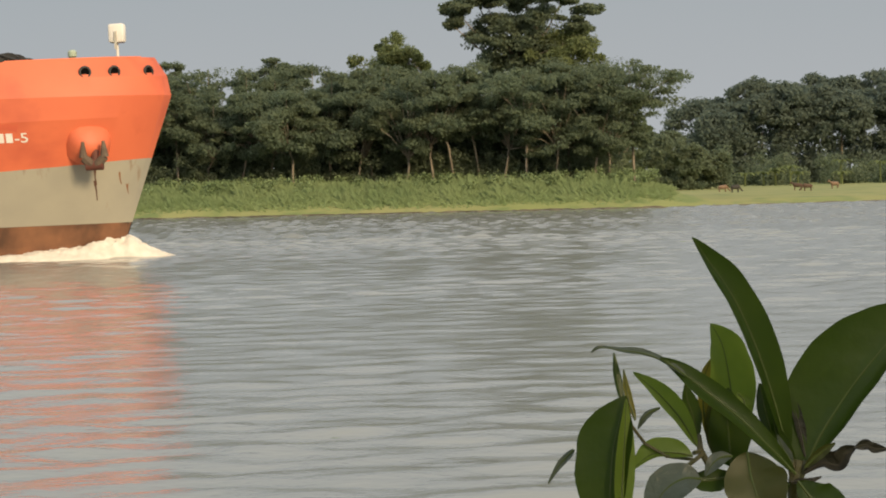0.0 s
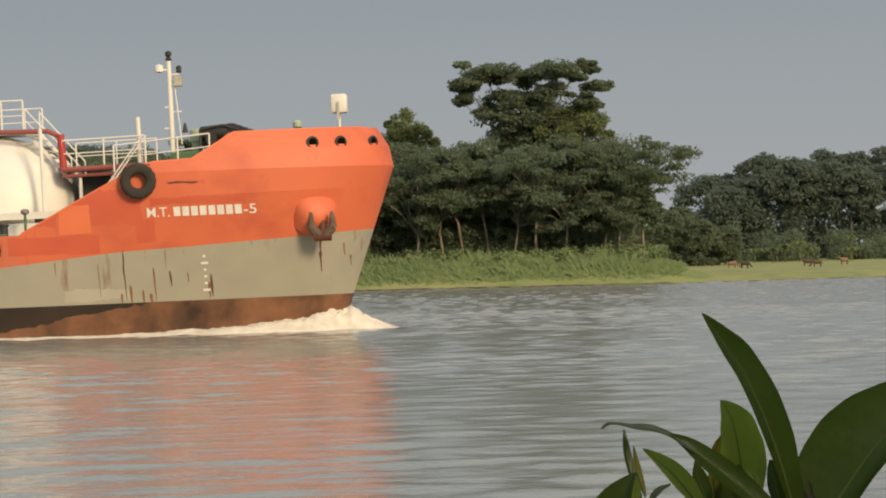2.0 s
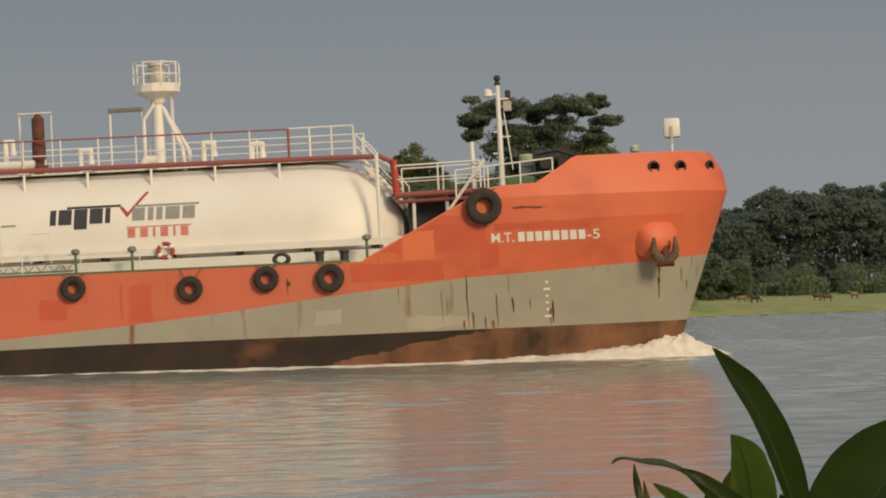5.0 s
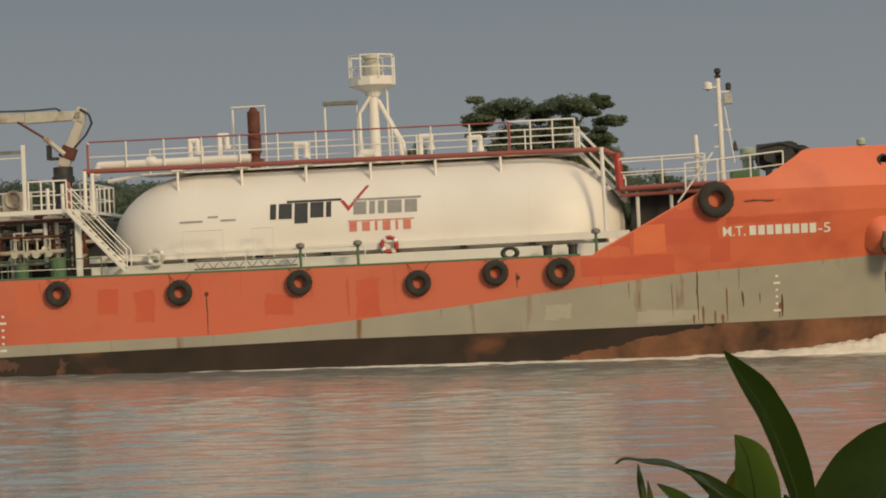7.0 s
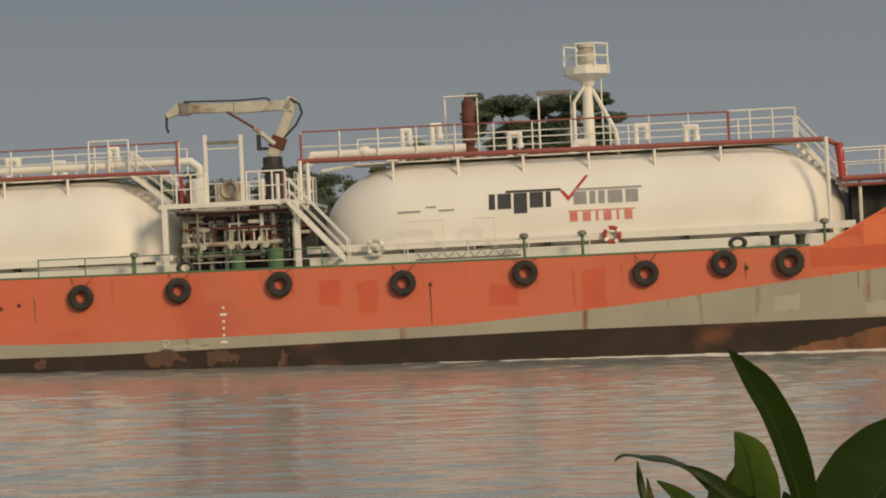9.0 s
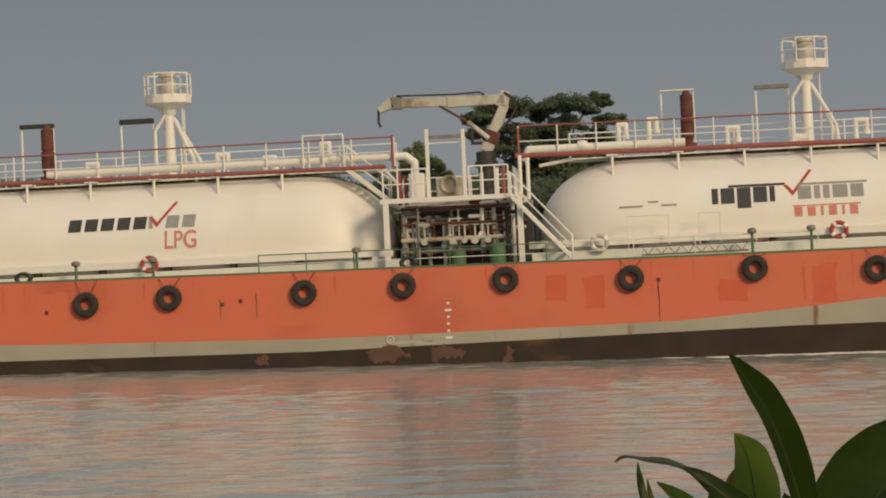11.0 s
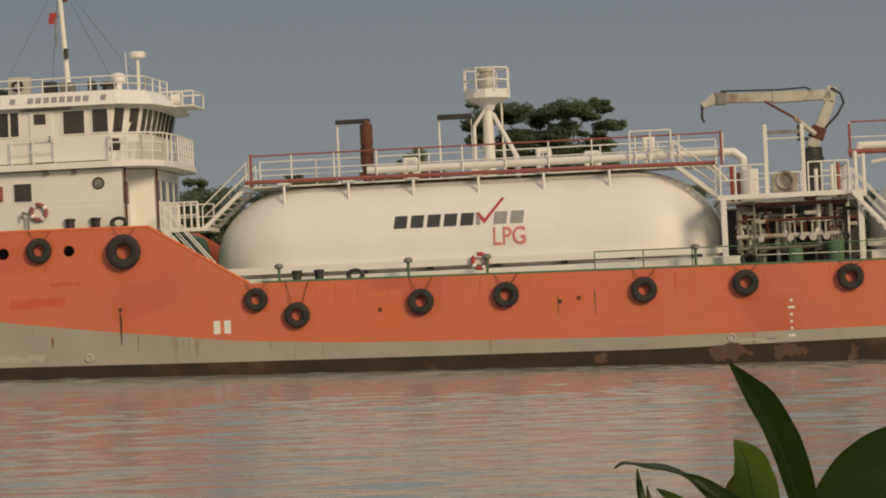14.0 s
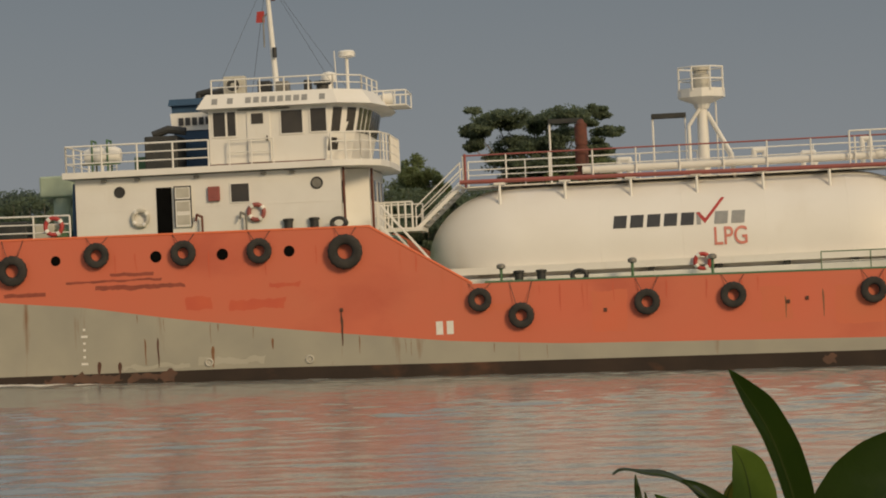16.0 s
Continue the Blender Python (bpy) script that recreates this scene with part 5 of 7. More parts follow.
# lamp, vents, winch and mast on the forecastle
lp = part("bow_lamp", tube(mesh(), (21.7, HALF, 5.6), (21.7, HALF, 8.3), 0.06, n=8), M["white"], ship, "white square signal lamp on a post")
part("lamp_case", box(mesh(), (21.4, HALF - 0.3, 8.15), (22.05, HALF + 0.2, 8.92), 0.1), M["white"], lp, "", True)
part("lamp_yoke", box(mesh(), (21.66, HALF - 0.35, 7.9), (21.76, HALF - 0.28, 8.6)), M["cream"], lp)
vp = part("vent_post", tube(mesh(), (20.25, 3.4, 5.6), (20.25, 3.4, 7.62), 0.11, n=10), M["mint"], ship, "pale green mushroom vent")
part("mushroom_head", lathe(mesh(), [(0.1, 7.55), (0.18, 7.6), (0.18, 7.78), (0.1, 7.86)], 12, Matrix.Translation((20.25, 3.4, 0))), M["mint"], vp, "", True)
part("capstan_drum", lathe(mesh(), [(0.22, 5.6), (0.22, 7.3), (0.3, 7.32), (0.3, 7.75), (0.24, 7.8), (0.02, 7.82)], 16, Matrix.Translation((15.95, HALF, 0))), M["mint"], ship, "pale green vent drum", True)


def build_winch():
    y = HALF
    bm = box(mesh(), (16.3, y - 1.3, 5.6), (18.2, y + 1.3, 6.4), 0.05)
    w = part("anchor_winch", bm, M["dark"], ship, "dark anchor winch on the forecastle")
    for x, r in ((16.75, 0.5), (17.5, 0.58), (18.0, 0.4)):
        for dy in (-1.0, 0.2):
            bm = tube(mesh(), (x, y + dy, 7.35), (x, y + dy + 0.12, 7.35), r, n=20)
            tube(bm, (x, y + dy - 0.3, 7.35), (x, y + dy + 0.5, 7.35), r * 0.45, n=14)
            box(bm, (x - 0.1, y + dy, 6.3), (x + 0.1, y + dy + 0.1, 7.2))
            part("winch_drum", bm, M["dark"], w, "", True)
    part("winch_motor", tube(mesh(), (16.3, y - 0.9, 7.55), (17.4, y - 0.9, 7.62), 0.3, n=12), M["dark"], w, "", True)
    part("winch_guard", run(mesh(), [(16.3, y - 1.2, 6.4), (16.3, y - 1.2, 7.7), (17.2, y - 1.2, 7.85), (18.2, y - 1.2, 7.5)], 0.05, 6), M["dark"], w)


build_winch()
part("green_locker", box(mesh(), (15.2, 3.2, 5.6), (16.3, 4.4, 6.85), 0.06), M["green"], ship, "dark green deck locker")
rail("guard_rail", [(13.4, 1.0, 6.1), (17.1, 1.2, 6.4)], 1.0, 0.032, 1.3)
fm = part("fore_mast", tube(mesh(), (14.93, HALF, 5.6), (14.9, HALF, 10.6), 0.13, 0.09, 12), M["white"], ship, "white foremast with lamps", True)
for z, s, w in ((10.25, -1, 0.42), (10.05, 1, 0.4), (9.75, 1, 0.3), (8.55, 1, 0.42), (8.75, -1, 0.25), (7.9, -1, 0.3)):
    part("mast_arm", box(mesh(), (min(14.92, 14.92 + s * w), HALF - 0.05, z - 0.03), (max(14.92, 14.92 + s * w), HALF + 0.05, z + 0.03)), M["white"], fm)
part("mast_light", lathe(mesh(), [(0.1, 10.6), (0.14, 10.65), (0.07, 10.75), (0.13, 10.82), (0.13, 10.95), (0.04, 11.0)], 10, Matrix.Translation((14.9, HALF, 0))), M["dark"], fm)
part("mast_light", lathe(mesh(), [(0.03, 0), (0.18, 0.06), (0.18, 0.3), (0.05, 0.36)], 12, Matrix.Translation((14.5, HALF, 10.12))), M["white"], fm, "", True)
part("mast_light", lathe(mesh(), [(0.08, 0), (0.11, 0.05), (0.11, 0.25), (0.04, 0.3)], 10, Matrix.Translation((15.3, HALF, 10.1))), M["dark"], fm)
part("mast_lamp_case", box(mesh(), (15.1, HALF - 0.2, 9.55), (15.42, HALF + 0.1, 9.95), 0.04), M["cream"], fm)
part("mast_bell", lathe(mesh(), [(0.14, 0), (0.1, 0.1), (0.06, 0.3), (0.02, 0.4)], 10, Matrix.Translation((15.45, HALF, 7.7))), M["dark"], fm)
part("mast_stay", tube(mesh(), (15.1, HALF, 9.6), (15.4, HALF - 0.5, 7.2), 0.025, n=5), M["white"], fm)
part("derrick_post", tube(mesh(), (13.95, 3.4, 6.4), (13.9, 3.4, 8.3), 0.11, 0.09, 10), M["white"], ship, "short white post beside the foremast", True)
for dy in (0, 0.6):
    part("mast_strut", tube(mesh(), (14.5, 1.4 + dy, 7.5), (13.1, 1.2 + dy, 5.65), 0.035, n=8), M["white"], ship)


# ---- lettering ----
def lettered(text, size):
    """The built-in font's flat mesh of a text: vertices and faces."""
    c = bpy.data.curves.new("letters", "FONT")
    c.body, c.size, c.offset = text, size, size * 0.008
    ob = new("letters", c)
    bpy.context.view_layer.update()
    me = bpy.data.meshes.new_from_object(ob.evaluated_get(bpy.context.evaluated_depsgraph_get()))
    bpy.data.objects.remove(ob)
    return [v.co.copy() for v in me.vertices], [list(p.vertices) for p in me.polygons]


def hull_text(text, a0, z0, size, width, material):
    vs, fs = lettered(text, size)
    w = max(v.x for v in vs)
    bm = mesh()
    bv = []
    for v in vs:
        a, z = a0 + v.x * width / w, z0 + v.y
        bv.append(bm.verts.new((a, side_y(a, z) - 0.012, z)))
    for f in fs:
        bm.faces.new([bv[i] for i in f])
    part("lettering", bm, material, ship)


def tank_y(z):
    return HALF - math.sqrt(max(0.01, TANK_R ** 2 - (z - TANK_Z) ** 2))


def tank_bar(pts, material, tank, thick=0.012):
    """A flat painted shape on the tank's flank, from its corners (x, z)."""
    bm = mesh()
    f = bm.faces.new([bm.verts.new((x, 0, z)) for x, z in pts])
    bmesh.ops.subdivide_edges(bm, edges=bm.edges[:], cuts=3, use_grid_fill=True)
    for v in bm.verts:
        v.co.y = tank_y(v.co.z) - thick
    part("painted_sign", bm, material, tank)


def rect(x0, x1, z0, z1, slant=0.0):
    return [(x0, z0), (x1, z0), (x1 + slant, z1), (x0 + slant, z1)]


hull_text("M.T.", 14.72, 4.27, 0.52, 0.88, M["letter_white"])
for i in range(8):                                  # the ship's name as plain bars
    a = 15.75 + i * 0.325
    hull_patch("name_bar", a, a + 0.25, 4.27, 4.63, M["letter_white"], 0.012)
hull_text("-5", 18.32, 4.27, 0.52, 0.5, M["letter_white"])
# after tank: name bars, tick and LPG
for i in range(8):
    x = -27.75 + i * 0.645
    if i == 5:
        tank_bar(rect(x - 0.02, x + 0.14, 5.98, 6.47), M["letter_grey"], tank_aft)
        continue
    tank_bar(rect(x, x + 0.5, 5.98, 6.47, 0.06), M["letter_black"] if i < 5 else M["letter_grey"], tank_aft)


def tick(x, z, tank):
    tank_bar([(x, z + 0.42), (x + 0.12, z + 0.45), (x + 0.34, z + 0.2), (x + 0.32, z)], M["red"], tank)
    tank_bar([(x + 0.32, z), (x + 0.34, z + 0.2), (x + 1.0, z + 1.0), (x + 1.12, z + 0.98)], M["red"], tank)


def tank_text(text, x0, z0, size, width, material, tank):
    vs, fs = lettered(text, size)
    w = max(v.x for v in vs)
    bm = mesh()
    bv = [bm.verts.new((x0 + v.x * width / w, tank_y(z0 + v.y) - 0.03, z0 + v.y)) for v in vs]
    for f in fs:
        bm.faces.new([bv[i] for i in f])
    part("lettering", bm, material, tank)


tick(-24.55, 6.02, tank_aft)
tank_text("LPG", -23.95, 5.18, 0.98, 1.3, M["letter_red"], tank_aft)
# forward tank: plain shapes in the colours of the painted name
x = -2.65
for i, w in enumerate((0.34, 0.62, 0.62, 0.62, 0.3)):
    tank_bar(rect(x, x + w - 0.1, 5.82 - (0.2 if i == 2 else 0), 6.42), M["letter_black"], tank_fwd)
    x += w
tank_bar(rect(-2.0, 0.15, 6.44, 6.53), M["letter_black"], tank_fwd)
tick(0.1, 6.0, tank_fwd)
x = 0.62
for i, w in enumerate((0.62, 0.34, 0.36, 0.68, 0.6)):
    tank_bar(rect(x, x + w - 0.12, 5.86, 6.36), M["letter_grey"], tank_fwd)
    x += w
tank_bar(rect(0.62, 3.25, 6.40, 6.48), M["letter_grey"], tank_fwd)
x = 0.45
for i, w in enumerate((0.5, 0.5, 0.3, 0.5, 0.3, 0.5)):
    tank_bar(rect(x, x + w - 0.2, 5.2, 5.56), M["letter_red"], tank_fwd)
    tank_bar(rect(x - 0.05, x + w - 0.08, 5.58, 5.63), M["letter_red"], tank_fwd)
    x += w
for x0, x1, z in ((-6.2, -5.3, 5.85), (-5.1, -4.7, 6.0), (-4.6, -4.0, 5.85)):
    tank_bar(rect(x0, x1, z, z + 0.07), M["letter_grey"], tank_fwd)
# name on the roof brow and the funnel, as bars


def brow_bar(x0, x1, k0, k1, material):
    bm = mesh()
    lo, hi = Vector((0, 0.45, 11.25)), Vector((0, 0.8, 11.82))
    vs = []
    for x, k in ((x0, k0), (x1, k0), (x1, k1), (x0, k1)):
        p = lo.lerp(hi, k)
        vs.append(bm.verts.new((x, p.y - 0.012, p.z + 0.004)))
    bm.faces.new(vs)
    part("name_bar", bm, material, roof)


for x0, n in ((-42.85, 1), (-42.25, 1), (-41.55, 8), (-38.7, 1)):
    for i in range(n):
        brow_bar(x0 + i * 0.31, x0 + i * 0.31 + 0.22, 0.28, 0.68, M["letter_grey"])
for i in range(5):
    bm = box(mesh(), (-44.85 + i * 0.27, 3.94, 10.95), (-44.66 + i * 0.27, 3.975, 11.25))
    part("name_bar", bm, M["letter_black"], fun)


# every fitting was laid out square to the water; move it along so that it stands square to the trimmed deck
for ob in list(ship.children):
    if ob.name == "hull":
        for v in ob.data.vertices:
            v.co.x += 0.02 * v.co.z
    else:
        z = ob.matrix_basis.translation.z
        if abs(z) < 1e-6:
            zs = [v.co.z for v in ob.data.vertices]
            z = (min(zs) + max(zs)) / 2
        ob.location.x += 0.02 * z


# ---- far bank: the grove ----
def leaf_clump_mesh(bm, c, r, count, size, squash=0.7, rng=random):
    """Small leaf quads scattered in a lobed puff."""
    for _ in range(count):
        d = Vector((rng.gauss(0, 1), rng.gauss(0, 1), rng.gauss(0, 1)))
        d.normalize()
        rad = r * rng.triangular(0.15, 1.25, 0.85)
        p = Vector(c) + Vector((d.x * rad, d.y * rad, d.z * rad * squash))
        face = (d * 0.4 + Vector((rng.uniform(-.7, .7), rng.uniform(-.7, .7), 0.4 + rng.uniform(-.5, .5)))).normalized()
        u = face.cross(Vector((rng.uniform(-1, 1), rng.uniform(-1, 1), rng.uniform(-1, 1)))).normalized()
        v = face.cross(u)
        s = size * rng.uniform(0.6, 1.3)
        q = [p - u * s, p - v * s * 0.45, p + u * s, p + v * s * 0.45]
        bm.faces.new([bm.verts.new(k) for k in q])


def limb(bm, pts, r0, r1, n=7):
    k = len(pts) - 1
    for i in range(k):
        tube(bm, pts[i], pts[i + 1], r0 + (r1 - r0) * i / k, r0 + (r1 - r0) * (i + 1) / k, n)


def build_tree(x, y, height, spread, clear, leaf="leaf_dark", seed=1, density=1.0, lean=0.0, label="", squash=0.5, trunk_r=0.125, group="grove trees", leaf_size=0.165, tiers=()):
    """Trunk, forked limbs and a crown of leaf puffs; clear: the height of the lowest foliage."""
    rng = random.Random(seed)
    z0 = ground_height(x, y) - 0.15
    tree = new("tree")
    tree.matrix_basis = pose(x, y, z0)
    tagged(tree, label or "slender pale-trunked tree with dark green crown", "tree", group)
    bm = mesh()
    bend = rng.uniform(-0.6, 0.6) + lean
    fork = clear * rng.uniform(0.95, 1.25)
    pts = [Vector((0, 0, 0)), Vector((bend * 0.3, 0, fork * 0.4)), Vector((bend * 0.5 + rng.uniform(-.2, .2), 0, fork * 0.75)), Vector((bend, 0, fork))]
    limb(bm, pts, trunk_r, trunk_r * 0.7)
    top = height
    puffs = []
    crotch = Vector((bend, 0, fork))
    if tiers:                                        # flat platforms of foliage, each on its own limb
        for dx, z, r in tiers:
            for deep in (-1, 1):
                end = Vector((dx + rng.uniform(-.4, .4), deep * rng.uniform(0.3, 3.0), z - 0.6 + rng.uniform(-.25, .25)))
                mid = crotch.lerp(end, 0.6) + Vector((0, 0, -0.1 * (top - clear)))
                if deep > 0:
                    limb(bm, [crotch, mid, end], trunk_r * 0.4, trunk_r * 0.1, 5)
                for _ in range(6):
                    puffs.append((end + Vector((rng.gauss(0, 0.45), rng.gauss(0, 0.5), rng.gauss(0, 0.16) - 0.2)) * r, r * rng.uniform(0.36, 0.66)))
    else:
        for i in range(max(12, int(6.0 * spread))):
            a = 2 * math.pi * (i * 0.618 + rng.uniform(0, 0.3))
            r = spread * math.sqrt(rng.uniform(0.05, 0.9))
            zz = clear + (top - clear) * rng.uniform(0.02, 0.95) * (1 - 0.3 * (r / spread) ** 2)
            end = Vector((bend + r * math.cos(a), r * math.sin(a), zz))
            mid = crotch.lerp(end, 0.5) + Vector((0, 0, 0.05 * (top - clear)))
            limb(bm, [crotch, mid, end], trunk_r * 0.42, trunk_r * 0.12, 5)
            puffs.append((end, spread * rng.uniform(0.2, 0.36)))
        limb(bm, [crotch, Vector((bend * 1.3, 0, top - 0.6))], trunk_r * 0.6, trunk_r * 0.15, 5)
        puffs.append((Vector((bend * 1.2, 0, top - spread * 0.2)), spread * 0.36))
        puffs.append((Vector((bend * 1.1, 0, (top + clear) / 2)), spread * 0.5))
    part("trunk", bm, M["bark"], tree, smooth=True)
    bm = mesh()
    for c, r in puffs:
        for _ in range(4):
            o = Vector((rng.uniform(-1, 1), rng.uniform(-1, 1), rng.uniform(-0.4, 0.4))) * r * 0.75
            leaf_clump_mesh(bm, c + o, r * rng.uniform(0.5, 0.9), int(120 * density), leaf_size * rng.uniform(0.8, 1.25), squash * rng.uniform(0.8, 1.2), rng)
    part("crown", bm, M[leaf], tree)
    return tree


# front row: x, distance behind the waterline, height, spread, clear trunk height
rng = random.Random(5)
xs = [-25.5, -22, -19.4, -16.3, -13.4, -11.2, -8.2, -5.6, -4.0, -1.2, 1.2, 3.2, 5.4, 7.4, 9.4, 11.9, 13.4, 15.2, 16.8]
for i, x in enumerate(xs):
    build_tree(x, shore(x) + rng.uniform(13, 17), rng.uniform(9.6, 11.4), rng.uniform(3.0, 4.2), rng.uniform(2.8, 5.4), seed=20 + i, lean=rng.uniform(-.5, .5))
build_tree(18.9, shore(19) + 15, 11.6, 4.6, 7.2, seed=91, lean=0.3, squash=0.35, label="slender pale-trunked tree at the end of the grove", density=0.6)
for i in range(30):                                  # rows behind
    x = -47 + 64 * i / 29 + rng.uniform(-0.8, 0.8)
    build_tree(x, shore(x) + rng.uniform(20, 26), rng.uniform(10.8, 12.4), rng.uniform(3.2, 4.2), rng.uniform(2.4, 4.5), seed=140 + i, density=0.5, leaf_size=0.18)
for i in range(24):
    x = -50 + 68 * i / 23 + rng.uniform(-0.8, 0.8)
    build_tree(x, shore(x) + rng.uniform(29, 36), rng.uniform(11.0, 13.0), rng.uniform(2.8, 3.6), rng.uniform(1.5, 3.0), seed=240 + i, density=0.36, leaf_size=0.19)
# the tall spreading tree with tiered crown, pale trees beside it
build_tree(11.0, 244, 16.8, 5.0, 8.5, seed=6, density=1.3, label="dense tree under the tall rain tree")
RAIN_TIERS = ((-4.7, 19.5, 1.9), (-6.0, 18.1, 1.3), (-6.5, 16.7, 1.1), (-3.2, 18.9, 1.6), (-0.6, 19.3, 2.1), (2.5, 19.5, 2.0), (4.7, 19.2, 1.5), (6.4, 18.0, 1.3), (5.3, 16.4, 1.5),
              (1.6, 17.4, 2.4), (-2.2, 16.9, 2.3), (-1.6, 15.2, 2.3), (2.2, 14.9, 2.6), (4.9, 14.3, 1.7), (0.0, 13.5, 2.8))
build_tree(10.0, 236, 20.0, 7.0, 12.0, leaf="leaf_mid", seed=7, density=0.7, squash=0.45, trunk_r=0.3, label="tall rain tree with a tiered spreading crown", leaf_size=0.2, tiers=RAIN_TIERS)
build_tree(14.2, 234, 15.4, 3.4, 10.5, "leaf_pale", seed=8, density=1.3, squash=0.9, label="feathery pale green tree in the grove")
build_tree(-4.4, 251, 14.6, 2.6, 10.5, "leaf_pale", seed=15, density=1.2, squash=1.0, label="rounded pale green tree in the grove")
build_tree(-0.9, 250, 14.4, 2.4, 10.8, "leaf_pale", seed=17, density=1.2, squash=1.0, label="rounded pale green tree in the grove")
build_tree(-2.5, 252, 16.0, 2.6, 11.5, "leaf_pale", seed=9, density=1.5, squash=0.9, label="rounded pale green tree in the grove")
build_tree(-14.5, 256, 14.3, 3.6, 10.0, seed=11, squash=0.4, density=1.2, label="flat-topped tree behind the grove")
build_tree(-25.0, 250, 13.9, 2.4, 9.0, seed=12, label="dark tree behind the grove")


def build_undergrowth():
    """Dark shrubs between the trunks."""
    rng = random.Random(31)
    bm = mesh()
    for i in range(900):
        x = rng.uniform(-52, 19)
        y = shore(x) + rng.uniform(25, 42)
        leaf_clump_mesh(bm, (x, y, ground_height(x, y) + rng.uniform(0.2, 6.5)), rng.uniform(0.9, 1.7), 26, 0.6, 0.8, rng)
    # nearer clumps added to catch sun and brighten the dark trunk zone
    for i in range(1100):
        x = rng.uniform(-52, 18)
        y = shore(x) + rng.uniform(16.5, 24)
        leaf_clump_mesh(bm, (x, y, ground_height(x, y) + rng.triangular(0.1, 4.6, 0.8)), rng.uniform(0.5, 1.1), 46, 0.19, 0.8, rng)
    for i in range(1000):
        x = rng.uniform(-52, 18)
        y = shore(x) + rng.uniform(14.5, 18.5)
        leaf_clump_mesh(bm, (x, y, ground_height(x, y) + rng.triangular(0.1, 4.2, 0.6)), rng.uniform(0.35, 0.8), 40, 0.14, 0.8, rng)
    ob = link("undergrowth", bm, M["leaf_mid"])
    tagged(ob, "dark shrubs under the grove", "shrubs", kind="stuff")


build_undergrowth()


def build_reeds():
    rng = random.Random(33)
    bm = mesh()
    for i in range(30000):
        x = rng.uniform(-50, 21.5)
        d = rng.triangular(1.3, 15.0, 9)
        y = shore(x) + d
        z = ground_height(x, y) - 0.05
        clump = noise.noise((x * 0.5, y * 0.3, 1.0)) + 0.7 * noise.noise((x * 1.7, y * 0.8, 4.0))
        if clump < -0.35:
            continue
        tall = (0.3 + 0.62 * max(0.0, 0.5 + clump)) * min(1.0, 0.2 + d / 8) * (1.15 if x < 17 else 0.6)
        for _ in range(2):
            h = tall * rng.uniform(0.6, 1.4)
            dx, dy, w = rng.uniform(-.6, .6), rng.uniform(-.2, .2), rng.uniform(0.03, 0.08)
            bm.faces.new([bm.verts.new(p) for p in ((x - w, y, z), (x + w, y, z), (x + dx * 0.6 + w * 0.6, y + dy * 0.6, z + h * 0.7), (x + dx * 1.3, y + dy, z + h))])
    for i in range(260):                              # low shrubs among the reeds
        x = rng.uniform(-50, 20)
        y = shore(x) + rng.uniform(7, 17)
        for k in range(3):
            leaf_clump_mesh(bm, (x + rng.uniform(-.6, .6), y, ground_height(x, y) + rng.uniform(0.2, 1.4)), rng.uniform(0.3, 0.7), 50, 0.13, 0.9, rng)
    ob = link("tall_grass", bm, M["reed"])
    tagged(ob, "tall pale green reeds and grass along the bank", "grass", kind="stuff")


build_reeds()


def build_bank_edge():
    """The low scarp of mud, shadow-dark, where the river cuts into the far bank."""
    bm = mesh()
    cols = []
    for i in range(700):
        x = -110 + 235 * i / 699
        y = shore(x) - 0.25 + 0.35 * noise.noise((x * 0.8, 2, 5))
        h = 0.15 + 0.10 * noise.noise((x * 0.5, 6, 1)) + 0.05 * noise.noise((x * 2.3, 6, 1))
        if x > 20:
            h *= 0.55
        cols.append([bm.verts.new((x, y, -0.2)), bm.verts.new((x, y + 0.1, h)), bm.verts.new((x, y + 1.4, h + 0.04)), bm.verts.new((x, y + 1.9, -0.1))])
    for A, B in zip(cols, cols[1:]):
        for j in range(3):
            bm.faces.new((A[j], B[j], B[j + 1], A[j + 1])).material_index = 1 if j == 1 else 0
    ob = link("bank_edge", bm, [M["mud"], M["grass"]])
    tagged(ob, "muddy edge of the far river bank, coloured shadow-dark", "river bank", kind="structure")


build_bank_edge()


def dome(bm, x, y, top, r, clumps, count, size, rng):
    """One rounded crown: leaf clumps over the front and top of a dome, and a skirt below it."""
    z0 = top - r * 0.8
    for k in range(clumps):
        a, e = rng.uniform(math.pi * 0.95, math.pi * 2.05), rng.uniform(-0.5, 1.5)
        d = Vector((math.cos(a) * math.cos(e), math.sin(a) * math.cos(e) * 0.8, math.sin(e) * 0.8))
        leaf_clump_mesh(bm, Vector((x, y, z0)) + d * r * rng.uniform(0.7, 0.9), r * rng.uniform(0.18, 0.34), count, size, 0.6, rng)
    for k in range(clumps // 2):
        leaf_clump_mesh(bm, (x + rng.uniform(-.8, .8) * r, y - rng.uniform(0, .5) * r, rng.uniform(0.8, max(1.5, z0))), r * rng.uniform(0.25, 0.4), count, size, 0.7, rng)


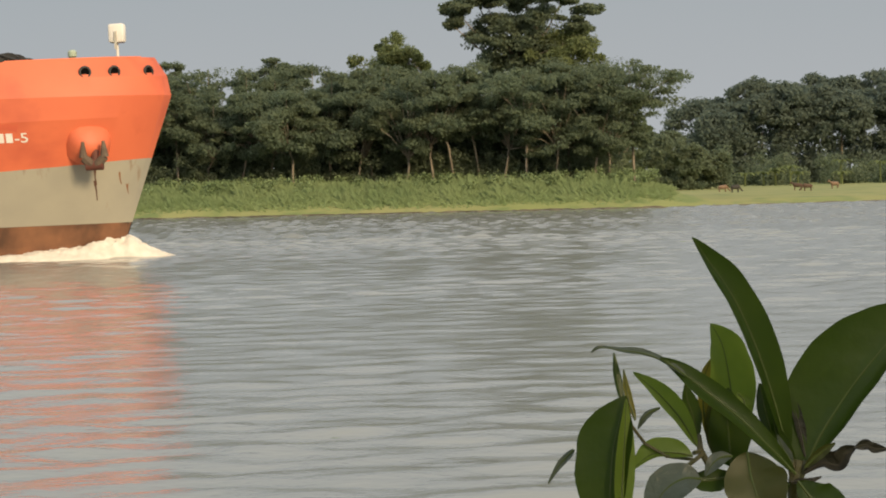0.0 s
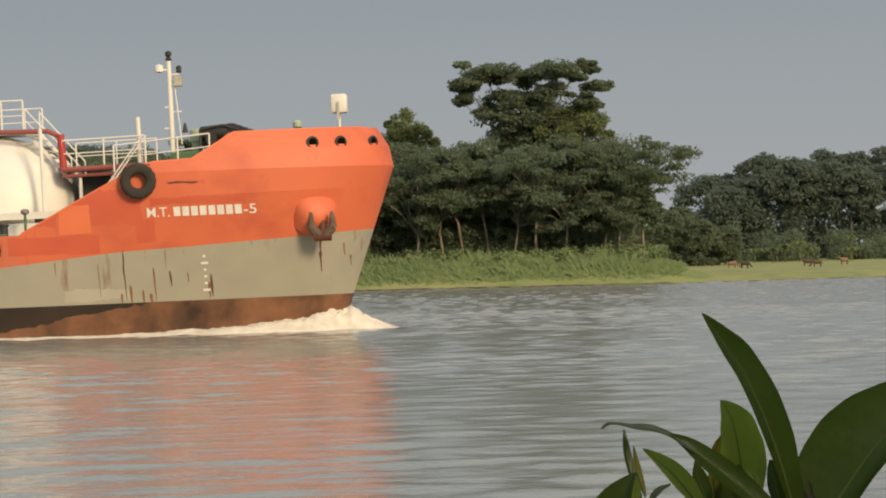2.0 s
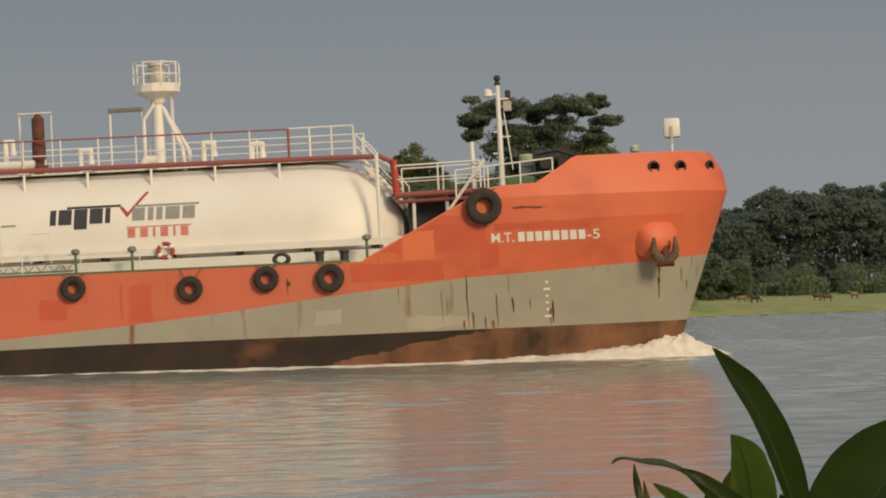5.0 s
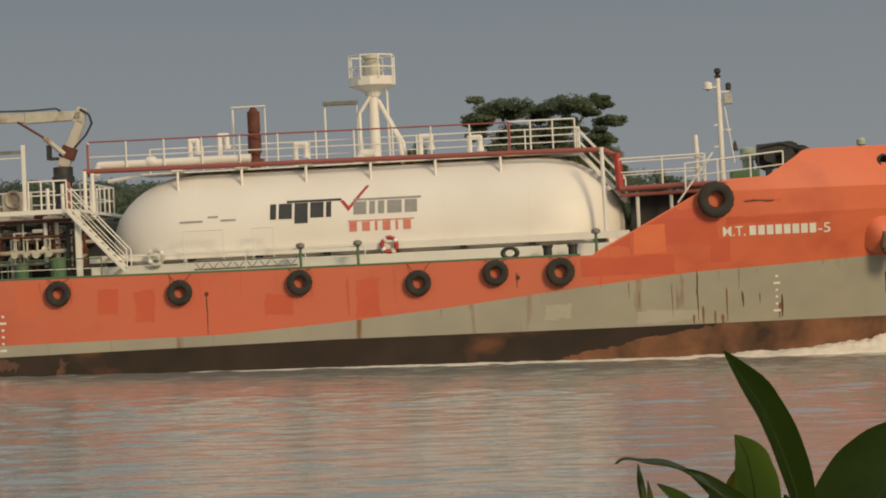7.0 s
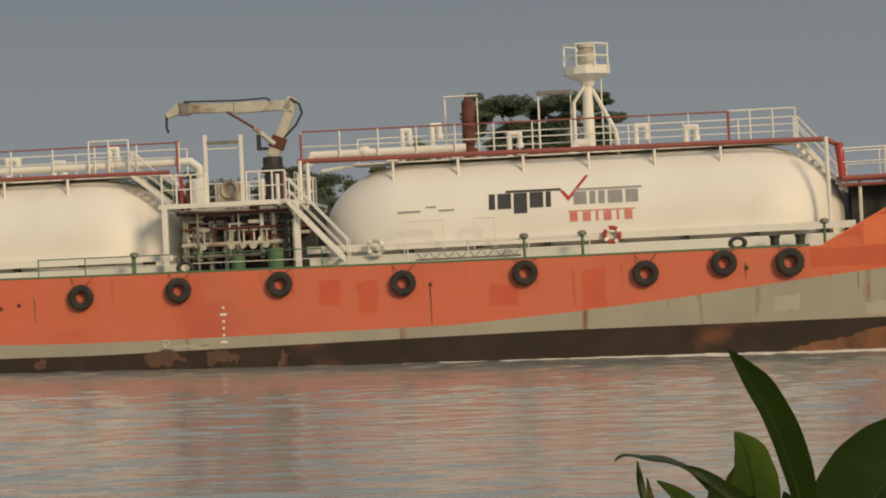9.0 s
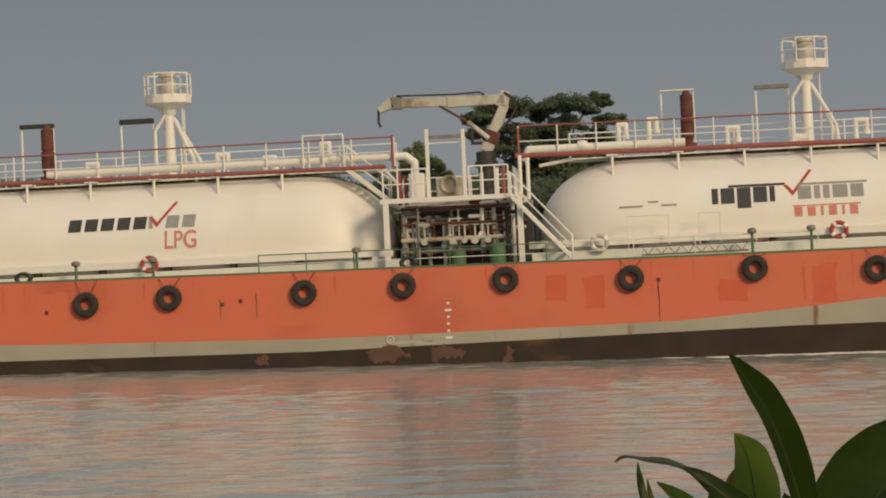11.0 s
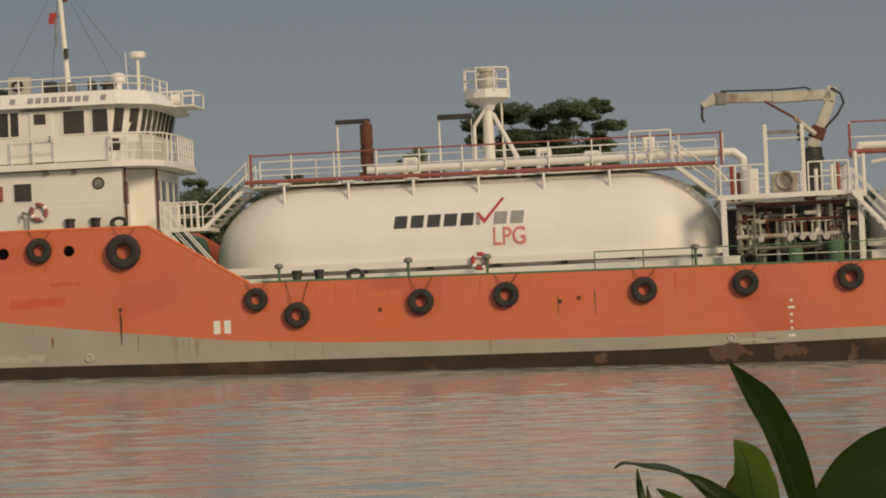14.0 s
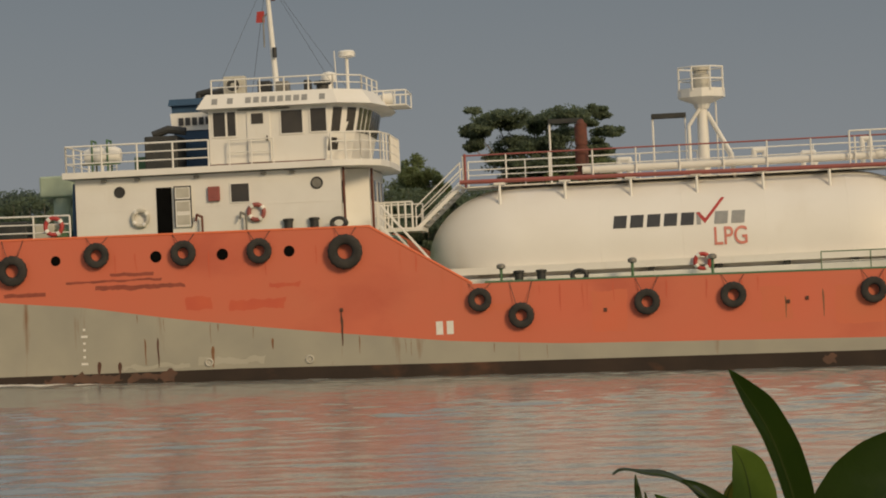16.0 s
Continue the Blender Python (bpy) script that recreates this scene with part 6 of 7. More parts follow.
def build_far_woods():
    rng = random.Random(35)
    bm, wood = mesh(), mesh()
    for row, (y0, lift) in enumerate(((382, 1.2), (370, -0.6))):
        for i in range(24):
            x = 43.5 + 79 * i / 23 + rng.uniform(-1.2, 1.2)
            y = y0 + rng.uniform(-3, 3)
            top = 16.0 + lift + 1.8 * noise.noise((x * 0.11, 2 + row, 0)) - max(0, (50 - x)) * 0.6 + rng.uniform(-0.8, 0.8)
            tube(wood, (x, y + 1, 0), (x, y + 1, top * 0.6), 0.25, 0.12, 6)
            dome(bm, x, y, top, rng.uniform(4.0, 6.0), 40, 90, 0.36, rng)
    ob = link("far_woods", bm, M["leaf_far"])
    tagged(ob, "dark rounded woods behind the meadow", "woods", kind="stuff")
    ob = link("far_trunks", wood, M["bark"])
    tagged(ob, "trunks of the far woods", "tree trunks", kind="stuff")
    # lower and paler shrubs in front of the woods
    bm = mesh()
    for i in range(120):
        x, y = rng.uniform(24, 118), rng.uniform(338, 356)
        h = rng.uniform(2.5, 6.5) * (1.25 if x < 42 else 0.8)
        for k in range(4):
            leaf_clump_mesh(bm, (x + rng.uniform(-1, 1), y, 0.5 + h * rng.uniform(0.1, 0.9)), rng.uniform(0.9, 1.9), 95, 0.25, 0.8, rng)
    for i in range(15):                              # taller bushes between the grove and the woods
        x, y = 22.5 + 15 * i / 14 + rng.uniform(-.5, .5), rng.uniform(300, 322)
        dome(bm, x, y, (9.8 - max(0, x - 27) * 0.4) * rng.uniform(0.75, 1.05), rng.uniform(1.8, 2.9), 26, 95, 0.23, rng)
    ob = link("meadow_shrubs", bm, M["leaf_mid"])
    tagged(ob, "pale green shrubs and small trees at the meadow's edge", "shrubs", kind="stuff")


build_far_woods()


def build_back_woods():
    """Dense trees behind the upstream end of the grove."""
    rng = random.Random(37)
    bm = mesh()
    for i in range(42):
        x, y = rng.uniform(-62, -24), rng.uniform(252, 264)
        top = 15.6 + 1.6 * noise.noise((x * 0.15, 8, 0)) - max(0, x + 34) * 0.25
        for k in range(11):
            z = top - 1.6 - max(0, k - 3) * (top - 3) / 8 * rng.uniform(0.8, 1.05)
            leaf_clump_mesh(bm, (x + rng.uniform(-1.6, 1.6), y - rng.uniform(0, 2), max(1.5, z)), rng.uniform(1.3, 2.2), 150, 0.27, 0.65, rng)
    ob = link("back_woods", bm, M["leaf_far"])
    tagged(ob, "dense dark green woods behind the grove", "woods", kind="stuff")


build_back_woods()


# ---- cattle grazing on the meadow ----
M["hide_brown"] = mat("brown_hide", (0.105, 0.062, 0.042), (0.085, 0.055, 0.04), 2, 0.8)
M["hide_dark"] = mat("dark_hide", (0.03, 0.028, 0.025), (0.05, 0.045, 0.04), 2, 0.8)
M["hide_pale"] = mat("pale_hide", (0.22, 0.14, 0.09), (0.18, 0.12, 0.08), 2, 0.8)


def build_cow(x, y, turn, hide, label, grazing=True):
    cow = new("cow")
    cow.matrix_basis = pose(x, y, ground_height(x, y) - 0.03, 0, 0, turn) @ Matrix.Scale(0.56, 4)
    tagged(cow, label, "cow", "cattle on the meadow")
    bm = mesh()
    bmesh.ops.create_uvsphere(bm, u_segments=14, v_segments=10, radius=1, matrix=Matrix.Translation((0, 0, 1.05)) @ Matrix.Diagonal((0.95, 0.36, 0.42, 1)))
    bmesh.ops.create_uvsphere(bm, u_segments=10, v_segments=8, radius=1, matrix=Matrix.Translation((0.55, 0, 1.15)) @ Matrix.Diagonal((0.42, 0.32, 0.4, 1)))
    part("body", bm, M[hide], cow, smooth=True)
    h = (1.45, 0, 0.4) if grazing else (1.4, 0, 1.55)
    bm = tube(mesh(), (0.8, 0, 1.2), (h[0] - 0.15, 0, h[2] + 0.1), 0.2, 0.13, 8)
    part("neck", bm, M[hide], cow, smooth=True)
    bm = mesh()
    bmesh.ops.create_uvsphere(bm, u_segments=10, v_segments=8, radius=1, matrix=Matrix.Translation(h) @ Matrix.Rotation(0.6, 4, "Y") @ Matrix.Diagonal((0.3, 0.13, 0.15, 1)))
    hd = part("head", bm, M[hide], cow, smooth=True)
    for s in (-1, 1):
        part("horn", tube(mesh(), (h[0] - 0.15, s * 0.1, h[2] + 0.12), (h[0] - 0.15, s * 0.22, h[2] + 0.3), 0.03, 0.01, 5), M["hide_pale"], hd)
    for lx in (-0.65, 0.6):
        for ly in (-0.2, 0.2):
            part("leg", tube(mesh(), (lx, ly, 0), (lx, ly, 0.85), 0.06, 0.11, 7), M[hide], cow)
    part("tail", run(mesh(), [(-0.92, 0, 1.2), (-1.02, 0, 0.8), (-1.0, 0, 0.45)], 0.03, 5), M[hide], cow)


build_cow(33.8, 265, 20, "hide_dark", "dark cow grazing on the meadow")
build_cow(41.6, 265, 185, "hide_brown", "brown cow grazing on the meadow")
build_cow(41.3, 270, 160, "hide_brown", "brown cow standing behind another on the meadow", False)
build_cow(46.2, 275, 200, "hide_pale", "pale brown cow standing on the meadow", False)
build_cow(33.3, 272, 10, "hide_pale", "pale cow grazing on the meadow")


def build_bananas():
    """Broad-leaved banana clumps before the far woods."""
    rng = random.Random(61)
    for i in range(24):
        x = 37 + 62 * rng.random()
        y = rng.uniform(328, 336)
        z0 = ground_height(x, y)
        pl = new("banana_plant")
        pl.matrix_basis = pose(x, y, z0)
        tagged(pl, "pale green banana plant at the meadow's edge", "banana plant", "banana plants")
        h = rng.uniform(1.2, 3.0)
        part("stem", tube(mesh(), (0, 0, -0.1), (0, 0, h), 0.16, 0.09, 7), M["leaf_pale"], pl)
        for k in range(8):
            t = 2 * math.pi * (k + rng.random() * 0.6) / 8
            L, w = rng.uniform(1.6, 2.4), rng.uniform(0.25, 0.4)
            d, s = Vector((math.cos(t), math.sin(t), 0)), Vector((-math.sin(t), math.cos(t), 0))
            bm = mesh()
            prev = None
            for j in range(6):
                u = j / 5
                c = Vector((0, 0, h)) + d * L * u * 0.75 + Vector((0, 0, L * (0.8 * u - 0.85 * u * u)))
                ww = w * math.sin(math.pi * (0.08 + 0.88 * u))
                cur = (bm.verts.new(c - s * ww), bm.verts.new(c + Vector((0, 0, -0.06))), bm.verts.new(c + s * ww))
                if prev:
                    bm.faces.new((prev[0], cur[0], cur[1], prev[1])), bm.faces.new((prev[1], cur[1], cur[2], prev[2]))
                prev = cur
            part("leaf", bm, M["leaf_pale"], pl)


build_bananas()

# ---- the shrub beside the camera ----
M["shrub"] = mat("glossy_leaf", (0.070, 0.118, 0.013), (0.052, 0.098, 0.011), 18, 0.33, bump=0.05, fine=60, translucent=0.25, dirt=(0.10, 0.12, 0.025), dirt_scale=9, dirt_amount=0.22, dirt_edge=0.4)
# light green that also stands for sunlight on some blades
M["shrub_light"] = mat("light_green_leaf", (0.27, 0.36, 0.055), (0.19, 0.28, 0.04), 26, 0.4, bump=0.05, fine=60, translucent=0.4, dirt=(0.2, 0.19, 0.05), dirt_scale=11, dirt_amount=0.28, dirt_edge=0.3)
M["shrub_yellow"] = mat("yellowing_leaf", (0.36, 0.31, 0.055), (0.24, 0.24, 0.04), 26, 0.45, bump=0.05, fine=60, translucent=0.4, dirt=(0.16, 0.10, 0.03), dirt_scale=20, dirt_amount=0.4, dirt_edge=0.2)
M["shrub_olive"] = mat("olive_leaf", (0.12, 0.125, 0.03), (0.085, 0.105, 0.022), 26, 0.4, bump=0.05, fine=60, translucent=0.25, dirt=(0.17, 0.13, 0.05), dirt_scale=14, dirt_amount=0.35, dirt_edge=0.3)
M["shrub_dry"] = mat("curled_dry_leaf", (0.040, 0.045, 0.030), (0.07, 0.062, 0.045), 30, 0.55, bump=0.3, fine=120)
M["shrub_grey"] = mat("grey_green_leaf", (0.16, 0.19, 0.16), (0.10, 0.135, 0.085), 9, 0.35, bump=0.2, fine=100, translucent=0.15)
M["vein"] = mat("leaf_vein", (0.085, 0.125, 0.028), (0.10, 0.125, 0.03), 30, 0.5, bump=0, translucent=0.2)
M["vein_dry"] = mat("dry_leaf_vein", (0.045, 0.045, 0.03), (0.06, 0.05, 0.035), 30, 0.6, bump=0)
M["twig"] = mat("green_brown_twig", (0.09, 0.075, 0.03), (0.05, 0.06, 0.02), 60, 0.7, bump=0.3, fine=150)
shrub = new("shrub")
SH = (0.2857, 1.9, 2.562)
shrub.matrix_basis = pose(*SH)
tagged(shrub, "broad-leaved green shrub growing on the near bank", "shrub")


def leaf(material, pts, left, right, face=(0, -1, 0.2), folds=(0.3, 0.3), wave=0.0, peak=0.45):
    """A blade along a bent midrib; left, right: the widest reach of either half; folds: how far each is folded towards the viewer."""
    n, m = 26, 5
    seed = len(shrub.children) * 1.7
    ctrl = [Vector(p) for p in pts]
    spine = []
    for i in range(n + 1):
        u = i / n * (len(ctrl) - 1)
        k = min(int(u), len(ctrl) - 2)
        f = u - k
        p0, p1, p2, p3 = ctrl[max(k - 1, 0)], ctrl[k], ctrl[k + 1], ctrl[min(k + 2, len(ctrl) - 1)]
        spine.append(0.5 * ((2 * p1) + (p2 - p0) * f + (2 * p0 - 5 * p1 + 4 * p2 - p3) * f * f + (3 * p1 - p0 - 3 * p2 + p3) * f ** 3))
    bm, rows = mesh(), []
    nf = Vector(face).normalized()
    ribs = mesh()
    for i, c in enumerate(spine):
        t = (spine[min(i + 1, n)] - spine[max(i - 1, 0)]).normalized()
        s = t.cross(nf).normalized()
        up = s.cross(t).normalized()
        u = i / n
        shape = (math.sin(math.pi * u ** (math.log(0.5) / math.log(peak)))) ** 0.9 * (1 - 0.35 * max(0, u - 0.75) / 0.25)
        shape *= 1 + 0.07 * noise.noise((u * 5, seed, 2))
        row = []
        for j in range(-m, m + 1):
            q = j / m
            w = (left if j < 0 else right) * shape + 0.0005
            fold = folds[0] if j < 0 else folds[1]
            w *= 1 + 0.06 * noise.noise((u * 9, seed + (7 if j < 0 else 0), 5)) * abs(q)
            ripple = (left + right) * (wave * math.sin(u * 15 + seed + 2 * q) * abs(q) + 0.012 * math.sin(u * 40 + 6 * abs(q)) * abs(q) * (1 - abs(q)))
            row.append(bm.verts.new(c + s * w * q * math.cos(fold * abs(q)) + up * (w * abs(q) * math.sin(fold) * (0.6 + 0.4 * abs(q)) + ripple)))
        rows.append(row)
    for A, B in zip(rows, rows[1:]):
        for j in range(2 * m):
            bm.faces.new((A[j], A[j + 1], B[j + 1], B[j]))
    for i in range(n):
        a, b = rows[i][m].co, rows[i + 1][m].co
        tube(ribs, a + nf * 0.0003, b + nf * 0.0003, 0.0009 * (1.15 - i / n), 0.0009 * (1.1 - i / n), 5)
    bmesh.ops.solidify(bm, geom=list(bm.faces), thickness=0.0004)
    lf = part("leaf", bm, M[material], shrub, "", True)
    part("midrib", ribs, M["vein_dry" if "dry" in material else "vein"], lf)
    return lf


tall_leaf = leaf("shrub", [(-0.0073, 0.0, 0.0178), (-0.0161, -0.006, 0.0549), (-0.0299, -0.012, 0.0992), (-0.048, -0.018, 0.1408), (-0.0679, -0.024, 0.1708), (-0.081, -0.03, 0.1894)], 0.0139, 0.0174, (0.35, -1, 0.1), (0.7, 0.25), 0.006, 0.47)
leaf("shrub", [(0.0062, 0.004, 0.0069), (0.0195, 0.0072, 0.0325), (0.0427, 0.0104, 0.0659), (0.0659, 0.0136, 0.0932), (0.089, 0.0168, 0.1161), (0.1112, 0.02, 0.1374)], 0.0461, 0.0209, (-0.25, -1, 0.1), (0.3, 0.8), 0.014, 0.42)
leaf("shrub", [(-0.0045, -0.02, 0.0056), (-0.0217, -0.022, 0.0245), (-0.0473, -0.024, 0.0505), (-0.0721, -0.026, 0.0711), (-0.0951, -0.028, 0.09), (-0.1071, -0.03, 0.0982)], 0.0117, 0.0104, (0.3, -0.9, 0.5), (0.45, 0.45), 0.02, 0.5)
leaf("shrub_grey", [(-0.0877, -0.03, 0.0839), (-0.1028, -0.0288, 0.0946), (-0.1189, -0.0276, 0.1014), (-0.1359, -0.0264, 0.1043), (-0.1512, -0.0252, 0.1068), (-0.159, -0.024, 0.1034)], 0.0043, 0.0039, (0.1, -0.6, 0.8), (0.5, 0.3), 0.08, 0.35)
leaf("shrub_light", [(-0.045, 0.02, 0.0165), (-0.0463, 0.0185, 0.0476), (-0.0493, 0.017, 0.0787), (-0.0546, 0.0155, 0.105), (-0.0632, 0.014, 0.1207)], 0.0174, 0.0200, (0.25, -1, 0.1), (0.35, 0.15), 0.016, 0.5)
leaf("shrub_yellow", [(-0.0663, 0.024, 0.0299), (-0.0693, 0.0233, 0.0566), (-0.0676, 0.0227, 0.0788), (-0.0616, 0.022, 0.0941)], 0.0057, 0.0052, (0.5, -1, 0.1), (0.3, 0.3), 0.01, 0.5)
leaf("shrub", [(-0.1424, -0.02, -0.0471), (-0.1466, -0.018, -0.0134), (-0.1438, -0.016, 0.0245), (-0.1379, -0.014, 0.0501), (-0.1325, -0.012, 0.0689)], 0.0287, 0.0165, (-0.1, -1, 0.1), (0.2, 0.6), 0.01, 0.5)
# paler extra blade in place of the sunlit right half of the leaf above
leaf("shrub_light", [(-0.1396, -0.03, -0.0422), (-0.1385, -0.026, -0.0082), (-0.1355, -0.022, 0.0301), (-0.1326, -0.018, 0.0669)], 0.0074, 0.0091, (0.5, -1, 0.2), (0.2, 0.3), 0.012, 0.5)
leaf("shrub", [(-0.1339, -0.01, 0.0584), (-0.1368, -0.0067, 0.0721), (-0.1392, -0.0033, 0.0871), (-0.1399, 0.0, 0.1013)], 0.0043, 0.0035, (0.6, -1, 0.0), (0.5, 0.3), 0.0, 0.5)
leaf("shrub_yellow", [(-0.1252, -0.008, 0.0492), (-0.1291, -0.0053, 0.0621), (-0.1316, -0.0027, 0.0751), (-0.1328, 0.0, 0.088)], 0.0026, 0.0030, (0.4, -1, 0.0), (0.4, 0.4), 0.03, 0.45)
leaf("shrub_light", [(-0.0775, 0.0, 0.0271), (-0.0903, -0.0027, 0.0495), (-0.1071, -0.0053, 0.0694), (-0.1261, -0.008, 0.0862)], 0.0074, 0.0096, (0.3, -1, 0.4), (0.4, 0.3), 0.02, 0.5)
leaf("shrub_grey", [(-0.1055, -0.004, 0.0579), (-0.1134, -0.004, 0.0546), (-0.1188, -0.004, 0.0495), (-0.1229, -0.004, 0.0422)], 0.0026, 0.0022, (0.1, -0.9, 0.5), (0.3, 0.3), 0.05, 0.5)
leaf("shrub_light", [(-0.0813, -0.006, 0.02), (-0.0953, -0.0073, 0.0231), (-0.1129, -0.0087, 0.0228), (-0.1298, -0.01, 0.0104)], 0.0039, 0.0113, (0.0, -0.9, 0.5), (0.3, 0.3), 0.03, 0.5)
# green leaf whose bluish gloss is put into its greyer colour
leaf("shrub_grey", [(-0.0783, -0.03, 0.0053), (-0.0924, -0.0333, 0.0061), (-0.1084, -0.0367, -0.0042), (-0.1204, -0.04, -0.0284)], 0.0191, 0.0157, (-0.2, -0.8, 0.7), (0.3, 0.3), 0.015, 0.5)
leaf("shrub_olive", [(-0.041, -0.018, 0.0237), (-0.0398, -0.0253, 0.0072), (-0.0352, -0.0327, -0.0119), (-0.0282, -0.04, -0.0394)], 0.0270, 0.0235, (0.0, -1, 0.35), (0.4, 0.2), 0.015, 0.5)
leaf("shrub", [(-0.0496, -0.014, 0.0061), (-0.0629, -0.016, 0.0032), (-0.0761, -0.018, 0.0021), (-0.0875, -0.02, 0.0061)], 0.0104, 0.0087, (0.1, -1, 0.5), (0.3, 0.3), 0.03, 0.5)
leaf("shrub_grey", [(-0.0528, -0.022, 0.021), (-0.0617, -0.0233, 0.0205), (-0.0688, -0.0247, 0.0157), (-0.0744, -0.026, 0.0073)], 0.0065, 0.0052, (0.1, -0.8, 0.6), (0.3, 0.3), 0.03, 0.5)
leaf("shrub_dry", [(0.0046, -0.006, 0.0046), (0.0185, -0.0075, 0.0122), (0.0295, -0.009, 0.0104), (0.0364, -0.0105, 0.0191), (0.045, -0.012, 0.0251)], 0.0113, 0.0087, (0.0, -1, 0.5), (0.7, 0.8), 0.12, 0.5)
leaf("shrub_dry", [(0.0423, -0.012, 0.0234), (0.0504, -0.0107, 0.0257), (0.0584, -0.0093, 0.0227), (0.0726, -0.008, 0.0213)], 0.0043, 0.0052, (0.1, -1, 0.4), (0.6, 0.6), 0.18, 0.45)
leaf("shrub_olive", [(0.0038, -0.012, 0.0097), (0.0115, -0.0133, 0.0174), (0.0193, -0.0147, 0.0235), (0.027, -0.016, 0.0286)], 0.0035, 0.0043, (0.0, -1, 0.4), (0.5, 0.4), 0.04, 0.5)
leaf("shrub_dry", [(-0.0075, -0.016, -0.0009), (-0.0016, -0.0173, 0.0), (0.006, -0.0187, -0.0), (0.0154, -0.02, 0.0034)], 0.0022, 0.0022, (0.0, -1, 0.4), (0.3, 0.3), 0.05, 0.5)
leaf("shrub_grey", [(-0.1725, -0.004, 0.0274), (-0.1787, -0.004, 0.0214), (-0.185, -0.004, 0.0146), (-0.1931, -0.004, 0.0017)], 0.0030, 0.0026, (0.0, -0.9, 0.5), (0.3, 0.3), 0.03, 0.4)
leaf("shrub", [(-0.0105, 0.008, 0.0165), (-0.0195, 0.0093, 0.0403), (-0.0241, 0.0107, 0.0606), (-0.0263, 0.012, 0.0737)], 0.0074, 0.0104, (0.2, -1, 0.1), (0.4, 0.3), 0.01, 0.5)
leaf("shrub_dry", [(0.0067, 0.006, 0.0163), (0.0038, 0.0073, 0.0355), (-0.0004, 0.0087, 0.0531), (-0.0056, 0.01, 0.0663)], 0.0039, 0.0048, (0.3, -1, 0.1), (0.4, 0.4), 0.03, 0.5)
leaf("shrub", [(-0.0078, -0.012, -0.0031), (-0.0166, -0.0127, -0.0036), (-0.0279, -0.0133, 0.002), (-0.0373, -0.014, 0.0127)], 0.0070, 0.0087, (0.0, -1, 0.5), (0.4, 0.3), 0.03, 0.5)
leaf("shrub", [(-0.0029, -0.02, 0.0004), (0.0067, -0.0233, -0.0125), (0.0198, -0.0267, -0.0232), (0.0326, -0.03, -0.0404)], 0.0174, 0.0130, (0.0, -1, 0.5), (0.3, 0.3), 0.02, 0.5)
leaf("shrub_light", [(-0.0386, -0.004, 0.0518), (-0.04, -0.0027, 0.0569), (-0.0406, -0.0013, 0.0621), (-0.0455, 0.0, 0.0673)], 0.0070, 0.0052, (0.1, -1, 0.3), (0.3, 0.3), 0.02, 0.5)
leaf("shrub", [(-0.0497, 0.012, 0.0092), (-0.051, 0.012, 0.0303), (-0.0523, 0.012, 0.0515), (-0.051, 0.012, 0.0708)], 0.0165, 0.0183, (0.1, -1, 0.1), (0.3, 0.2), 0.015, 0.45)
leaf("shrub_olive", [(-0.0629, 0.01, 0.0177), (-0.0661, 0.0107, 0.0309), (-0.0674, 0.0113, 0.0458), (-0.0652, 0.012, 0.0607)], 0.0039, 0.0043, (0.4, -1, 0.1), (0.4, 0.3), 0.02, 0.5)
leaf("shrub", [(-0.0006, -0.006, 0.0038), (-0.009, -0.0053, 0.0153), (-0.0156, -0.0047, 0.0312), (-0.0186, -0.004, 0.046)], 0.0070, 0.0078, (0.1, -1, 0.2), (0.4, 0.3), 0.02, 0.5)
leaf("shrub_grey", [(-0.0057, -0.012, 0.0117), (-0.0091, -0.012, 0.0187), (-0.0133, -0.012, 0.0258), (-0.0165, -0.012, 0.0354)], 0.0035, 0.0039, (0.3, -1, 0.3), (0.3, 0.3), 0.02, 0.5)
leaf("shrub", [(-0.074, 0.018, 0.033), (-0.078, 0.0187, 0.048), (-0.082, 0.0193, 0.0613), (-0.0834, 0.02, 0.0745)], 0.0052, 0.0078, (0.3, -1, 0.1), (0.3, 0.3), 0.02, 0.5)
foot = ground_height(SH[0], SH[1]) - SH[2] - 0.05
part("stem", run(mesh(), [(0.02, 0.05, foot), (-0.01, 0.04, foot * 0.5), (0.0, 0.03, -0.12), (-0.0018, 0.02, -0.071)], 0.006, 8), M["twig"], shrub, smooth=True)
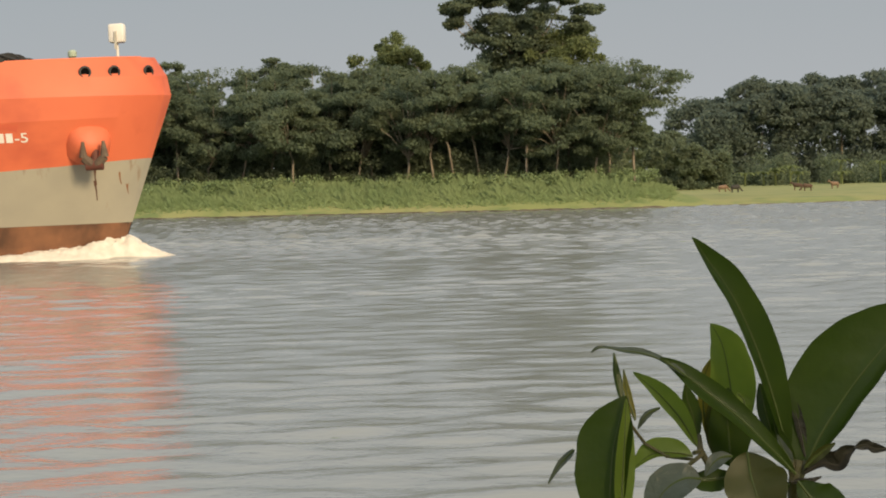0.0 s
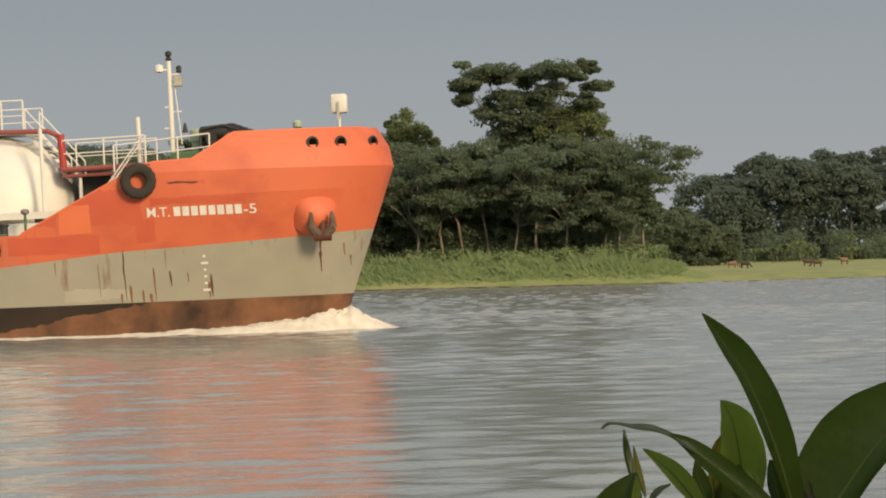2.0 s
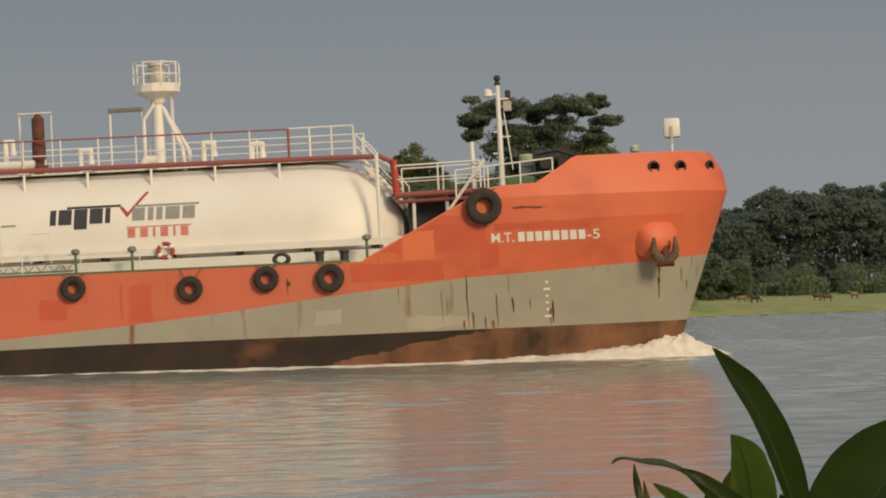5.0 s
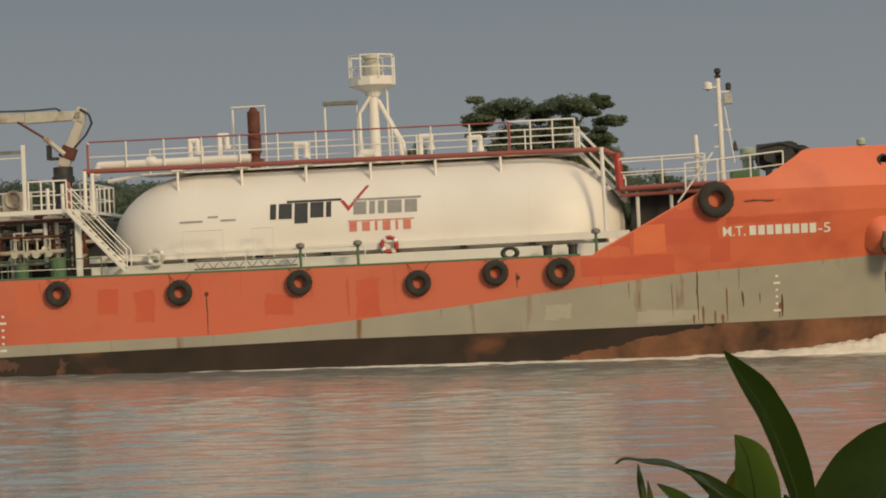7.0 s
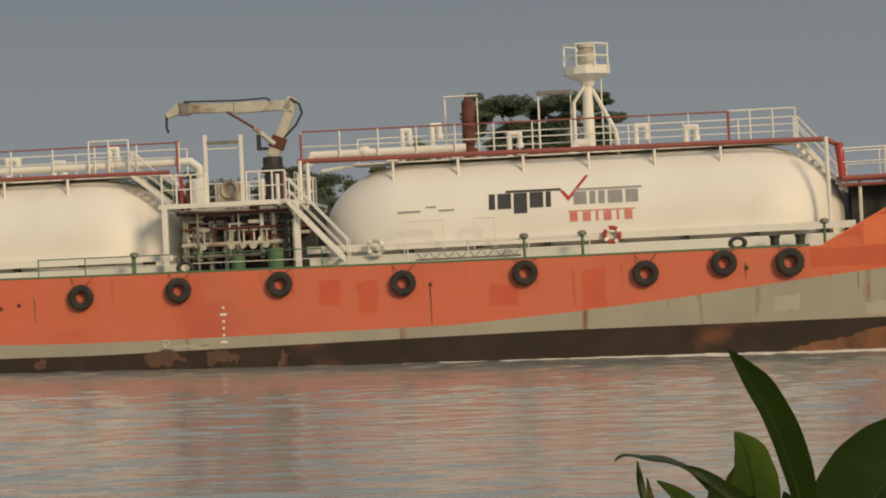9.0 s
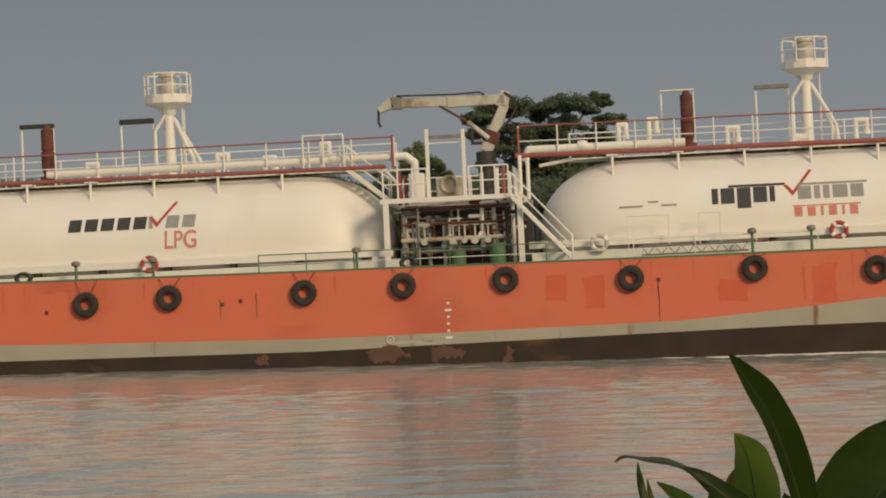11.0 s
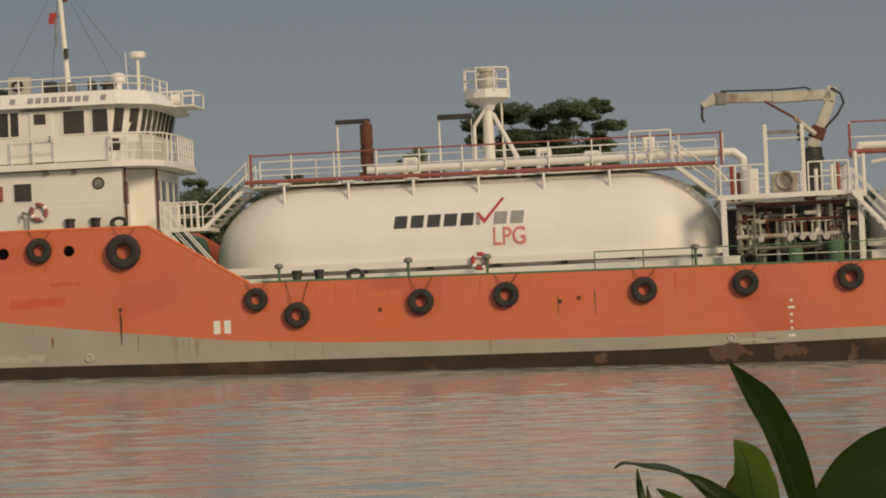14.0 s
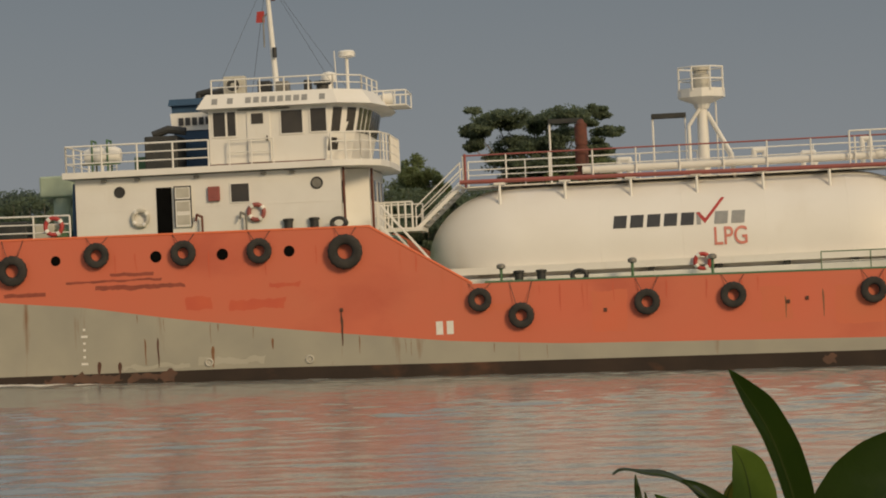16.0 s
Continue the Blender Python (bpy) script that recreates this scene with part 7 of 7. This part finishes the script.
for pts, r in (
    ([(-0.0018, 0.02, -0.071), (-0.0047, 0.0, -0.0239), (-0.0048, -0.01, -0.0008), (-0.0007, -0.008, 0.0154)], 0.0042),
    ([(0.0106, 0.02, -0.0714), (0.0023, 0.0, -0.0241), (0.0004, -0.004, -0.0017), (0.0069, 0.002, 0.0128)], 0.0032),
    ([(-0.0038, 0.0, -0.024), (-0.0359, 0.0, -0.01), (-0.0653, 0.0, 0.0057), (-0.0745, 0.0, 0.0235), (-0.0749, 0.01, 0.0338)], 0.0026),
    ([(-0.0653, 0.0, 0.0057), (-0.0585, 0.016, 0.0284), (-0.0619, 0.02, 0.0501), (-0.0632, 0.022, 0.0606)], 0.002),
    ([(-0.0745, 0.0, 0.0235), (-0.0804, -0.006, 0.0226)], 0.0018),
    ([(-0.079, 0.0, 0.0166), (-0.1018, -0.01, 0.0209), (-0.118, -0.01, 0.031), (-0.128, -0.008, 0.0449), (-0.1311, -0.008, 0.0581)], 0.0013),
    ([(-0.0723, 0.0, 0.0217), (-0.0922, -0.02, 0.0106), (-0.0998, -0.03, 0.0042)], 0.0018),
    ([(-0.0038, 0.0, -0.024), (-0.0717, 0.0, -0.0485), (-0.1425, -0.02, -0.0501)], 0.0026),
    ([(-0.0048, -0.01, -0.0008), (-0.0063, -0.01, 0.0123), (-0.0088, 0.0, 0.0287)], 0.003),
    ([(-0.0477, 0.0, 0.0079), (-0.045, 0.02, 0.0165)], 0.002),
):
    part("twig", run(mesh(), pts, r, 7), M["twig"], shrub, smooth=True)


# ---- foam that runs along with the bow ----
def foam_mesh(profile, a0, a1, step, seed, near=True):
    """A broken ridge of foam against the hull. profile: (a, height, width) rows."""
    bm = mesh()
    n = int((a1 - a0) / step)
    rows = []
    for i in range(n + 1):
        a = a0 + (a1 - a0) * i / n
        h = float(np.interp(a, [p[0] for p in profile], [p[1] for p in profile]))
        w = float(np.interp(a, [p[0] for p in profile], [p[2] for p in profile]))
        ys = side_y(min(a, stem(0.3) - 0.02), 0.3)
        row = []
        for j in range(17):
            u = j / 16
            k = 1 + 0.4 * noise.noise((a * 1.1 + seed, u * 2, seed)) + 0.22 * noise.noise((a * 3.5 + seed, u * 6, 2)) + 0.12 * noise.noise((a * 9, u * 14, 3))
            hh = h * math.sin(math.pi * min(1.0, 0.35 + 0.65 * u)) * k if u < 1 else -0.08
            y = ys + 0.25 - (w + 0.25) * u * (1 + 0.3 * noise.noise((a * 0.9, seed, 4)))
            row.append(bm.verts.new((a, y if near else 2 * HALF - y, max(-0.08, hh - 0.03))))
        rows.append(row)
    for A, B in zip(rows, rows[1:]):
        for j in range(16):
            bm.faces.new((A[j], B[j], B[j + 1], A[j + 1]) if near else (A[j], A[j + 1], B[j + 1], B[j]))
    return bm


bow_wave = new("bow_wave")
tagged(bow_wave, "white foaming bow wave along the hull", "bow wave")
CREST = [(11.5, 0.10, 0.35), (14.5, 0.16, 0.6), (17.5, 0.26, 0.9), (19.5, 0.48, 1.1), (21.0, 0.72, 1.2), (22.0, 0.85, 1.0), (22.9, 0.34, 0.75), (23.9, 0.02, 0.3)]
TRAIL = [(-9, 0.0, 0.05), (-5, 0.05, 0.25), (2, 0.10, 0.4), (8, 0.12, 0.45), (12, 0.12, 0.4)]
STERN = [(-55, 0.14, 1.6), (-50, 0.10, 1.0), (-46, 0.02, 0.2)]
for near in (True, False):
    part("foam_crest", foam_mesh(CREST, 11.5, 23.9, 0.08, 3.1, near), M["foam"], bow_wave, smooth=True)
    part("foam_trail", foam_mesh(TRAIL, -9, 12, 0.12, 7.7, near), M["foam"], bow_wave, smooth=True)
    part("foam_stern", foam_mesh(STERN, -55, -46, 0.12, 9.2, near), M["foam"], bow_wave, smooth=True)


# drifting weed and twigs on the river
rng = random.Random(8)
for x, y, s in ((-12.4, 103.0, 0.9), (-3.0, 27.5, 0.05), (26.5, 112.0, 0.35), (30.0, 113.0, 0.3), (10.5, 101.0, 0.25), (-1.0, 27.0, 0.04)):
    wd = new("floating_weed")
    wd.matrix_basis = pose(x, y, 0)
    tagged(wd, "clump of yellow-green weed drifting on the river", "weed", "drifting weed")
    bm = mesh()
    for _ in range(24):
        p = Vector((rng.gauss(0, s * 0.5), rng.gauss(0, s * 0.25), 0))
        bmesh.ops.create_icosphere(bm, subdivisions=1, radius=s * 0.12, matrix=Matrix.Translation(p) @ Matrix.Diagonal((1.8, 1, 0.5, 1)))
    part("clump", bm, M["reed"], wd, smooth=True)

# unseen tree added on the near bank behind the camera to shade the shrub
shade = Vector(SH) + SUN * 24
build_tree(shade.x + 0.3, shade.y, shade.z + 3.2, 4.2, 5.2, seed=401, density=2.2, label="unseen leafy tree added on the near bank to shade the shrub", group="bank trees", trunk_r=0.25)


# ---- what moves ----
def motions():
    heading = radians(4.941)
    course = Vector((math.cos(heading), -math.sin(heading), 0))
    rows, flat = [], []
    for t in (0, 4, 8, 12, 16):
        p = Vector((0.07, 93, 0)) + course * 4.2762 * (t - 8)
        rows.append((t, pose(p.x, p.y, p.z, 0, -1.146, -4.941)))
        flat.append((t, pose(p.x, p.y, p.z, 0, 0, -4.941)))
    walk(ship, rows)
    walk(bow_wave, flat)
    # the tallest leaf nods towards the camera in the wind
    hinge = Matrix.Translation((0.0, 0.0, 0.02))
    walk(tall_leaf, [(t, hinge @ pose(0, 0, 0, nod, sway, 0) @ hinge.inverted())
                     for t, sway, nod in ((0, 0, 0), (4, 0.1, 0), (6.5, 0.8, 3), (7.5, 1.9, 7.5), (9, 2.3, 8), (12, 2.2, 11), (16, 2.6, 13))])


motions()
